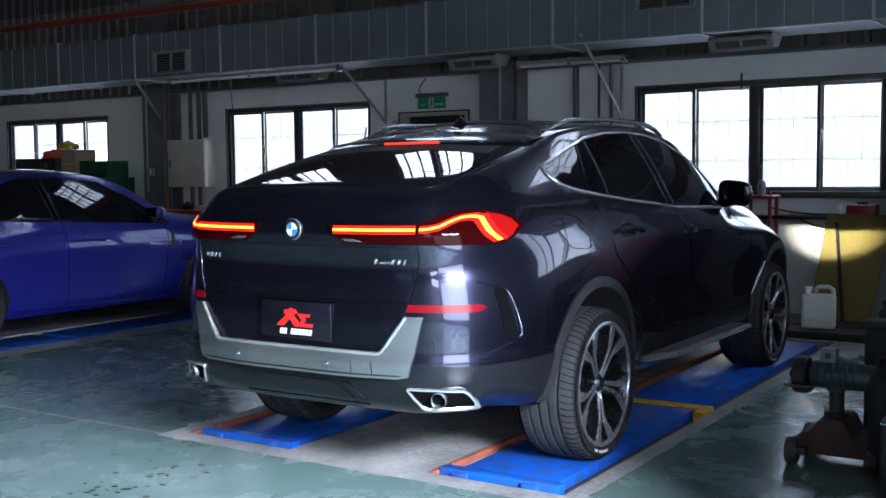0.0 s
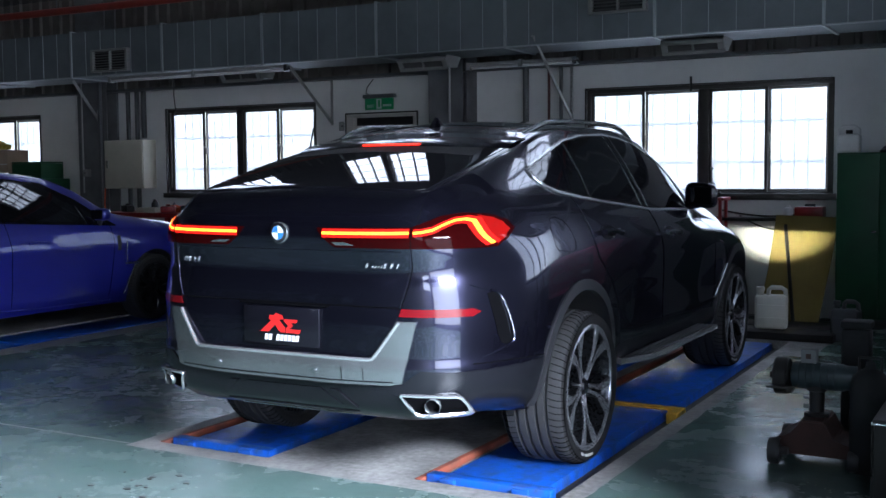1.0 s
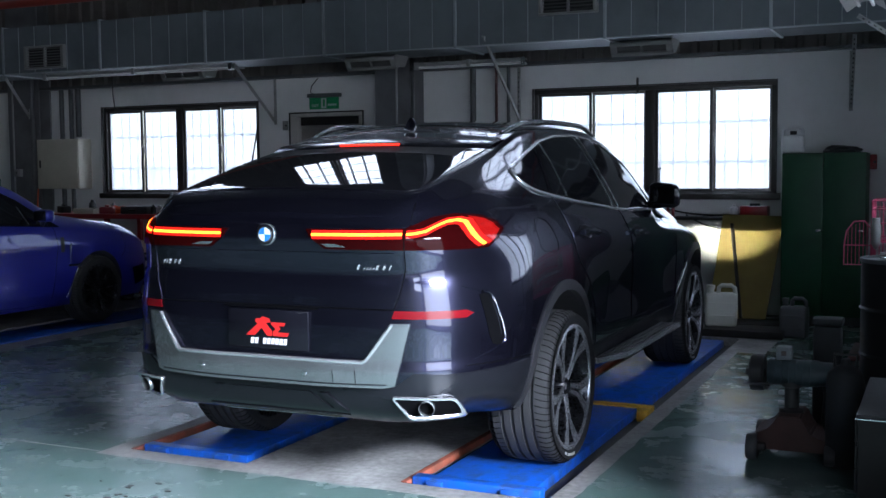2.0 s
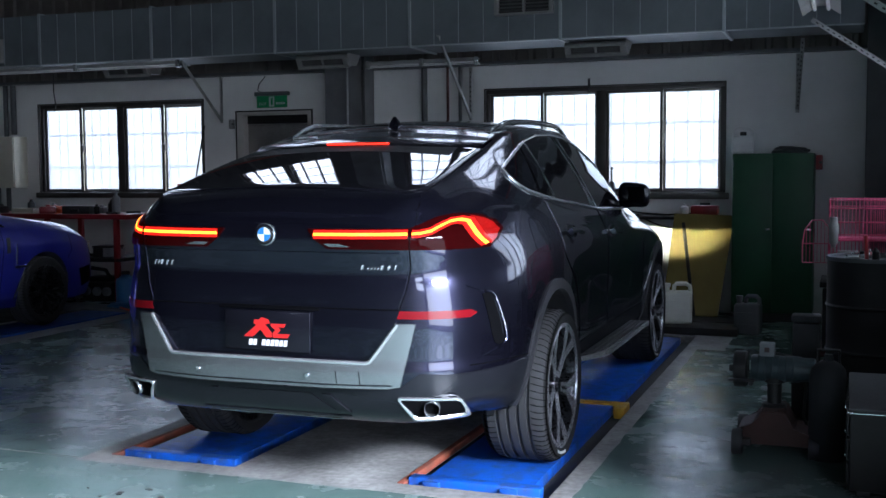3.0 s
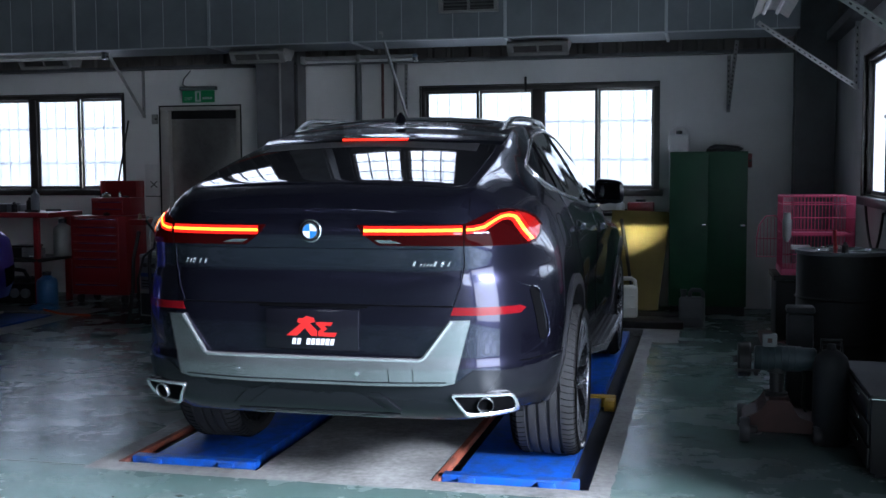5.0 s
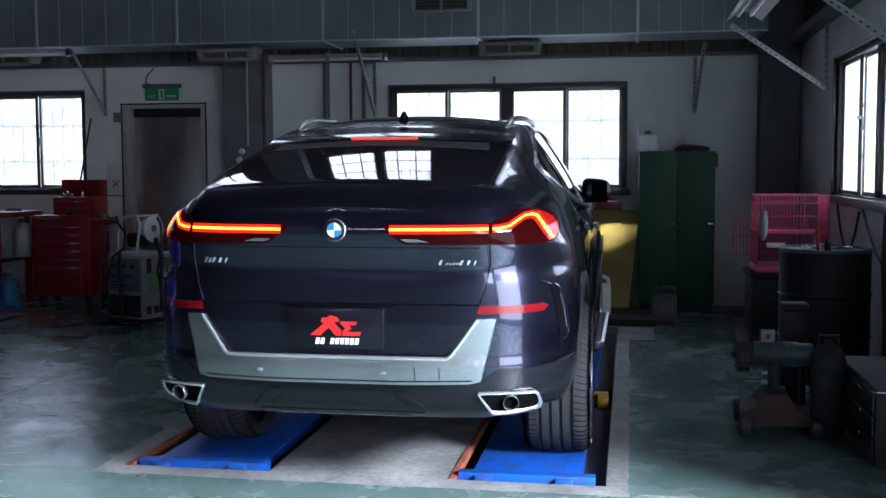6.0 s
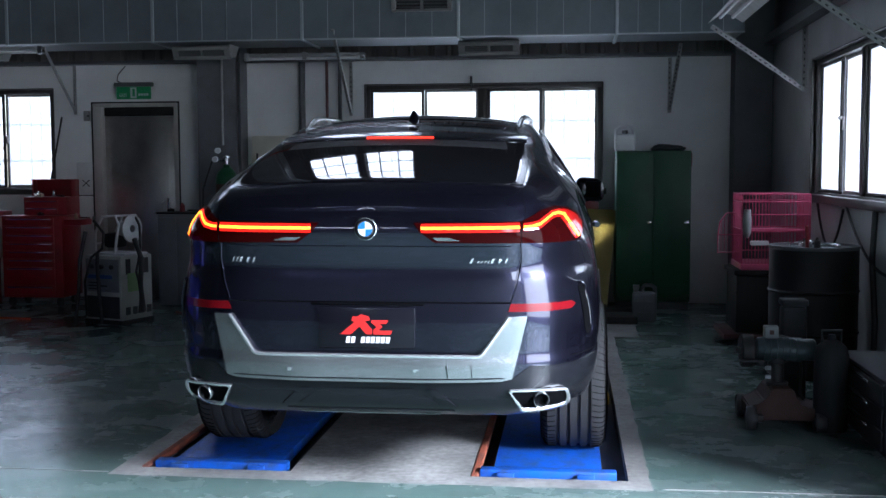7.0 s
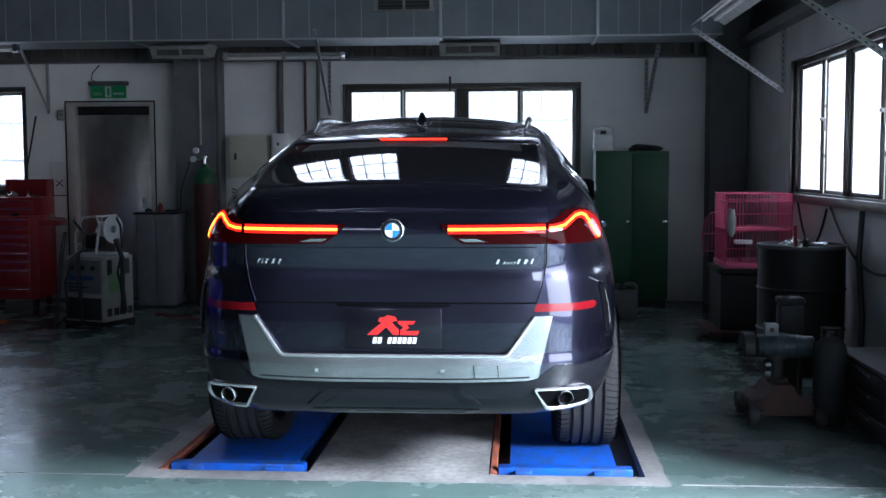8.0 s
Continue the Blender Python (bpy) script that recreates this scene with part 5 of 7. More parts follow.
def blue_car():
    car = thing("car", (-5.65, 4.35, 0), "deep blue metallic sedan parked on blue wheel plates", "car")
    width = curve((0.22, 0.83), (0.35, 0.885), (0.55, 0.90), (0.75, 0.90), (0.90, 0.875), (1.0, 0.84))
    arch = lambda y, c: math.exp(-(((y - c) / 0.42) ** 2))
    RY, FY, ZC = 0.99, 3.64, 0.335
    me = shell(
        2.33, lambda v: 5.0, 6.0, width, lambda y, z: max(0.0, 1 - ((z - 0.62) / 0.35) ** 2) * (0.03 * (arch(y, RY) + arch(y, FY)) - 0.012),
        curve((0, 0.28), (0.6, 0.22), (4.0, 0.22), (4.5, 0.22)),
        curve((0, 0.98), (1.0, 1.0), (2.4, 0.96), (3.2, 0.93), (4.0, 0.87), (4.5, 0.74)),
        curve((0.0, 1.0), (0.4, 1.09), (0.75, 1.12), (1.2, 1.36), (1.7, 1.475), (2.1, 1.49), (2.5, 1.46), (2.8, 1.36), (3.3, 1.10), (3.6, 1.05), (4.1, 0.965), (4.5, 0.79)),
        cabin(
            curve((0.0, 0.60), (0.7, 0.66), (1.2, 0.645), (1.7, 0.635), (2.5, 0.635), (2.9, 0.66), (3.3, 0.70), (4.2, 0.72)),
            curve((0.0, 0.02), (0.7, 0.03), (1.2, 0.045), (1.7, 0.05), (2.5, 0.05), (3.3, 0.035), (4.4, 0.03)),
            curve((0.0, 0.05), (0.8, 0.03), (1.6, 0.03), (2.8, 0.03), (3.6, 0.06)),
        ),
        curve((0.3, 0.06), (0.5, 0.0), (0.8, 0.02), (1.0, 0.05)),
        curve((0.3, 0.03), (0.45, 0.0), (0.6, 0.015), (0.75, 0.06), (0.95, 0.16)),
    )
    sk = Skin(me)
    skin = cut_arches(me, [(s * 0.58, s * 1.2, y, ZC + 0.015, 0.355) for s in (1, -1) for y in (RY, FY)], BLUE_PAINT, DARK)
    body = new("body", skin)
    body.parent = car
    tagged(body, "glossy deep blue body shell")
    for y in (RY, FY):
        for s in (1, -1):
            wheel((s * 0.80, y, ZC), s > 0, 0.325, 0.225, 0.235, car, 7, False)
    glass = [(0.98, 1.07), (2.0, 1.032), (2.5, 1.0), (3.18, 0.965), (2.8, 1.21), (2.45, 1.365), (2.0, 1.415), (1.6, 1.40), (1.25, 1.29)]
    for s, side in ((1, "right"), (-1, "left")):
        sk.patch("window_band", side, glass, PIANO, car, 0.002, 0.006)
        for q in ([(1.10, 1.085), (1.85, 1.056), (1.77, 1.385), (1.62, 1.377), (1.30, 1.285)], [(1.93, 1.048), (2.80, 0.998), (2.74, 1.15), (2.62, 1.24), (2.40, 1.335), (2.0, 1.385), (1.87, 1.39)], [(2.86, 0.99), (3.09, 0.975), (2.82, 1.135)]):
            sk.patch("side_window", side, q, PRIVACY, car, 0.005, 0.004, "dark tinted side glass")
        sk.line("belt_strip", side, [(0.98, 1.062), (2.0, 1.024), (3.18, 0.957)], 0.006, PIANO, car, 0.004)
        sk.line("door_gap", side, [(1.93, 1.02), (1.96, 0.8), (1.94, 0.3)], 0.0025, VOID, car, 0)
        sk.line("door_gap", side, [(3.1, 1.0), (3.13, 0.8), (3.05, 0.3)], 0.0025, VOID, car, 0)
        sk.line("sill_line", side, [(1.4, 0.30), (2.2, 0.265), (3.1, 0.25)], 0.007, BLUE_PAINT, car, 0.003)
        sk.patch("vent_bar", side, [(3.24, 0.605), (3.40, 0.60), (3.40, 0.578), (3.24, 0.585)], CHROME, car, 0.012, 0.012, "bright vent bar")
        sk.line("vent_spear", side, [(3.36, 0.57), (3.30, 0.45), (3.24, 0.30)], 0.006, SILVER, car, 0.004)
        sk.line("vent_spear", side, [(3.28, 0.80), (3.27, 0.70), (3.27, 0.61)], 0.005, SILVER, car, 0.004)
        sk.line("pillar_strip", side, [(1.89, 1.035), (1.81, 1.40)], 0.010, PIANO, car, 0.006)
        sk.line("pane_divider", side, [(2.83, 0.985), (2.77, 1.15)], 0.004, SILVER, car, 0.006)
        for y in (1.22, 2.24):
            sk.line("door_handle", side, [(y - 0.11, 0.845), (y, 0.845), (y + 0.11, 0.835)], 0.012, BLUE_PAINT, car, 0.018, "blue door handle")
        lens = sk.patch("headlamp", "top", mirrored([(0.48, 4.40), (0.54, 4.18), (0.64, 3.98), (0.74, 3.86), (0.80, 3.92), (0.80, 4.12), (0.74, 4.34)], s), LAMP_GLASS, car, 0.004, 0.01, "clear swept headlamp")
        sk.patch("lamp_bezel", "top", mirrored([(0.56, 4.30), (0.62, 4.10), (0.72, 3.99), (0.75, 4.08), (0.70, 4.26)], s), CHROME, lens, 0.0055, 0.003)
        sk.patch("front_vent", side, [(4.18, 0.50), (4.42, 0.52), (4.46, 0.36), (4.24, 0.32)], VOID, car, 0.003, 0.01, "black front bumper vent")
        sk.line("bumper_gap", side, [(4.02, 0.86), (4.06, 0.70), (3.99, 0.62)], 0.0025, VOID, car, 0)
        sk.patch("fender_vent", side, [(3.17, 0.86), (3.21, 0.86), (3.20, 0.72), (3.16, 0.72)], DARK, car, 0.004, 0.01)
        bm = bmesh.new()
        bmesh.ops.create_uvsphere(bm, u_segments=20, v_segments=12, radius=1)
        for v in bm.verts:
            c = v.co
            c.x, c.y, c.z = (math.copysign(abs(c.x) ** 0.6, c.x) * 0.085, math.copysign(abs(c.y) ** 0.7, c.y) * 0.055, math.copysign(abs(c.z) ** 0.6, c.z) * 0.058)
            c += Vector((s * 0.93, 2.94, 1.07))
        mi = part("door_mirror", bm, BLUE_PAINT, car, "blue door mirror", 60)
        bm = bmesh.new()
        tube(bm, [(s * 0.82, 3.0, 0.96), (s * 0.90, 2.96, 1.03)], 0.022, 8)
        part("mirror_foot", bm, DARK, mi)
        bm = bmesh.new()
        box(bm, s * 0.93 - 0.068, s * 0.93 + 0.068, 2.872, 2.886, 1.026, 1.114, 0.012)
        part("mirror_glass", bm, PIANO, mi, "dark mirror glass")
    sk.patch("windscreen", "top", [(-0.56, 2.45), (0, 2.40), (0.56, 2.45), (0.68, 3.15), (0, 3.28), (-0.68, 3.15)], PRIVACY, car, 0.003, 0.008, "dark windscreen")
    sk.patch("bonnet_scoop", "top", [(-0.25, 3.50), (0.25, 3.50), (0.28, 3.66), (-0.28, 3.66)], BLUE_PAINT, car, 0.03, 0.05, "raised bonnet scoop")
    return car


blue_car()


def wheel_plates(x0, x1, y0, y1, split):
    """A pair of thick steel plates in a pit, with lugs at their end."""
    for a, b, first in ((y0, split, True), (split + 0.09, y1, False)):
        pl = thing("wheel_plate", ((x0 + x1) / 2, a, -0.03), "worn blue painted steel wheel plate set in the floor", "plate", group="wheel plates")
        w = (x1 - x0) / 2
        boxes("deck", [(-w + 0.055, w - 0.065, 0.07 if first else 0, b - a, -0.03, 0.027)], PLATE_BLUE, pl, 0.005)
        if first:
            boxes("end_bar", [(-w, w, 0, 0.069, -0.026, 0.05)], PLATE_BLUE, pl, 0.007)
            for x in (-w + 0.09, w - 0.10):
                bm = bmesh.new()
                lathe(bm, [(0.001, 0.034), (0.009, 0.033), (0.011, 0.027)], "z", 12, (x, 0.11, 0))
                part("bolt_head", bm, PLATE_BLUE, pl)
        if first:
            for k in (-0.62, 0.55):
                boxes("lug", [(w * k - 0.04, w * k + 0.04, -0.022, 0.0, -0.005, 0.042)], PLATE_BLUE, pl, 0.005)


for x0, x1, y0 in ((-1.14, -0.49, 4.32), (0.43, 1.06, 4.32), (-7.0, -6.4, 3.65), (-5.27, -4.62, 3.65)):
    wheel_plates(x0, x1, y0, 9.1, 6.24)
for x0, x1 in ((-1.18, -0.45), (0.38, 1.10)):
    st = thing("locking_bar", ((x0 + x1) / 2, 6.285, 0.0), "chipped yellow steel bar across a wheel plate", "bar", group="locking bars")
    w = (x1 - x0) / 2 - 0.03
    boxes("bar", [(-w, w + 0.01, -0.045, 0.045, -0.058, 0.006)], YELLOW, st, 0.006)
    boxes("end_block", [(w - 0.05, w + 0.015, -0.16, -0.046, -0.058, 0.005)], YELLOW, st, 0.006)
for x in (-1.186, 0.394):
    solid("pit_edge", [(x, x + 0.032, 4.275, 9.15, -0.03, 0.004)], RUST, "rusty orange angle iron edging the pit", "edging", bevel=0.002)

# ---- overhead ----
RED_PIPE = mat("dull_red_pipe_paint", (0.22, 0.03, 0.02), 0.55, 0, (0.12, 0.025, 0.02), 0.6, 4, 80, 0.1)
TUBE_GREY = mat("grey_lamp_housing", (0.34, 0.34, 0.33), 0.45, 0.2, (0.2, 0.2, 0.19), 0.6, 7, 90, 0.08)
SLAT = mat("dark_vent_slat", (0.09, 0.09, 0.088), 0.6, 0, (0.06, 0.06, 0.058), 0.5, 9, 90, 0.05)
VENT = mat("pale_vent_plastic", (0.24, 0.24, 0.23), 0.5, 0, (0.19, 0.19, 0.18), 0.5, 9, 90, 0.05)
BEIGE = mat("beige_cabinet_paint", (0.52, 0.49, 0.40), 0.5, 0, (0.42, 0.39, 0.31), 0.5, 4, 90, 0.06)
GREEN_SIGN = mat("green_sign_panel", (0.01, 0.25, 0.09), 0.3, 0, (0.008, 0.2, 0.07), 0.4, 8, 100, 0.0)
LETTER = mat("white_lettering", (0.45, 0.52, 0.47), 0.5, bump=0)
FRAME = mat("pale_door_frame_steel", (0.50, 0.47, 0.44), 0.4, 0.3, (0.36, 0.33, 0.30), 0.6, 4, 120, 0.06)
STAINLESS = mat("brushed_steel_door", (0.46, 0.44, 0.42), 0.30, 0.9, (0.28, 0.265, 0.25), 0.7, 2.5, 200, 0.06)
RED = mat("red_tool_paint", (0.21, 0.010, 0.013), 0.35, 0, (0.17, 0.010, 0.012), 0.6, 5, 90, 0.06)
CREAM = mat("cream_machine_paint", (0.44, 0.44, 0.40), 0.5, 0, (0.30, 0.30, 0.27), 0.6, 6, 90, 0.08)
SOOT = mat("grimy_dark_grey", (0.024, 0.025, 0.027), 0.7, 0, (0.014, 0.014, 0.014), 0.6, 5, 90, 0.1, spec=0.15)
GREY = mat("grey_cabinet_paint", (0.20, 0.21, 0.22), 0.5, 0, (0.14, 0.145, 0.15), 0.6, 4, 90, 0.06)
PALE_GREY = mat("pale_grey_locker_paint", (0.22, 0.225, 0.235), 0.5, 0, (0.16, 0.163, 0.17), 0.6, 4, 90, 0.06)
GREEN = mat("dark_green_cabinet_paint", (0.009, 0.068, 0.027), 0.55, 0, (0.006, 0.040, 0.018), 0.7, 3, 70, 0.08)
BROWN = mat("brown_cylinder_paint", (0.085, 0.022, 0.02), 0.5, 0, (0.08, 0.025, 0.02), 0.6, 6, 90, 0.1)
BOTTLE_GREEN = mat("green_cylinder_paint", (0.014, 0.095, 0.036), 0.4, 0, (0.010, 0.06, 0.025), 0.5, 6, 90, 0.05)
MILKY = mat("milky_plastic", (0.62, 0.62, 0.54), 0.45, 0, (0.5, 0.5, 0.42), 0.5, 6, 90, 0.05)
WHITE_PL = mat("white_plastic", (0.66, 0.66, 0.65), 0.45, 0, (0.5, 0.5, 0.5), 0.5, 6, 90, 0.05)
PLY = mat("plywood_board", (0.185, 0.142, 0.034), 0.6, 0, (0.125, 0.092, 0.024), 0.7, 3, 40, 0.2)
CARD = mat("cardboard", (0.36, 0.27, 0.19), 0.8, 0, (0.28, 0.20, 0.14), 0.5, 5, 60, 0.15)
PINK = mat("pink_coated_wire", (0.62, 0.10, 0.20), 0.45, 0, (0.5, 0.08, 0.15), 0.5, 9, 90, 0.0)
ORANGE = mat("orange_cloth", (0.62, 0.10, 0.03), 0.8, 0, (0.45, 0.06, 0.02), 0.5, 12, 120, 0.3)
BLUE_PL = mat("blue_plastic", (0.04, 0.16, 0.36), 0.4, 0, (0.03, 0.12, 0.28), 0.5, 6, 90, 0.05)
IRON = mat("oily_dark_iron", (0.024, 0.023, 0.023), 0.5, 0.2, (0.018, 0.0175, 0.017), 0.6, 7, 90, 0.15, spec=0.2)
CABLE = mat("black_cable", (0.02, 0.02, 0.02), 0.5, bump=0.05)
YEL_CLOTH = mat("yellow_cloth", (0.55, 0.42, 0.06), 0.8, 0, bump=0.2)

D0, D1, DZ0, DZ1, DY0, DY1 = -12.8, 2.42, 2.655, 3.20, 9.72, 10.42
duct = thing("air_duct", (-5, 10, DZ0), "grey galvanised rectangular air duct hung below the roof", "duct")
joints = [-12.8, -12.2, -10.7, -9.2, -7.7, -6.2, -4.72, -3.22, -1.73, -0.22, 1.26, 2.42]
for a, b in zip(joints, joints[1:]):
    boxes("duct_section", [(a + 5, b + 5, DY0 - 10, DY1 - 10, 0, DZ1 - DZ0)], DUCT, duct, 0)
for x in joints[1:-1]:
    boxes("flange", [(x + 5 - 0.014, x + 5 + 0.014, DY0 - 10 - 0.018, DY1 - 10 + 0.01, -0.016, DZ1 - DZ0 + 0.016)], SEAM, duct, 0.002)
for a, b in zip(joints[1:], joints[2:]):
    for k in range(1, 6):
        x = a + (b - a) * k / 6 + 5
        boxes("standing_seam", [(x - 0.0025, x + 0.0025, DY0 - 10 - 0.006, DY0 - 10 + 0.001, 0.002, DZ1 - DZ0 - 0.002)], SEAM, duct, 0)
boxes("bottom_rail", [(D0 + 5, D1 + 5, DY0 - 10 - 0.004, DY0 - 10 + 0.03, -0.008, 0.004)], SEAM, duct, 0.001)


def air_vent(x0, x1, z0, z1, label, hood):
    """A vent with two by two banks of slats; hood: hangs under the duct and faces forward."""
    w, h = x1 - x0, z1 - z0
    y = 10.02 if hood else DY0
    v = thing("air_vent", (x0, y, z0), label, "vent", group="duct vents")
    e, d = (0.03, 0.05) if hood else (0.02, 0.06)
    if hood:
        bm = bmesh.new()
        for s in ((0, 0.0, w, 0.24),):
            pts = [(0, 0.06, 0), (w, 0.06, 0), (w, 0.27, 0), (0, 0.27, 0), (-0.03, -0.02, h), (w + 0.03, -0.02, h), (w + 0.03, 0.30, h), (-0.03, 0.30, h)]
            vs = [bm.verts.new(p) for p in pts]
            for q in ((2, 3, 7, 6), (1, 2, 6, 5), (3, 0, 4, 7), (4, 5, 6, 7), (3, 2, 1, 0)):
                bm.faces.new([vs[i] for i in q])
        part("hood_box", bm, VENT, v, "", 0)
    tilt = 0.06 / h if hood else 0
    fr = [(-e, w + e, -d, 0.0, -e * 0.5, e * 0.6), (-e, w + e, -d, 0.0, h - e * 0.6, h + e * 0.5), (-e, e, -d, 0.0, e * 0.6, h - e * 0.6), (w - e, w + e, -d, 0.0, e * 0.6, h - e * 0.6), (w / 2 - 0.012, w / 2 + 0.012, -d * 0.8, 0.0, e * 0.6, h - e * 0.6)]
    f = boxes("vent_frame", fr, VENT, v, 0.005)
    parts = [f, boxes("vent_backing", [(0, w, -0.012, -0.004, 0.01, h - 0.01)], DARK, v, 0)]
    n = max(3, int((h - 0.04) / 0.03))
    for k in range(n):
        for a, b in ((e, w / 2 - 0.014), (w / 2 + 0.014, w - e)):
            z = e * 0.7 + (h - e * 1.4) * (k + 0.5) / n
            bm = bmesh.new()
            vs = [bm.verts.new(q) for q in ((a, -0.04, z - 0.008), (b, -0.04, z - 0.008), (b, -0.014, z + 0.008), (a, -0.014, z + 0.008), (a, -0.04, z - 0.005), (b, -0.04, z - 0.005), (b, -0.014, z + 0.011), (a, -0.014, z + 0.011))]
            for q in ((0, 1, 2, 3), (4, 7, 6, 5), (0, 4, 5, 1), (2, 6, 7, 3), (1, 5, 6, 2), (0, 3, 7, 4)):
                bm.faces.new([vs[i] for i in q])
            parts.append(part("slat", bm, SLAT, v, smooth=0))
    if hood:
        lean = Matrix.Rotation(math.atan2(0.08, h), 4, "X")
        for o in parts:
            o.data.transform(Matrix.Translation((0, 0.06, 0)) @ lean)
    return v


air_vent(-0.83, -0.30, 2.90, 3.15, "pale plastic vent on the duct's face", False)
air_vent(-7.30, -6.73, 2.70, 2.95, "pale plastic vent on the duct's face", False)
for x in (-5.55, -3.10, -0.22):
    air_vent(x, x + 0.53, 2.545, 2.655, "pale hooded vent under the duct", True)

pipe = thing("sprinkler_pipe", (-5, 9.6, 3.45), "dull red steel pipe under the roof", "pipe")
bm = bmesh.new()
tube(bm, [(-8, 0, 0.03), (-2, 0, 0.0), (7.2, 0, 0.0)], 0.045, 12)
part("pipe_run", bm, RED_PIPE, pipe)
for x in (-4.5, -2.8, -0.9):
    bm = bmesh.new()
    tube(bm, [(x, 0, 0.045), (x, 0, 0.6)], 0.008, 6)
    part("hanger", bm, STEEL, pipe)
for x0, x1, y, z in ((-7.0, -4.32, 9.66, 2.585), (-2.5, -1.24, 10.39, 2.555)):
    b = thing("lamp_batten", ((x0 + x1) / 2, y, z - 0.03), "unlit grey tube lamp housing on brackets", "lamp", group="lamp battens")
    w = (x1 - x0) / 2
    boxes("housing", [(-w, w, -0.03, 0.03, 0.03, 0.065)], TUBE_GREY, b, 0.008)
    bm = bmesh.new()
    tube(bm, [(-w + 0.05, 0, 0.012), (w - 0.05, 0, 0.012)], 0.014, 12)
    part("lamp_tube", bm, WHITE_PL, b, "unlit white tube")
    for s in (-1, 1):
        boxes("end_cap", [(min(s * w, s * (w - 0.05)), max(s * w, s * (w - 0.05)), -0.034, 0.034, -0.008, 0.07)], CHROME if s > 0 else TUBE_GREY, b, 0.006)
    boxes("clamp", [(-0.02, 0.02, -0.04, 0.04, 0.0, 0.075)], TUBE_GREY, b, 0.004)


def bracket(top, foot, up, label="perforated steel angle bracket holding the duct"):
    """A slanting strut with an upright on the wall; slotted angle iron."""
    b = thing("wall_bracket", foot, label, "bracket", group="duct brackets")
    f, t = Vector(foot), Vector(top)
    d = t - f
    for name, a, e in (("strut", Vector((0, 0, 0)), d), ("upright", Vector((0, 0, -0.03)), Vector((0, 0, up - foot[2])))):
        ax = (e - a).normalized()
        side = ax.cross(Vector((0, 1, 0)) if abs(ax.y) < 0.9 else Vector((0, 0, 1))).normalized()
        oth = ax.cross(side).normalized()
        bm = bmesh.new()
        for u, v in ((side, oth), (oth, side)):
            q = [bm.verts.new(p) for p in (a, a + u * 0.036, a + u * 0.036 + v * 0.004, a + v * 0.004, e, e + u * 0.036, e + u * 0.036 + v * 0.004, e + v * 0.004)]
            for w in ((0, 1, 2, 3), (7, 6, 5, 4), (0, 4, 5, 1), (1, 5, 6, 2), (2, 6, 7, 3), (3, 7, 4, 0)):
                bm.faces.new([q[i] for i in w])
        m = part(name, bm, TUBE_GREY, b, smooth=0)
        bm = bmesh.new()
        n = int((e - a).length / 0.05)
        for i in range(1, n):
            c = a + (e - a) * (i / n) + side * 0.018
            for sgn in (-1, 1):
                c2 = c + oth * (0.0045 if sgn > 0 else -0.0005)
                q = [bm.verts.new(c2 + ax * s1 * 0.010 + side * s2 * 0.005) for s1, s2 in ((-1, -1), (1, -1), (1, 1), (-1, 1))]
                bm.faces.new(q)
        tagged(part("slot_row", bm, DARK, m, smooth=0), kind="stuff")
    return b


bracket((-4.32, 9.70, 2.62), (-4.53, 10.81, 2.04), 2.54)
bracket((-7.68, 9.74, 2.62), (-8.20, 10.62, 2.20), 2.30)
bracket((-1.41, 9.70, 2.74), (-1.46, 10.81, 2.00), 2.53)
bracket((1.92, 10.3, 2.62), (1.86, 10.81, 2.00), 2.53)
bracket((2.03, 8.92, 2.62), (2.82, 8.98, 2.08), 2.60)
bracket((2.03, 6.15, 2.62), (2.82, 6.20, 2.08), 2.60)
lamp = thing("lamp_batten", (2.10, 7.2, 2.60), "unlit grey reflector lamp along the side wall", "lamp", group="lamp battens")
bm = bmesh.new()
ends = [[bm.verts.new((x, y, z)) for x, z in ((-0.14, 0.0), (-0.135, 0.0), (-0.03, 0.07), (0.03, 0.07), (0.135, 0.0), (0.14, 0.0), (0.04, 0.08), (-0.04, 0.08))] for y in (-1.5, 1.45)]
for i in range(8):
    bm.faces.new((ends[0][i], ends[0][(i + 1) % 8], ends[1][(i + 1) % 8], ends[1][i]))
part("reflector", bm, TUBE_GREY, lamp, "", 0)
for x in (-0.05, 0.05):
    bm = bmesh.new()
    tube(bm, [(x, -1.4, 0.035), (x, 1.38, 0.035)], 0.014, 10)
    part("lamp_tube", bm, WHITE_PL, lamp, "unlit white tube")


def wire(name, pts, r, m, label, category="cable", group=""):
    bm = bmesh.new()
    base = Vector(pts[-1])
    tube(bm, [Vector(p) - base for p in pts], r, 8)
    t = thing(name, pts[-1], label, category, group)
    part("run", bm, m, t)
    return t


def sag(a, b, drop, n=10):
    a, b = Vector(a), Vector(b)
    return [a.lerp(b, i / n) - Vector((0, 0, drop * 4 * (i / n) * (1 - i / n))) for i in range(n + 1)]


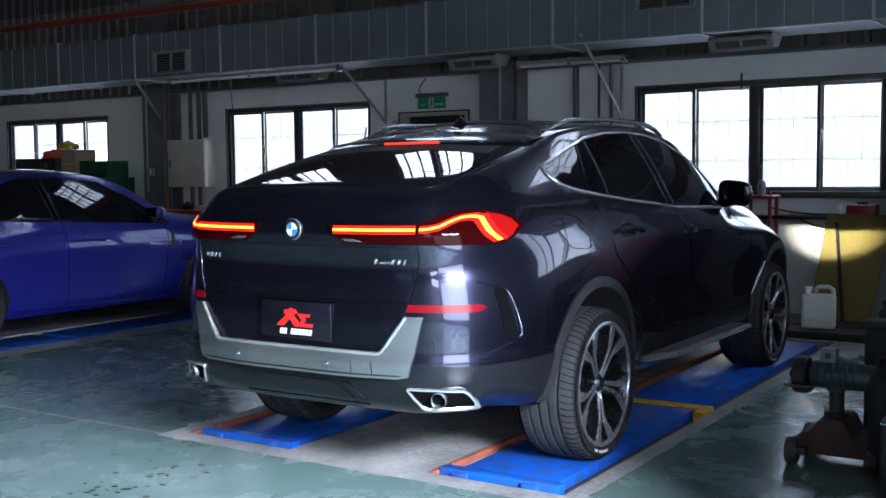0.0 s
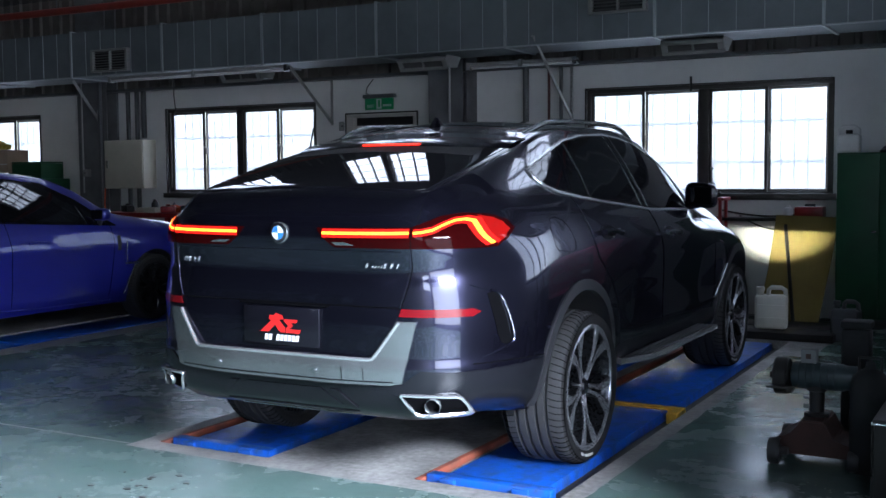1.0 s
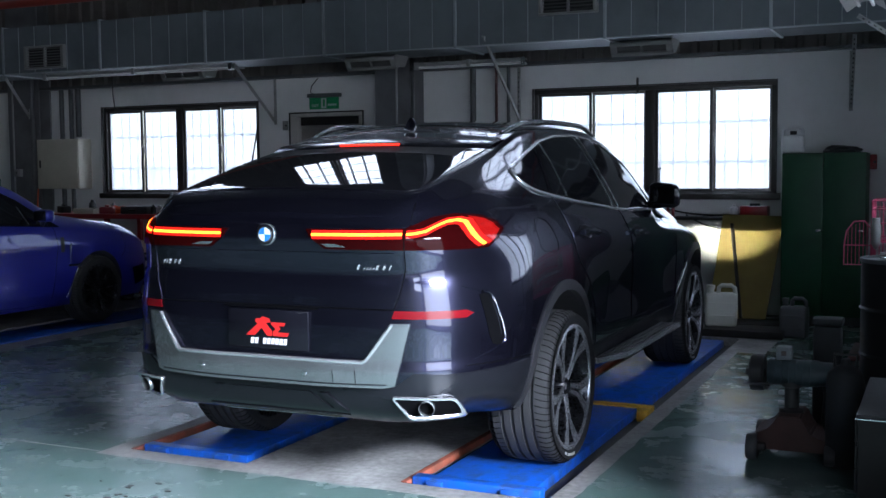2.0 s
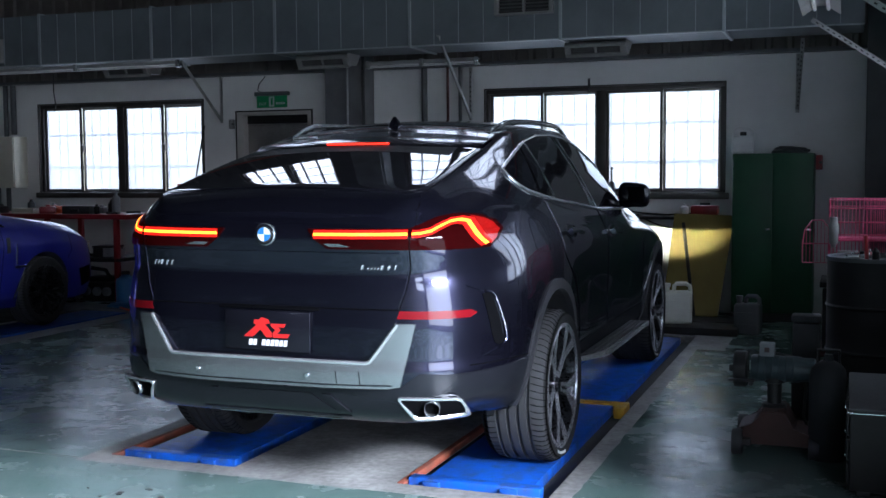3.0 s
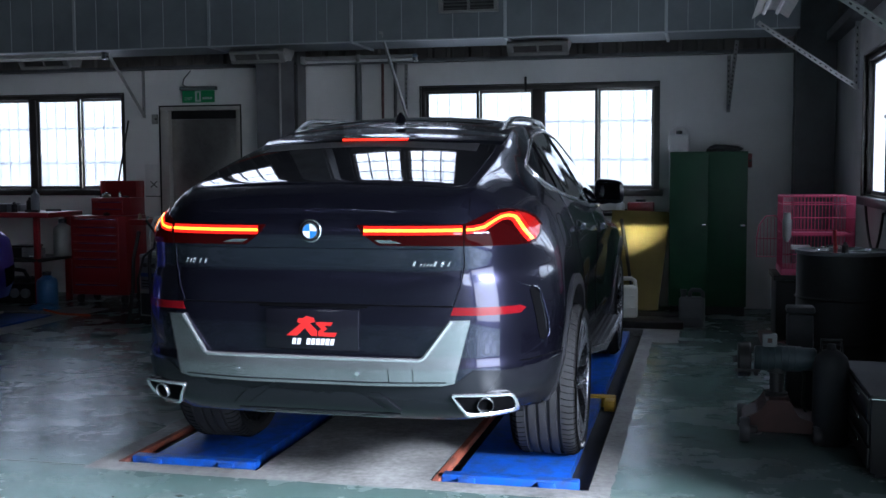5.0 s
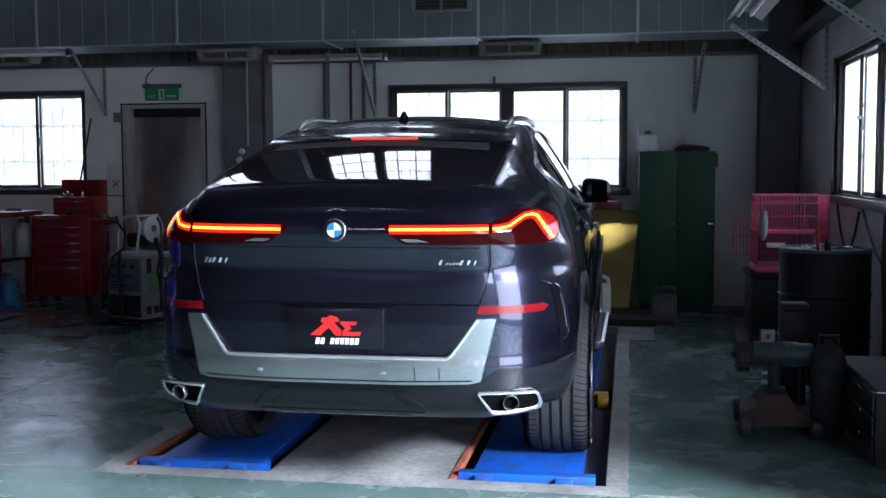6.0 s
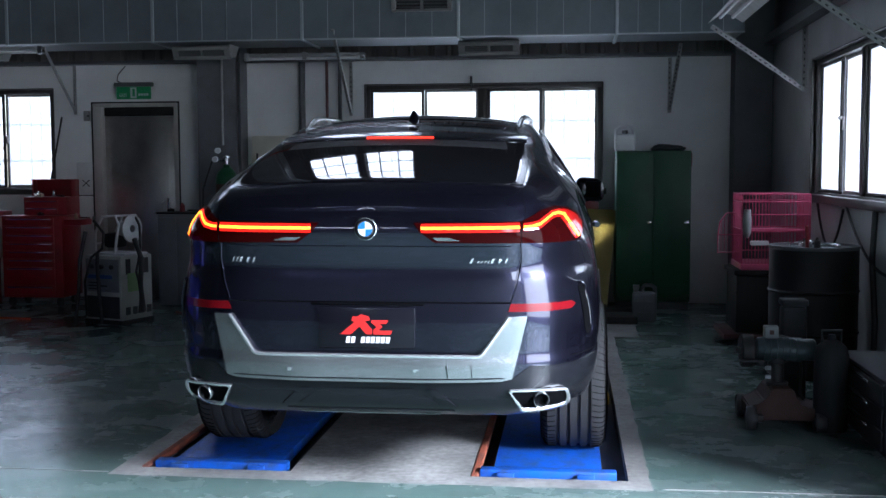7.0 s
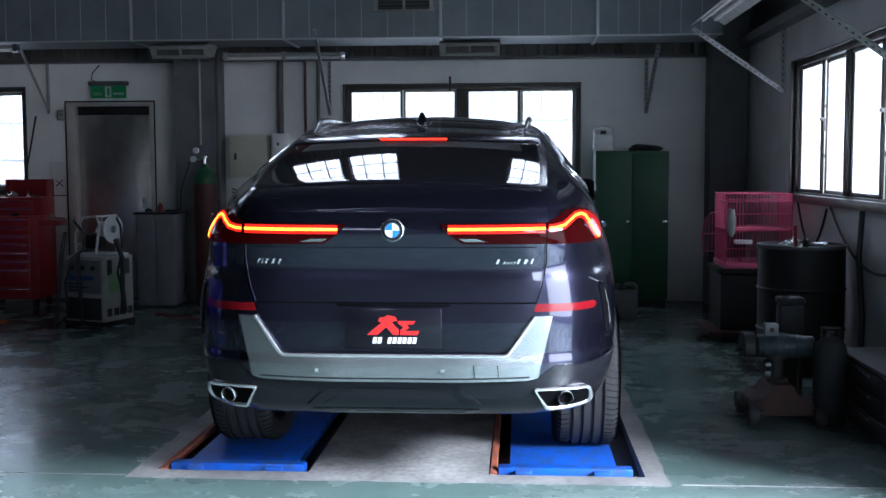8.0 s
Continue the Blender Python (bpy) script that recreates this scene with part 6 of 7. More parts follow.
for x, r, z0, m, l in ((-2.01, 0.035, 0.4, STEEL, "thick dark conduit on the wall"), (-1.74, 0.016, 0.4, BROWN, "thin brown conduit on the wall"), (-1.60, 0.02, 0.4, STEEL, "dark conduit on the wall"), (-7.58, 0.035, 1.93, STEEL, "dark conduit above the cabinet"),
                       (-7.86, 0.03, 0.2, STEEL, "dark conduit below the cabinet"), (-7.70, 0.03, 0.2, STEEL, "dark conduit below the cabinet"), (-8.16, 0.03, 0.2, STEEL, "conduit on the column"), (-8.50, 0.012, 1.2, TUBE_GREY, "thin conduit on the column")):
    y = WY1 - 0.045 if x > -8 else WY1 - 0.26
    wire("conduit", [(x, y, 2.545 if x > -8 else 3.3), (x, y, z0)], r, m, l, "conduit", "wall conduits")
wire("conduit", [(-2.80, WY1 - 0.325, 2.64), (-2.80, WY1 - 0.325, 1.66)], 0.013, TUBE_GREY, "thin conduit down the column", "conduit", "wall conduits")
wire("hanging_cord", [(-5.98, 9.66, 2.57), (-6.0, 9.68, 2.35), (-5.97, 9.67, 2.2), (-5.99, 9.67, 2.12)], 0.006, CABLE, "thin cord hanging from a lamp", "cord")
wire("sign_cord", [(-3.98, 10.84, 2.53), (-4.06, 10.83, 2.44), (-4.07, 10.82, 2.37), (-4.0, 10.81, 2.34)], 0.006, CABLE, "thin cord to the exit sign", "cord")
wire("wall_rod", [(-0.20, 10.82, 2.37), (-0.20, 10.82, 2.22)], 0.012, CABLE, "short black rod over the window", "rod")

# ---- along the far wall ----
dx0, dx1 = -4.37, -3.40
solid("door_1", [(dx0 + 0.10, dx1 - 0.05, WY1 + 0.07, WY1 + 0.11, 0.01, 1.99)], STAINLESS, "closed brushed steel door, scuffed", "door", bevel=0.004)
door = bpy.data.objects["door_1"]
boxes("door_panel", [(dx0 + 0.22, dx1 - 0.14, WY1 + 0.064, WY1 + 0.07, 0.15, 1.80)], STAINLESS, door, 0.003)
boxes("transom_panel", [(dx0 + 0.10, dx1 - 0.05, WY1 + 0.06, WY1 + 0.10, 1.995, 2.09)], IRON, door, 0.004, "dark top panel")
boxes("door_handle", [(dx1 - 0.16, dx1 - 0.13, WY1 + 0.02, WY1 + 0.062, 0.98, 1.10)], CHROME, door, 0.006)
solid("door_trim", [(dx0, dx0 + 0.10, WY1 - 0.015, WY1 + 0.12, 0, 2.09), (dx1 - 0.05, dx1, WY1 - 0.015, WY1 + 0.12, 0, 2.09), (dx0, dx1, WY1 - 0.018, WY1 + 0.12, 2.09, 2.13)], FRAME, "grey steel door frame", "trim", bevel=0.004)
solid("door_seal", [(dx0 - 0.014, dx0 - 0.001, WY1 - 0.02, WY1 + 0.10, 0, 2.13), (dx1 + 0.001, dx1 + 0.012, WY1 - 0.02, WY1 + 0.10, 0, 2.13), (dx0 - 0.014, dx1 + 0.012, WY1 - 0.02, WY1 + 0.10, 2.131, 2.146)], IRON, "dark edge round the door frame", "trim")
solid("wall_behind_door", [(dx0 - 0.1, dx1 + 0.1, WY1 + 0.2, WY1 + 0.25, 0, 2.2)], WALL, "plain wall closing the doorway", "wall")

sg = thing("exit_sign", (-3.875, 10.80, 2.17), "green exit sign in a dark holder above the door", "sign")
boxes("sign_holder", [(-0.215, 0.215, -0.03, 0.04, 0.135, 0.18)], STEEL, sg, 0.008, "dark grey holder")
pn = boxes("sign_panel", [(-0.195, 0.195, -0.008, 0.008, 0.0, 0.134)], GREEN_SIGN, sg, 0.004, "green translucent panel")
boxes("pictogram", [(-0.035, 0.035, -0.010, -0.0085, 0.01, 0.125)], LETTER, pn, 0)
boxes("pictogram_bar", [(-0.010, 0.016, -0.012, -0.0105, 0.03, 0.11)], GREEN_SIGN, pn, 0)
for k in range(4):
    boxes("sign_bar", [(0.055 + 0.03 * k, 0.078 + 0.03 * k, -0.010, -0.0085, 0.035, 0.06)], LETTER, pn, 0)
tx = bpy.data.curves.new("lettering", "FONT")
tx.body, tx.size, tx.align_x, tx.extrude = "EXIT", 0.046, "CENTER", 0.0008
tmp = new("lettering_work", tx)
bpy.context.view_layer.update()
tm = bpy.data.meshes.new_from_object(tmp.evaluated_get(bpy.context.evaluated_depsgraph_get()))
bpy.data.objects.remove(tmp)
tm.materials.clear()
tm.materials.append(LETTER)
tm.transform(Matrix.Translation((-0.115, -0.0095, 0.028)) @ Matrix.Rotation(radians(90), 4, "X"))
lt = new("lettering", tm)
lt.parent = pn


def wall_box(name, x0, x1, y0, z0, z1, label, category, m=BEIGE):
    b = thing(name, ((x0 + x1) / 2, WY1, z0), label, category)
    w, d, h = (x1 - x0) / 2, WY1 - y0, z1 - z0
    boxes("body", [(-w, w, -d, -0.003, 0, h)], m, b, 0.006)
    dr = boxes("door", [(-w + 0.012, w - 0.012, -d - 0.012, -d - 0.001, 0.012, h - 0.012)], m, b, 0.004)
    boxes("latch", [(-w + 0.05, -w + 0.075, -d - 0.022, -d - 0.012, h * 0.42, h * 0.58)], DARK, dr, 0.004)
    return b


wall_box("electrical_cabinet", -8.12, -7.42, 10.62, 1.26, 1.90, "cream metal electrical cabinet on the wall", "cabinet")
wall_box("electrical_cabinet", -2.53, -2.13, 10.68, 1.32, 1.76, "beige metal electrical cabinet beside the column", "cabinet")
wall_box("switch_box", -2.09, -1.93, 10.76, 1.56, 1.78, "small white switch box", "switch box", WHITE_PL)
wall_box("switch_box", -4.47, -4.40, 10.83, 1.94, 2.05, "small pale switch on the wall", "switch", VENT)
wall_box("switch_box", -8.50, -8.40, 10.58, 1.42, 1.52, "small pale socket box on the column", "switch", VENT)
wall_box("switch_box", 2.0, 2.08, 10.8, 1.42, 1.56, "small red box on the wall", "switch", RED)
nb = thing("notice_board", (-4.47, WY1 - 0.002, 1.13), "white notice board with a dark cross mark", "board")
boxes("board", [(-0.10, 0.09, -0.014, 0, 0, 0.36)], WHITE_PL, nb, 0.003)
boxes("board_edge", [(0.09, 0.10, -0.018, 0, 0, 0.36), (-0.10, 0.10, -0.018, 0, -0.01, 0.0)], DARK, nb, 0.001)
for s in (-1, 1):
    bm = bmesh.new()
    tube(bm, [(-0.035, -0.016, 0.13 - 0.035 * s), (0.045, -0.016, 0.13 + 0.035 * s)], 0.006, 6)
    part("cross_stroke", bm, DARK, nb)
for k in range(3):
    z = 1.20 - 0.035 * k
    wire("wall_cable", sag((-2.55, 10.82, z), (-2.20, 10.82, z - 0.01), 0.04), 0.008, CABLE, "black cable looped below the cabinet", "cable", "wall cables")
wire("wall_cable", sag((0.1, 10.83, 1.04), (1.0, 10.80, 1.02), 0.05), 0.008, CABLE, "black cable drooping along the wall", "cable", "wall cables")
wire("wall_cable", sag((0.3, 10.83, 0.98), (1.1, 10.62, 0.96), 0.12), 0.007, CABLE, "black cable drooping along the wall", "cable", "wall cables")
wire("wall_cable", sag((2.82, 8.45, 1.13), (2.82, 7.6, 1.10), 0.32), 0.010, CABLE, "black cable drooping below the side window", "cable", "wall cables")
wire("wall_cable", sag((2.82, 7.5, 1.12), (2.82, 6.2, 0.75), 0.15), 0.010, CABLE, "black cable drooping below the side window", "cable", "wall cables")
wire("wall_cable", [(2.82, 6.75, 1.12), (2.82, 6.80, 0.8), (2.82, 6.7, 0.4), (2.82, 6.72, 0.02)], 0.02, CABLE, "black hose down the side wall", "hose", "wall cables")
wire("pry_bar", [(-4.46, 10.30, 1.96), (-4.62, 10.30, 1.20)], 0.010, IRON, "long dark bar leaning by the window", "bar")

cy = thing("gas_cylinder", (-2.71, 10.36, 0), "tall brown gas cylinder with a green shoulder", "gas cylinder")
bm = bmesh.new()
lathe(bm, [(0.001, 0), (0.105, 0), (0.115, 0.015), (0.115, 1.26)], "z", 32)
part("cylinder", bm, BROWN, cy, "brown steel body")
bm = bmesh.new()
lathe(bm, [(0.1155, 1.255), (0.115, 1.30), (0.10, 1.36), (0.07, 1.405), (0.04, 1.425), (0.03, 1.46), (0.001, 1.465)], "z", 32)
part("shoulder", bm, BOTTLE_GREEN, cy, "bright green shoulder")
bm = bmesh.new()
lathe(bm, [(0.018, 1.46), (0.018, 1.52), (0.035, 1.525), (0.035, 1.545), (0.001, 1.55)], "z", 16)
tube(bm, [(0, 0, 1.49), (-0.07, -0.03, 1.50), (-0.09, -0.05, 1.55)], 0.014, 8)
vl = part("valve", bm, CHROME, cy, "brass and steel valve")
for x, z in ((-0.07, 1.60), (-0.10, 1.51)):
    bm = bmesh.new()
    lathe(bm, [(0.001, -0.022), (0.026, -0.022), (0.030, -0.018), (0.030, 0.01), (0.001, 0.012)], "y", 24, (x, -0.06, z))
    part("pressure_gauge", bm, WHITE_PL, vl, "white gauge face")
wire("wall_cable", [(-8.10, 10.60, 1.26), (-8.12, 10.60, 1.05), (-8.10, 10.62, 0.85)], 0.009, ORANGE, "orange cable below the electrical cabinet", "cable", "wall cables")
wire("gas_hose", [(-2.84, 10.30, 1.5), (-2.95, 10.32, 1.2), (-3.0, 10.40, 0.7), (-2.95, 10.42, 0.2), (-2.98, 10.3, 0.02)], 0.010, CABLE, "black hose from the gas cylinder", "hose")

# red tool chest with an open top box
ch = thing("tool_chest", (-4.635, 9.90, 0), "red roller tool chest with chrome drawer pulls, lid open", "tool chest")
boxes("cabinet_body", [(-0.325, 0.325, 0.02, 0.46, 0.10, 0.94)], RED, ch, 0.008)
zz = 0.925
for k, h in enumerate((0.085, 0.085, 0.085, 0.085, 0.085, 0.085, 0.19, 0.10)):
    dr = boxes("drawer", [(-0.30, 0.24, 0.004, 0.022, zz - h + 0.006, zz - 0.004)], RED, ch, 0.004)
    boxes("drawer_pull", [(-0.27, 0.22, -0.008, 0.004, zz - 0.026, zz - 0.012)], CHROME, dr, 0.003, "chrome pull strip")
    zz -= h
for x in (-0.26, 0.26):
    for y in (0.08, 0.40):
        bm = bmesh.new()
        lathe(bm, [(0.001, -0.018), (0.048, -0.018), (0.052, -0.01), (0.052, 0.01), (0.048, 0.018), (0.001, 0.018)], "x", 20, (x, y, 0.052))
        part("castor", bm, DARK, ch)
bx = boxes("top_box", [(-0.12, 0.345, 0.10, 0.40, 0.945, 1.13)], RED, ch, 0.006)
for k in range(2):
    dr = boxes("drawer", [(-0.10, 0.25, 0.088, 0.101, 0.96 + 0.075 * k, 1.025 + 0.075 * k)], RED, bx, 0.003)
    boxes("drawer_pull", [(-0.09, 0.24, 0.078, 0.089, 1.005 + 0.075 * k, 1.016 + 0.075 * k)], CHROME, bx, 0.002)
boxes("lid", [(-0.12, 0.345, 0.37, 0.40, 1.13, 1.31), (-0.12, -0.10, 0.28, 0.37, 1.13, 1.31), (0.325, 0.345, 0.22, 0.37, 1.13, 1.31)], RED, ch, 0.005, "open red lid")
boxes("side_tray", [(0.326, 0.50, 0.06, 0.34, 0.84, 0.90)], RED, ch, 0.006, "red side tray")
random.seed(4)


def clutter(name, label, category, spots, size, mats, group=""):
    """Small odds and ends: bevelled blocks, cans and bars lying on a support."""
    for i, (x, y, z) in enumerate(spots):
        t = thing(name, (x, y, z), label, category, group, rz=random.uniform(-40, 40))
        m = mats[i % len(mats)]
        s = size * random.uniform(0.7, 1.25)
        bm = bmesh.new()
        k = i % 3
        if k == 0:
            box(bm, -s, s, -s * 0.6, s * 0.6, 0, s * 0.9, s * 0.18)
            box(bm, -s * 0.3, s * 0.3, -s * 0.25, s * 0.25, s * 0.88, s * 1.15, s * 0.1)
        elif k == 1:
            lathe(bm, [(0.001, 0), (s * 0.5, 0), (s * 0.52, s * 0.1), (s * 0.5, s * 1.3), (s * 0.3, s * 1.5), (s * 0.2, s * 1.8), (0.001, s * 1.8)], "z", 16)
        else:
            tube(bm, [(-s * 1.3, 0, s * 0.25), (s * 0.5, 0, s * 0.25), (s * 1.2, s * 0.2, s * 0.25)], s * 0.22, 8)
            box(bm, s * 0.9, s * 1.5, -s * 0.25, s * 0.5, 0, s * 0.45, s * 0.08)
        part("piece", bm, m, t)


clutter("small_tool", "small metal workshop tool lying loose", "tool", [(-4.62, 10.10, 1.131), (-4.50, 10.15, 1.131), (-4.40, 10.08, 1.131), (-4.68, 10.18, 1.131), (-4.22, 10.06, 0.901), (-4.20, 10.2, 0.901), (-4.56, 9.97, 0.941)], 0.045, [CARD, CHROME, IRON, CHROME], "tools on the chest")

# red workbench
wb = thing("workbench", (-6.0, 9.60, 0), "red steel workbench with a lower shelf, cluttered", "workbench")
boxes("worktop", [(-1.3, 0.98, 0, 0.66, 0.93, 0.985)], RED, wb, 0.006)
for x in (-1.25, -0.15, 0.78):
    for y in (0.03, 0.60):
        boxes("leg", [(x, x + 0.055, y, y + 0.055, 0, 0.93)], RED, wb, 0.005)
boxes("shelf", [(-1.25, 0.85, 0.03, 0.64, 0.46, 0.50)], IRON, wb, 0.004, "dark lower shelf")
clutter("bench_item", "small workshop item on the bench", "tool", [(-6.9, 9.8, 0.986), (-6.55, 9.9, 0.986), (-5.85, 9.8, 0.986), (-5.6, 9.95, 0.986), (-5.35, 9.8, 0.986), (-5.15, 9.9, 0.986), (-5.72, 9.72, 0.986), (-5.48, 9.70, 0.986), (-5.25, 9.66, 0.986), (-6.15, 9.70, 0.986), (-6.28, 9.95, 0.986), (-6.7, 9.75, 0.501), (-6.3, 9.8, 0.501), (-6.0, 9.8, 0.501), (-5.75, 9.85, 0.501), (-5.5, 9.8, 0.501)], 0.075, [IRON, DARK, RED, GREY, IRON, DARK, MILKY], "items on the bench")


def cloth(name, at, size, m, label, category="cloth"):
    """A crumpled heap."""
    t = thing(name, at, label, category)
    bm = bmesh.new()
    bmesh.ops.create_icosphere(bm, subdivisions=4, radius=1)
    for v in bm.verts:
        c = v.co
        k = 1 + 0.35 * noise.noise(c * 2.1 + Vector(at)) + 0.14 * noise.noise(c * 6)
        c *= k
        c.x, c.y, c.z = c.x * size[0], c.y * size[1], max(c.z, -0.2) * size[2] + 0.2 * size[2]
    part("folds", bm, m, t, "", 60)
    return t


en = thing("engine_block", (-5.55, 9.90, 0.0), "black oily engine part standing under the bench", "engine part")
boxes("block", [(-0.20, 0.20, -0.16, 0.16, 0, 0.22)], IRON, en, 0.03)
boxes("cover", [(-0.15, 0.17, -0.13, 0.12, 0.222, 0.28)], IRON, en, 0.02)
for x in (-0.12, 0.02, 0.15):
    bm = bmesh.new()
    lathe(bm, [(0.001, -0.20), (0.045, -0.20), (0.05, -0.19), (0.05, -0.155)], "y", 20, (x, 0, 0.12))
    part("port", bm, GREY, en)
bm = bmesh.new()
tube(bm, [(-0.18, -0.05, 0.20), (-0.20, -0.12, 0.32), (-0.05, -0.16, 0.38), (0.12, -0.14, 0.36), (0.16, -0.10, 0.25)], 0.022, 10)
part("pipe", bm, IRON, en)
for at, sz, m, l in (((-6.55, 9.88, 0.501), (0.17, 0.13, 0.17), CARD, "brown carton on the bench shelf"), ((-5.95, 9.86, 0.501), (0.13, 0.13, 0.14), CARD, "worn brown box on the bench shelf"), ((-6.25, 9.85, 0.0), (0.20, 0.16, 0.26), SOOT, "dark plastic bin under the bench"), ((-6.75, 9.85, 0.0), (0.22, 0.18, 0.30), IRON, "black metal box under the bench"), ((-5.42, 9.80, 0.501), (0.12, 0.12, 0.11), IRON, "black metal case on the bench shelf")):
    b = thing("storage_box", at, l, "box", rz=6 if at[2] else -4)
    boxes("box_body", [(-sz[0], sz[0], -sz[1], sz[1], 0, sz[2])], m, b, 0.008)
    boxes("box_lid", [(-sz[0] - 0.006, sz[0] + 0.006, -sz[1] - 0.006, sz[1] + 0.006, sz[2] + 0.001, sz[2] + 0.022)], m, b, 0.005)
hc = thing("hose_coil", (-5.28, 9.72, 0.501), "coiled grey air hose on the bench shelf", "hose")
bm = bmesh.new()
tube(bm, [((0.10 + 0.006 * (i % 3)) * math.cos(i * 0.35), (0.10 + 0.006 * (i % 3)) * math.sin(i * 0.35), 0.011 + 0.0011 * i) for i in range(90)], 0.010, 7)
part("coil", bm, GREY, hc)
tray = thing("parts_tray", (-6.45, 9.74, 0.985), "shallow beige tray on the bench", "tray")
boxes("tray", [(-0.15, 0.15, -0.11, 0.11, 0, 0.012), (-0.15, 0.15, -0.11, -0.10, 0.013, 0.06), (-0.15, 0.15, 0.10, 0.11, 0.013, 0.06), (-0.15, -0.14, -0.10, 0.10, 0.013, 0.06), (0.14, 0.15, -0.10, 0.10, 0.013, 0.06)], BEIGE, tray, 0.003)
cloth("rag_heap", (-6.15, 9.85, 0.985), (0.16, 0.11, 0.07), ORANGE, "crumpled orange cloth on the bench")
pl = thing("power_tool_case", (-5.72, 9.72, 0.985), "black plastic tool case lying on the bench", "tool case")
boxes("case", [(-0.19, 0.19, -0.08, 0.08, 0, 0.09)], DARK, pl, 0.012)
boxes("case_handle", [(-0.05, 0.05, -0.105, -0.08, 0.03, 0.055)], IRON, pl, 0.006)


def bottle(name, at, r, h, m, label, category="bottle", cap=DARK):
    t = thing(name, at, label, category)
    bm = bmesh.new()
    lathe(bm, [(0.001, 0), (r * 0.95, 0), (r, r * 0.1), (r, h * 0.68), (r * 0.9, h * 0.78), (r * 0.38, h * 0.88), (r * 0.36, h * 0.93), (0.001, h * 0.93)], "z", 24)
    part("bottle", bm, m, t)
    bm = bmesh.new()
    lathe(bm, [(r * 0.42, h * 0.90), (r * 0.42, h), (0.001, h)], "z", 16)
    part("cap", bm, cap, t)
    return t


bottle("spray_can", (-5.26, 9.75, 0.985), 0.045, 0.24, GREY, "grey metal spray can standing on the bench", "can", GREY)
bottle("plastic_jug", (-5.12, 10.02, 0.501), 0.10, 0.40, VENT, "pale plastic jug on the bench shelf", "jug")
bottle("plastic_jug", (-5.12, 9.70, 0.0), 0.11, 0.36, BLUE_PL, "blue plastic jug standing on the floor", "jug")
cloth("rag_heap", (-4.98, 9.45, 0.0), (0.16, 0.12, 0.04), BLUE_PL, "crumpled blue sheet on the floor")

# cream machine with tube carrier and reel
mc = thing("welding_machine", (-3.385, 8.80, 0), "cream metal welding machine with vents and stickers", "machine", rz=-21)
boxes("housing", [(-0.22, 0.22, 0, 0.40, 0.03, 0.63)], CREAM, mc, 0.012)
boxes("base", [(-0.23, 0.23, -0.01, 0.41, 0.0, 0.045)], IRON, mc, 0.008, "dark base tray")
boxes("front_panel", [(-0.20, 0.20, -0.008, 0.001, 0.30, 0.60)], GREY, mc, 0.004, "grey control panel")
boxes("front_label", [(-0.19, 0.12, -0.011, -0.0085, 0.42, 0.455)], mat("blue_label", (0.03, 0.08, 0.25), 0.4, bump=0), mc, 0)
for k, (a, b) in enumerate(((-0.17, -0.02), (-0.17, 0.06), (-0.17, -0.06))):
    boxes("label_bar", [(a, b, -0.0105, -0.0085, 0.375 - 0.028 * k, 0.388 - 0.028 * k)], CABLE, mc, 0)
for x, z in ((-0.12, 0.53), (0.0, 0.53), (0.12, 0.53)):
    bm = bmesh.new()
    lathe(bm, [(0.001, -0.030), (0.018, -0.030), (0.021, -0.026), (0.022, -0.009)], "y", 18, (x, 0, z))
    part("dial", bm, DARK, mc, "black control dial")
boxes("front_base_panel", [(-0.20, 0.20, -0.006, 0.001, 0.06, 0.26)], DARK, mc, 0.004)
boxes("side_sticker", [(0.2205, 0.2225, 0.08, 0.24, 0.30, 0.47)], mat("pale_green_sticker", (0.28, 0.46, 0.2), 0.5, bump=0), mc, 0)
for k in range(4):
    boxes("vent_slot", [(0.2205, 0.222, 0.05 + 0.09 * k, 0.11 + 0.09 * k, 0.09, 0.16)], DARK, mc, 0)
for y in (0.06, 0.29):
    boxes("vent_slot", [(0.2205, 0.222, y, y + 0.06, 0.46, 0.60)], DARK, mc, 0)
cr = thing("tube_carrier", (-3.36, 8.83, 0.63), "pale tubular carrier with a white reel on the machine", "carrier", rz=-21)
for y in (0.04, 0.30):
    bm = bmesh.new()
    tube(bm, [(-0.17, y, 0.0), (-0.17, y, 0.20), (-0.08, y, 0.35), (0.08, y, 0.36), (0.12, y, 0.28), (0.06, y, 0.0)], 0.012, 8)
    part("hoop", bm, WHITE_PL, cr)
for x, z in ((-0.08, 0.35), (0.08, 0.36), (-0.17, 0.10)):
    bm = bmesh.new()
    tube(bm, [(x, 0.04, z), (x, 0.30, z)], 0.010, 8)
    part("cross_tube", bm, WHITE_PL, cr)
boxes("tray", [(-0.18, 0.20, 0.02, 0.32, 0.0, 0.02)], WHITE_PL, cr, 0.004)
boxes("motor", [(-0.12, 0.03, 0.08, 0.25, 0.06, 0.20)], IRON, cr, 0.03)
bm = bmesh.new()
lathe(bm, [(0.035, 0.13), (0.125, 0.13), (0.128, 0.137), (0.125, 0.144), (0.035, 0.144), (0.035, 0.13)], "x", 36, (0.02, 0.17, 0.24))
lathe(bm, [(0.035, 0.02), (0.07, 0.02), (0.07, 0.13)], "x", 28, (0.02, 0.17, 0.24))
part("reel", bm, WHITE_PL, cr, "white wire reel")
wire("machine_cable", [(-3.54, 8.80, 0.85), (-3.58, 8.76, 0.6), (-3.62, 8.80, 0.3), (-3.64, 8.76, 0.02)], 0.018, CABLE, "black cable hanging over the machine", "cable")
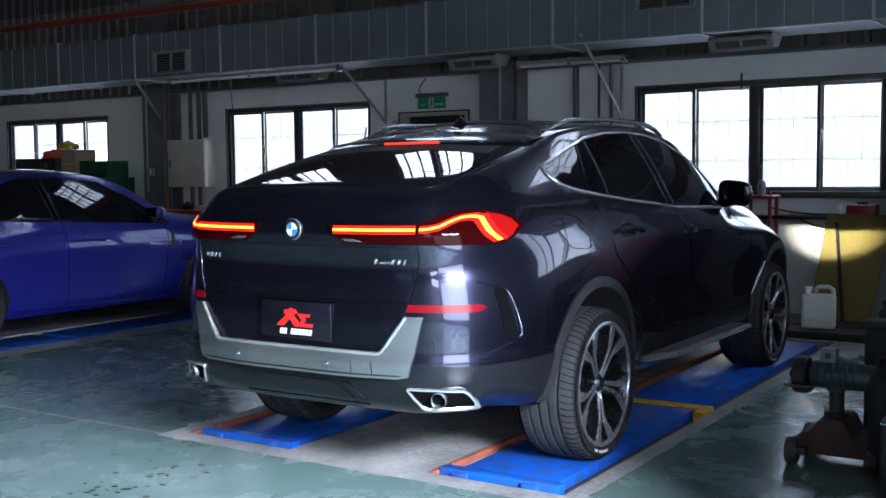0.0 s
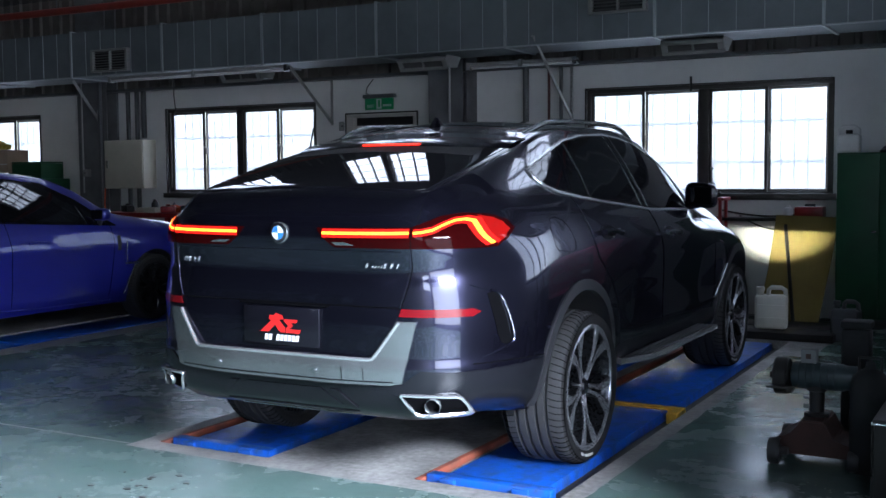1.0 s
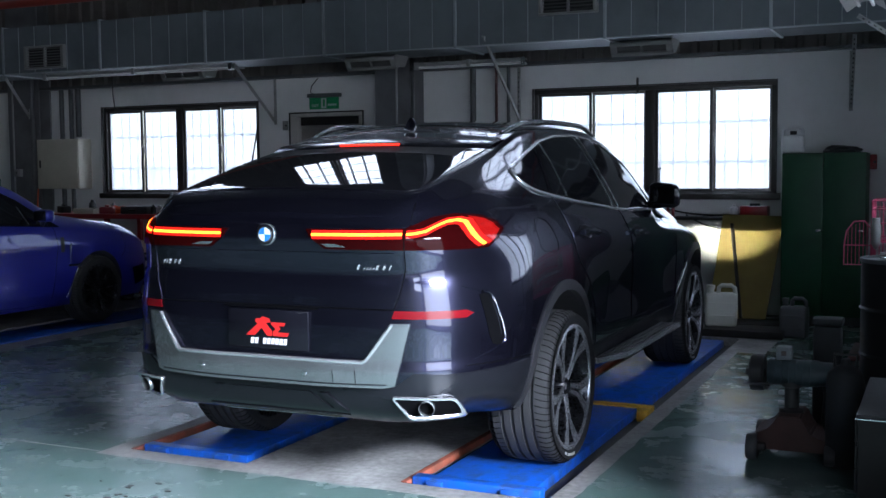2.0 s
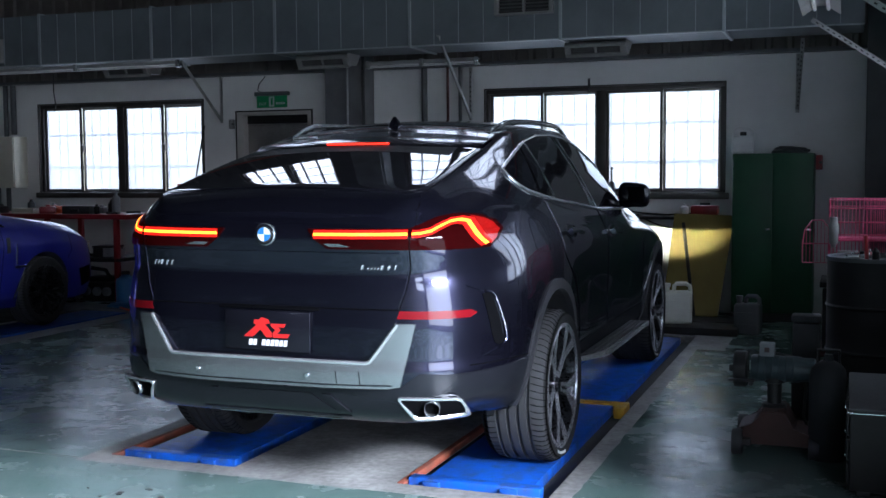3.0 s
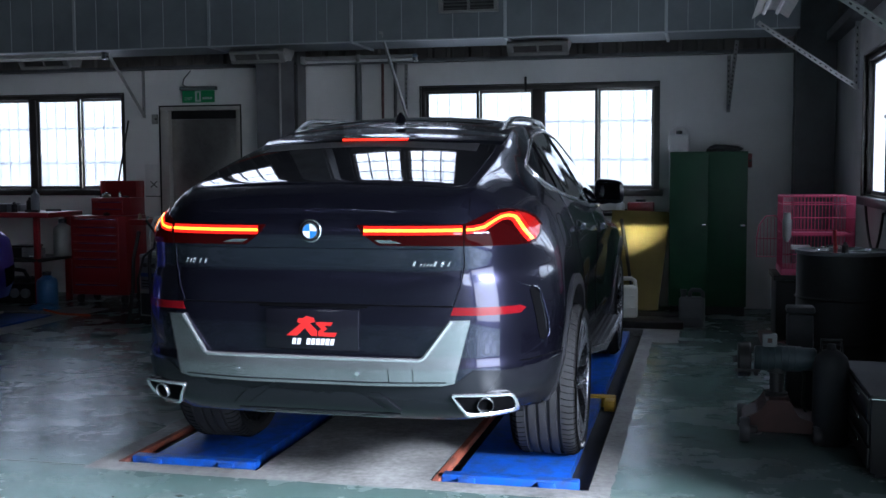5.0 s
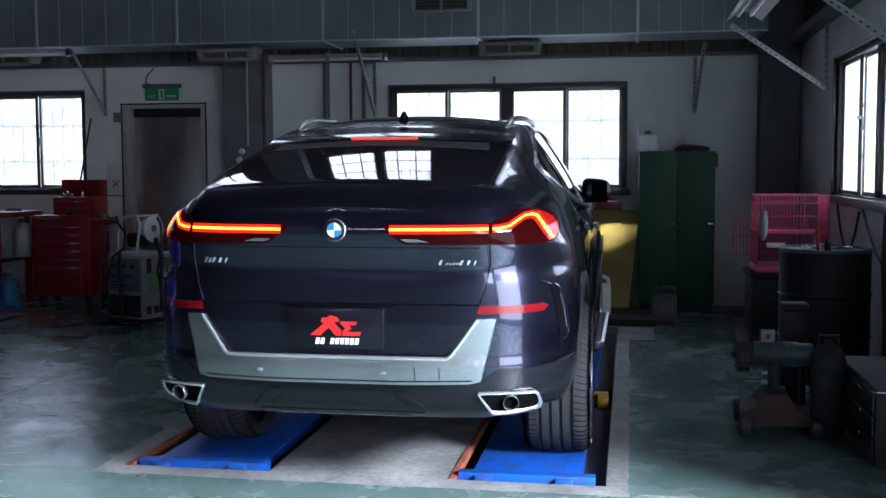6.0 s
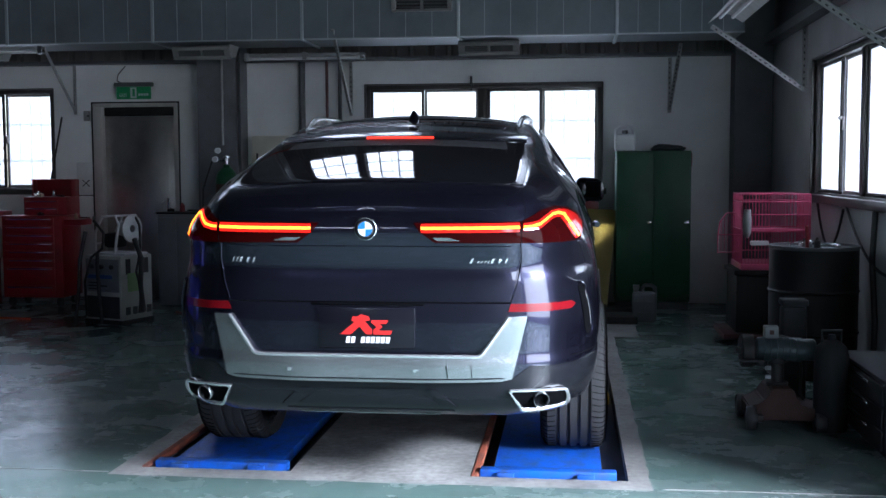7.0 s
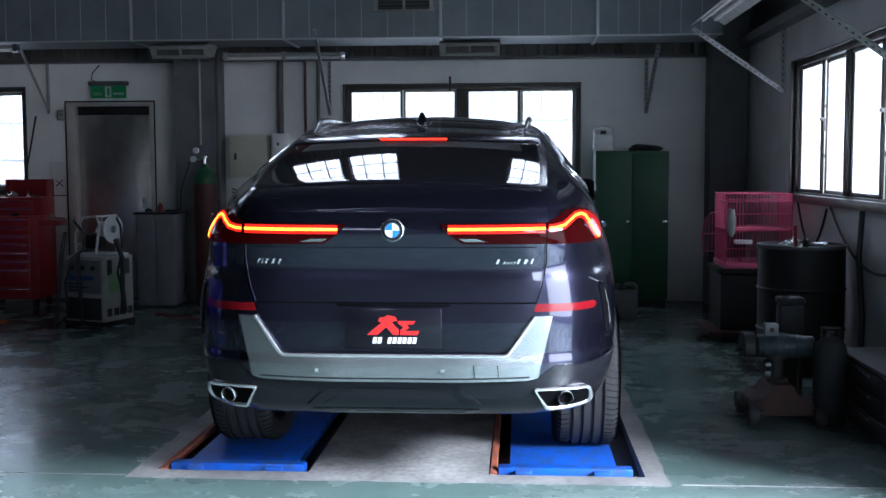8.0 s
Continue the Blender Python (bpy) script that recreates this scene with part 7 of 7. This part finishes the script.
wire("machine_cable", [(-3.42, 8.78, 0.66), (-3.40, 8.72, 0.55), (-3.38, 8.70, 0.3), (-3.36, 8.70, 0.02)], 0.018, CABLE, "black cable hanging over the machine", "cable")
wire("machine_cable", [(-3.12, 8.90, 0.78), (-3.04, 8.86, 0.6), (-3.05, 8.85, 0.35), (-3.03, 8.86, 0.12)], 0.024, CABLE, "black cable hanging beside the machine", "cable")
wire("machine_cable", [(-3.50, 8.90, 0.98), (-3.44, 8.76, 0.95), (-3.34, 8.74, 0.84), (-3.36, 8.75, 0.70), (-3.46, 8.73, 0.62), (-3.52, 8.72, 0.40), (-3.50, 8.70, 0.10), (-3.58, 8.60, 0.018)], 0.013, CABLE, "black cable looped over the machine", "cable")
wire("machine_cable", [(-3.14, 8.98, 0.98), (-3.08, 8.93, 0.90), (-3.06, 8.90, 0.70), (-3.10, 8.88, 0.48), (-3.06, 8.88, 0.30), (-3.08, 8.88, 0.10)], 0.012, CABLE, "black cable hanging beside the machine", "cable")
fp = thing("foot_pedal", (-3.42, 7.93, 0), "flat black foot pedal on the floor", "pedal")
boxes("pedal", [(-0.10, 0.10, -0.06, 0.06, 0, 0.025)], DARK, fp, 0.008)
gc = thing("grey_cabinet", (-3.16, 10.08, 0), "grey metal cabinet with tools lying on top", "cabinet")
boxes("cabinet_body", [(-0.20, 0.20, 0.012, 0.40, 0.02, 0.95)], PALE_GREY, gc, 0.006)
for a, b in ((-0.19, -0.004), (0.004, 0.19)):
    dr = boxes("door", [(a, b, 0, 0.011, 0.05, 0.92)], PALE_GREY, gc, 0.003)
boxes("worktop", [(-0.215, 0.235, -0.01, 0.41, 0.952, 0.972)], IRON, gc, 0.003)
clutter("small_tool", "small metal workshop tool lying loose", "tool", [(-3.26, 10.2, 0.973), (-3.12, 10.16, 0.973), (-3.04, 10.25, 0.973)], 0.05, [IRON, RED, CHROME], "tools on the cabinet")
for k, (a, b) in enumerate((((-4.9, 9.3), (-4.2, 9.0)), ((-3.0, 9.6), (-2.4, 9.2)))):
    wire("floor_hose", [(a[0], a[1], 0.012), ((a[0] + b[0]) / 2, a[1] - 0.25, 0.012), (b[0], b[1], 0.012)], 0.011, (ORANGE, RED)[k], ("orange", "red")[k] + " air hose lying on the floor", "hose")

# shelving behind the blue car
cb = thing("storage_cabinet", (-9.9, 10.0, 0), "dark green storage cabinet stacked with boxes", "cabinet")
boxes("cabinet_body", [(-1.2, 1.25, 0, 0.5, 0.02, 1.40)], GREEN, cb, 0.01)
for k in range(4):
    boxes("door", [(-1.18 + 0.61 * k, -0.59 + 0.61 * k, -0.014, -0.001, 0.06, 1.36)], GREEN, cb, 0.004)
bxs = thing("cardboard_box", (-9.45, 10.12, 1.40), "brown cardboard box on the cabinet", "box")
boxes("carton", [(-0.16, 0.15, -0.10, 0.25, 0, 0.39)], CARD, bxs, 0.008)
boxes("flap", [(-0.155, 0.145, -0.105, -0.10, 0.19, 0.205)], BEIGE, bxs, 0)
cr2 = thing("wire_crate", (-10.2, 10.15, 1.40), "black crate heaped with cloths", "crate")
boxes("crate", [(-0.44, 0.44, -0.12, -0.10, 0, 0.28), (-0.44, 0.44, 0.22, 0.24, 0, 0.28), (-0.44, -0.42, -0.10, 0.22, 0, 0.28), (0.42, 0.44, -0.10, 0.22, 0, 0.28), (-0.42, 0.42, -0.10, 0.22, 0.0, 0.02)], DARK, cr2, 0.004)
cloth("rag_heap", (-9.98, 10.17, 1.55), (0.22, 0.13, 0.20), ORANGE, "crumpled orange cloths in the crate")
cloth("rag_heap", (-9.62, 10.15, 1.80), (0.16, 0.11, 0.09), YEL_CLOTH, "yellow and white cloth on the carton")
gb = thing("green_case", (-9.0, 10.12, 1.40), "dark green metal case on the cabinet", "case")
boxes("case", [(-0.22, 0.34, -0.10, 0.28, 0, 0.20)], GREEN, gb, 0.01)
boxes("case_lid", [(-0.22, 0.34, -0.10, 0.28, 0.203, 0.225)], GREEN, gb, 0.006)

# ---- corner by the side wall ----
gcab = thing("green_cabinet", (1.655, 10.29, 0), "tall dark green metal cabinet", "cabinet")
boxes("cabinet_body", [(-0.365, 0.365, 0.016, 0.50, 0.08, 1.575)], GREEN, gcab, 0.008)
for a, b in ((-0.36, -0.003), (0.003, 0.36)):
    dr = boxes("door", [(a, b, 0, 0.015, 0.10, 1.56)], GREEN, gcab, 0.004)
    boxes("door_handle", [(0.30 if a > 0 else -0.06, 0.345 if a > 0 else -0.02, -0.016, -0.001, 0.86, 0.88)], CHROME, dr, 0.003)
boxes("plinth", [(-0.35, 0.35, 0.04, 0.48, 0, 0.08)], DARK, gcab, 0.004)


def jerrycan(at, w, d, h, m, label, rz=0):
    """A square can with a bridged handle, screw cap and pressed ribs."""
    j = thing("jerrycan", at, label, "canister", rz=rz)
    bm = bmesh.new()
    box(bm, -w / 2, w / 2, -d / 2, d / 2, 0, h * 0.80, min(w, d) * 0.16, 4)
    part("can", bm, m, j, "", 60)
    bm = bmesh.new()
    tube(bm, [(-w * 0.10, 0, h * 0.78), (-w * 0.08, 0, h * 0.93), (0, 0, h * 0.98), (w * 0.30, 0, h * 0.98), (w * 0.42, 0, h * 0.92), (w * 0.44, 0, h * 0.76)], d * 0.11, 10)
    part("handle", bm, m, j)
    bm = bmesh.new()
    lathe(bm, [(w * 0.11, h * 0.78), (w * 0.11, h * 0.90), (w * 0.14, h * 0.90), (w * 0.14, h * 0.985), (0.001, h * 0.99)], "z", 18, (-w * 0.34, 0, 0))
    part("cap", bm, m, j)
    for z in (0.25, 0.55):
        boxes("rib", [(-w * 0.40, w * 0.40, -d / 2 - 0.003, -d / 2 + 0.004, h * z, h * z + 0.012)], m, j, 0.002)
    return j


pk = solid("plank", [(0.55, 1.45, 9.25, 9.62, 0.0, 0.065), (0.55, 1.45, 9.66, 10.0, 0.0, 0.065)], IRON, "dark low planks on the floor", "plank", kind="", bevel=0.006)
tagged(pk, "dark oily planks lying on the floor", "plank")
jerrycan((0.90, 9.50, 0.066), 0.27, 0.17, 0.36, MILKY, "milky plastic jerrycan with pale liquid", 8)
jerrycan((1.52, 9.45, 0.0), 0.22, 0.17, 0.34, STEEL, "grey translucent jerrycan standing on the floor", -6)
bd = thing("plywood_sheet", (1.0, 10.02, 0.066), "yellowish plywood sheet leaning against the wall", "board")
bm = bmesh.new()
slab(bm, [(-0.34, 0), (0.20, 0.0), (0.30, 1.01), (0.26, 1.025), (-0.27, 1.04), (-0.29, 0.5)], -0.009, 0.009)
bmesh.ops.rotate(bm, verts=bm.verts, cent=(0, 0, 0), matrix=Matrix.Rotation(radians(-26), 3, "X"))
part("sheet", bm, PLY, bd, "", 0)
wire("dark_lath", [(0.825, 10.412, 0.915), (0.985, 9.99, 0.075)], 0.016, IRON, "dark lath leaning on the plywood", "lath")
sf = thing("wall_shelf", (0.62, WY1, 0.94), "narrow dark shelf under the window", "shelf")
boxes("board", [(-0.75, 0.62, -0.32, -0.004, 0, 0.03)], IRON, sf, 0.004)
for x in (-0.6, 0.5):
    boxes("support", [(x, x + 0.03, -0.28, -0.004, -0.16, 0)], IRON, sf, 0.003)
bottle("plastic_jar", (0.80, 10.66, 0.97), 0.04, 0.12, WHITE_PL, "small white jar on the shelf", "jar", WHITE_PL)
rb = thing("red_case", (1.0, 10.66, 0.97), "small dark red case on the shelf", "case")
boxes("case", [(-0.13, 0.13, -0.09, 0.09, 0, 0.11)], RED, rb, 0.012)
boxes("case_handle", [(-0.05, 0.05, -0.012, 0.012, 0.11, 0.135)], DARK, rb, 0.005)
rs = thing("red_stand", (0.09, 10.45, 0), "red steel stand in front of the window", "stand")
for x in (-0.13, 0.12):
    for y in (-0.10, 0.12):
        boxes("leg", [(x, x + 0.03, y, y + 0.03, 0, 1.14)], RED, rs, 0.004)
boxes("top_plate", [(-0.15, 0.17, -0.12, 0.17, 1.14, 1.17)], RED, rs, 0.004)
boxes("lower_plate", [(-0.13, 0.15, -0.10, 0.15, 0.45, 0.47)], RED, rs, 0.003)
clutter("small_tool", "small metal workshop tool lying loose", "tool", [(0.0, 10.45, 1.171), (0.18, 10.5, 1.171)], 0.04, [IRON, DARK], "tools on the stand")
oc = thing("oil_can", (0.10, 10.52, 1.171), "thin spouted bottle on the red stand", "bottle")
bm = bmesh.new()
lathe(bm, [(0.001, 0), (0.035, 0), (0.036, 0.1), (0.03, 0.13), (0.010, 0.15), (0.007, 0.26), (0.016, 0.265), (0.016, 0.285), (0.001, 0.29)], "z", 20)
part("bottle", bm, GREY, oc)
cn = thing("white_canister", (1.375, 10.42, 1.575), "white plastic canister with an arched handle on the cabinet", "canister")
bm = bmesh.new()
box(bm, -0.10, 0.10, -0.08, 0.08, 0, 0.17, 0.03, 4)
part("can", bm, WHITE_PL, cn, "", 60)
bm = bmesh.new()
tube(bm, [(-0.085, 0, 0.15), (-0.085, 0, 0.21), (-0.05, 0, 0.24), (0.05, 0, 0.24), (0.085, 0, 0.21), (0.085, 0, 0.15)], 0.016, 8)
part("handle", bm, WHITE_PL, cn)
bm = bmesh.new()
lathe(bm, [(0.03, 0.165), (0.03, 0.205), (0.001, 0.208)], "z", 16)
part("cap", bm, DARK, cn)
cloth("rag_heap", (1.80, 10.45, 1.575), (0.16, 0.10, 0.05), DARK, "dark rags on top of the cabinet")

# pink cage on a dark trolley
tr = thing("trolley", (2.45, 8.42, 0), "dark red metal trolley beside the wall", "trolley")
boxes("top", [(-0.32, 0.30, -0.28, 0.30, 0.56, 0.60)], IRON, tr, 0.006)
boxes("drawer_case", [(-0.30, 0.28, -0.26, 0.28, 0.10, 0.555)], IRON, tr, 0.01)
boxes("bottom_tray", [(-0.40, 0.30, -0.30, 0.30, 0.05, 0.095)], BROWN, tr, 0.006)
for x in (-0.26, 0.24):
    for y in (-0.22, 0.24):
        bm = bmesh.new()
        lathe(bm, [(0.001, -0.012), (0.026, -0.012), (0.026, 0.012), (0.001, 0.012)], "x", 14, (x, y, 0.026))
        part("castor", bm, DARK, tr)
cg = thing("pet_cage", (2.45, 8.42, 0.60), "pink wire pet cage with its door open", "cage")
X0, X1, Y0, Y1, H = -0.26, 0.26, -0.25, 0.25, 0.60


def grid_panel(name, axis, c, a0, a1, z0, z1, step, levels):
    bm = bmesh.new()
    n = int(round((a1 - a0) / step))
    for i in range(n + 1):
        a = a0 + (a1 - a0) * i / n
        p = ((a, c), (c, a))[axis]
        tube(bm, [(*p, z0), (*p, z1)], 0.0022 if 0 < i < n else 0.005, 5)
    for z in levels:
        tube(bm, [(*((a0, c), (c, a0))[axis], z), (*((a1, c), (c, a1))[axis], z)], 0.0045, 6)
    return tagged(part(name, bm, PINK, cg), kind="stuff")


grid_panel("front_panel", 0, Y0, X0, X1, 0.02, H, 0.026, (0.02, 0.16, 0.32, 0.44, 0.54, H))
grid_panel("back_panel", 0, Y1, X0, X1, 0.02, H, 0.026, (0.02, 0.32, 0.54, H))
grid_panel("side_panel", 1, X0, Y0, Y1, 0.02, H, 0.026, (0.02, 0.32, 0.54, H))
grid_panel("side_panel", 1, X1, Y0, Y1, 0.02, H, 0.026, (0.02, 0.32, 0.54, H))
bm = bmesh.new()
for i in range(21):
    x = X0 + (X1 - X0) * i / 20
    tube(bm, [(x, Y0, H), (x, Y1, H)], 0.0022, 5)
part("top_panel", bm, PINK, cg)
boxes("base_pan", [(X0 - 0.01, X1 + 0.01, Y0 - 0.01, Y1 + 0.01, 0, 0.05)], PINK, cg, 0.01, "pink plastic base pan")
boxes("inner_shelf", [(X0 + 0.01, X1 - 0.01, Y0 + 0.02, Y1 - 0.02, 0.30, 0.312)], PINK, cg, 0.002)
bm = bmesh.new()
arch = [(X0 - 0.005, 0.14), (X0 - 0.005, 0.40), (X0 - 0.05, 0.455), (X0 - 0.12, 0.45), (X0 - 0.17, 0.38), (X0 - 0.185, 0.28), (X0 - 0.185, 0.14)]
tube(bm, [(x, Y0 + 0.02, z) for x, z in arch], 0.005, 6, closed=True)
for i in range(1, 7):
    x = X0 - 0.005 - 0.18 * i / 7
    zt = 0.45 - 0.10 * (i / 7) ** 3
    tube(bm, [(x, Y0 + 0.02, 0.14), (x, Y0 + 0.02, zt)], 0.0022, 5)
tube(bm, [(X0 - 0.185, Y0 + 0.02, 0.28), (X0 - 0.005, Y0 + 0.02, 0.28)], 0.004, 6)
tagged(part("cage_door", bm, PINK, cg, "arched pink wire door, open"), kind="stuff")
boxes("feeder", [(X0 + 0.06, X0 + 0.20, Y0 - 0.05, Y0 - 0.006, 0.20, 0.235)], WHITE_PL, cg, 0.006, "pale feeding tray")
bm = bmesh.new()
lathe(bm, [(0.001, 0.255), (0.012, 0.26), (0.033, 0.30), (0.035, 0.42), (0.028, 0.435), (0.028, 0.48), (0.001, 0.48)], "z", 20, (X0 + 0.03, Y0 - 0.045, 0))
part("water_bottle", bm, VENT, cg, "pale drinking bottle")
dm = thing("oil_drum", (2.49, 7.0, 0), "black steel drum with metal odds on its lid", "drum")
bm = bmesh.new()
lathe(bm, [(0.001, 0), (0.29, 0), (0.298, 0.01), (0.292, 0.02), (0.292, 0.862)], "z", 48)
part("drum_body", bm, IRON, dm)
for z in (0.30, 0.58):
    bm = bmesh.new()
    lathe(bm, [(0.2925, z - 0.012), (0.302, z), (0.2925, z + 0.012)], "z", 48)
    part("hoop", bm, IRON, dm)
bm = bmesh.new()
lathe(bm, [(0.293, 0.860), (0.300, 0.872), (0.300, 0.885), (0.288, 0.885), (0.286, 0.868), (0.001, 0.868)], "z", 48)
part("drum_lid", bm, STEEL, dm, "dull steel lid")
clutter("small_tool", "small shiny metal part lying on the drum", "part", [(2.35, 6.9, 0.869), (2.48, 6.85, 0.869), (2.58, 7.0, 0.869), (2.44, 7.05, 0.869)], 0.05, [CHROME, IRON, CHROME], "parts on the drum")
rod = wire("steel_rod", [(2.42, 6.9, 1.02), (2.43, 6.92, 0.87)], 0.012, RED, "short upright red rod on the drum", "rod")

# wheeled bench machine in the foreground
OXIDE = mat("grimy_red_oxide_paint", (0.050, 0.024, 0.020), 0.6, 0, (0.025, 0.016, 0.014), 0.8, 7, 90, 0.15, spec=0.2)
TEAL = mat("dull_teal_machine_paint", (0.030, 0.044, 0.048), 0.45, 0.1, (0.018, 0.024, 0.026), 0.8, 9, 90, 0.1, spec=0.3)
pr = thing("wheeled_grinder", (1.98, 5.48, 0), "dark oily machine on a wheeled stand with a teal motor", "machine")
bm = bmesh.new()
slab(bm, [(-0.17, 0.05), (0.24, 0.05), (0.24, 0.10), (0.10, 0.13), (0.06, 0.22), (-0.05, 0.22), (-0.09, 0.15), (-0.17, 0.12)], -0.15, 0.15)
bmesh.ops.bevel(bm, geom=bm.edges[:], offset=0.008, segments=2, affect="EDGES")
part("cast_base", bm, OXIDE, pr, "grimy red oxide cast base", 30)
boxes("axle_beam", [(-0.15, -0.10, -0.19, 0.19, 0.05, 0.085)], IRON, pr, 0.006)
for x, r in ((-0.165, 0.065), (0.20, 0.05)):
    for y in (-0.17, 0.17):
        bm = bmesh.new()
        lathe(bm, [(0.001, -0.026), (r * 0.5, -0.026), (r * 0.55, -0.020), (r * 0.85, -0.020), (r * 0.9, -0.026), (r, -0.018), (r, 0.018), (r * 0.9, 0.026), (r * 0.85, 0.020), (r * 0.55, 0.020), (r * 0.5, 0.026), (0.001, 0.026)], "x", 24, (x, y, r))
        part("wheel", bm, DARK, pr)
bm = bmesh.new()
lathe(bm, [(0.06, 0.215), (0.06, 0.235), (0.036, 0.24), (0.036, 0.34), (0.05, 0.345), (0.05, 0.372), (0.001, 0.372)], "z", 24)
part("post", bm, IRON, pr)
for z in (0.26, 0.31):
    bm = bmesh.new()
    lathe(bm, [(0.001, -0.064), (0.010, -0.064), (0.012, -0.058), (0.012, -0.03)], "x", 12, (0, 0, z))
    part("clamp_bolt", bm, GREY, pr)
bm = bmesh.new()
lathe(bm, [(0.001, -0.115), (0.058, -0.115), (0.066, -0.105), (0.066, 0.12), (0.060, 0.135), (0.060, 0.19), (0.050, 0.20), (0.001, 0.20)], "x", 32, (0, 0, 0.415))
motor = part("motor", bm, TEAL, pr, "dull teal motor housing")
for k in range(6):
    bm = bmesh.new()
    lathe(bm, [(0.0665, -0.004), (0.069, 0.0), (0.0665, 0.004)], "x", 32, (-0.08 + 0.034 * k, 0, 0.415))
    part("cooling_rib", bm, TEAL, motor)
bm = bmesh.new()
lathe(bm, [(0.025, -0.20), (0.085, -0.20), (0.092, -0.192), (0.092, -0.14), (0.085, -0.132), (0.025, -0.132), (0.025, -0.20)], "x", 32, (0, 0, 0.405))
part("wheel_guard", bm, IRON, pr, "black curved wheel guard")
bm = bmesh.new()
lathe(bm, [(0.001, -0.225), (0.016, -0.225), (0.018, -0.22), (0.018, -0.13)], "x", 16, (0, 0, 0.405))
part("spindle", bm, IRON, pr)
boxes("tool_rest", [(-0.22, -0.09, -0.13, -0.095, 0.36, 0.372), (-0.12, -0.10, -0.12, -0.03, 0.34, 0.36)], IRON, pr, 0.003)
boxes("switch_box", [(-0.075, 0.0, -0.03, 0.035, 0.478, 0.545)], STEEL, pr, 0.006, "small grey switch box")
boxes("switch_button", [(-0.05, -0.025, -0.036, -0.031, 0.50, 0.525)], OXIDE, pr, 0.003, "dark red push button")
bm = bmesh.new()
tube(bm, [(0.0, 0.02, 0.49), (0.10, 0.08, 0.46), (0.15, 0.10, 0.30), (0.14, 0.08, 0.16), (0.20, 0.05, 0.02)], 0.008, 8)
part("power_cord", bm, CABLE, pr)
tc = thing("tall_container", (2.12, 5.78, 0.0), "tall dark grey plastic container on the floor", "container")
boxes("container", [(-0.07, 0.07, -0.06, 0.06, 0, 0.62)], SOOT, tc, 0.02)
boxes("lid", [(-0.075, 0.075, -0.065, 0.065, 0.622, 0.66)], SOOT, tc, 0.012)
gs = thing("small_gas_bottle", (2.24, 5.36, 0.0), "small dark grey gas bottle on the floor", "gas bottle")
bm = bmesh.new()
lathe(bm, [(0.001, 0), (0.085, 0), (0.09, 0.01), (0.09, 0.40), (0.08, 0.45), (0.05, 0.48), (0.025, 0.49), (0.02, 0.52), (0.001, 0.52)], "z", 28)
part("bottle", bm, SOOT, gs)
bm = bmesh.new()
tube(bm, [(-0.05, 0, 0.47), (-0.05, 0, 0.54), (0.05, 0, 0.54), (0.05, 0, 0.47)], 0.008, 8)
part("collar", bm, IRON, gs)
dc = thing("drawer_chest", (2.57, 5.15, 0), "low black drawer chest with bright trim", "chest")
boxes("chest_body", [(-0.23, 0.23, -0.45, 0.45, 0.03, 0.375)], IRON, dc, 0.008)
boxes("lid", [(-0.235, 0.235, -0.455, 0.455, 0.378, 0.395)], DARK, dc, 0.005)
boxes("trim_strip", [(-0.24, -0.235, -0.45, 0.45, 0.372, 0.378), (-0.23, 0.23, -0.458, -0.452, 0.372, 0.378)], CHROME, dc, 0.001)
for z in (0.05, 0.16, 0.27):
    dr = boxes("drawer", [(-0.242, -0.231, -0.43, 0.43, z, z + 0.095)], IRON, dc, 0.003)
    boxes("drawer_pull", [(-0.252, -0.243, -0.2, 0.2, z + 0.07, z + 0.082)], CHROME, dr, 0.002)
boxes("feet", [(-0.2, -0.14, -0.4, 0.4, 0, 0.03), (0.14, 0.2, -0.4, 0.4, 0, 0.03)], DARK, dc, 0.003)

# saw cuts in the floor
solid("floor_joint", [(-2.678, -2.674, 4.3, 10.8, 0.0, 0.002)], SLAT, "thin dark joint in the floor", "joint")
solid("floor_joint", [(-4.3, -1.31, 4.17, 4.174, 0.0, 0.002)], VENT, "thin pale joint in the floor", "joint")
random.seed(21)
bm = bmesh.new()
for i in range(34):
    along = random.gauss(0, 1)
    cx, cy = -0.66 + random.gauss(0, 0.13) - 0.02 * along, 3.45 + 0.24 * along
    r = random.uniform(0.004, 0.015)
    ring = [(cx + r * 1.5 * random.uniform(0.6, 1.2) * math.cos(a), cy + r * random.uniform(0.6, 1.2) * math.sin(a)) for a in (math.pi * k / 5 for k in range(10))]
    lo, hi = [bm.verts.new((x, y, 0.0)) for x, y in ring], [bm.verts.new((x, y, 0.0012 + 0.0001 * i)) for x, y in ring]
    bm.faces.new(hi)
    for k in range(10):
        bm.faces.new((lo[k], lo[(k + 1) % 10], hi[(k + 1) % 10], hi[k]))
oil = part("oil_stain", bm, IRON, None, "", 0)
tagged(oil, "scattered dark oil drips on the green floor", "stain", kind="stuff")
solid("floor_joint", [(1.26, 6.4, 4.15, 4.156, 0.0, 0.003)], VENT, "thin pale joint in the floor", "joint")
random.seed(9)
for i in range(26):
    x, y = random.uniform(-3.5, 2.2), random.uniform(1.8, 8.5)
    if -1.4 < x < 1.3 and y > 4:
        continue
    c = thing("debris", (x, y, 0), "small dark crumb of dirt on the floor", "debris", group="floor debris", rz=random.uniform(0, 180))
    bm = bmesh.new()
    s = random.uniform(0.006, 0.014)
    box(bm, -s, s, -s * 0.5, s * 0.5, 0, s * 0.5, s * 0.15)
    part("crumb", bm, DARK, c)
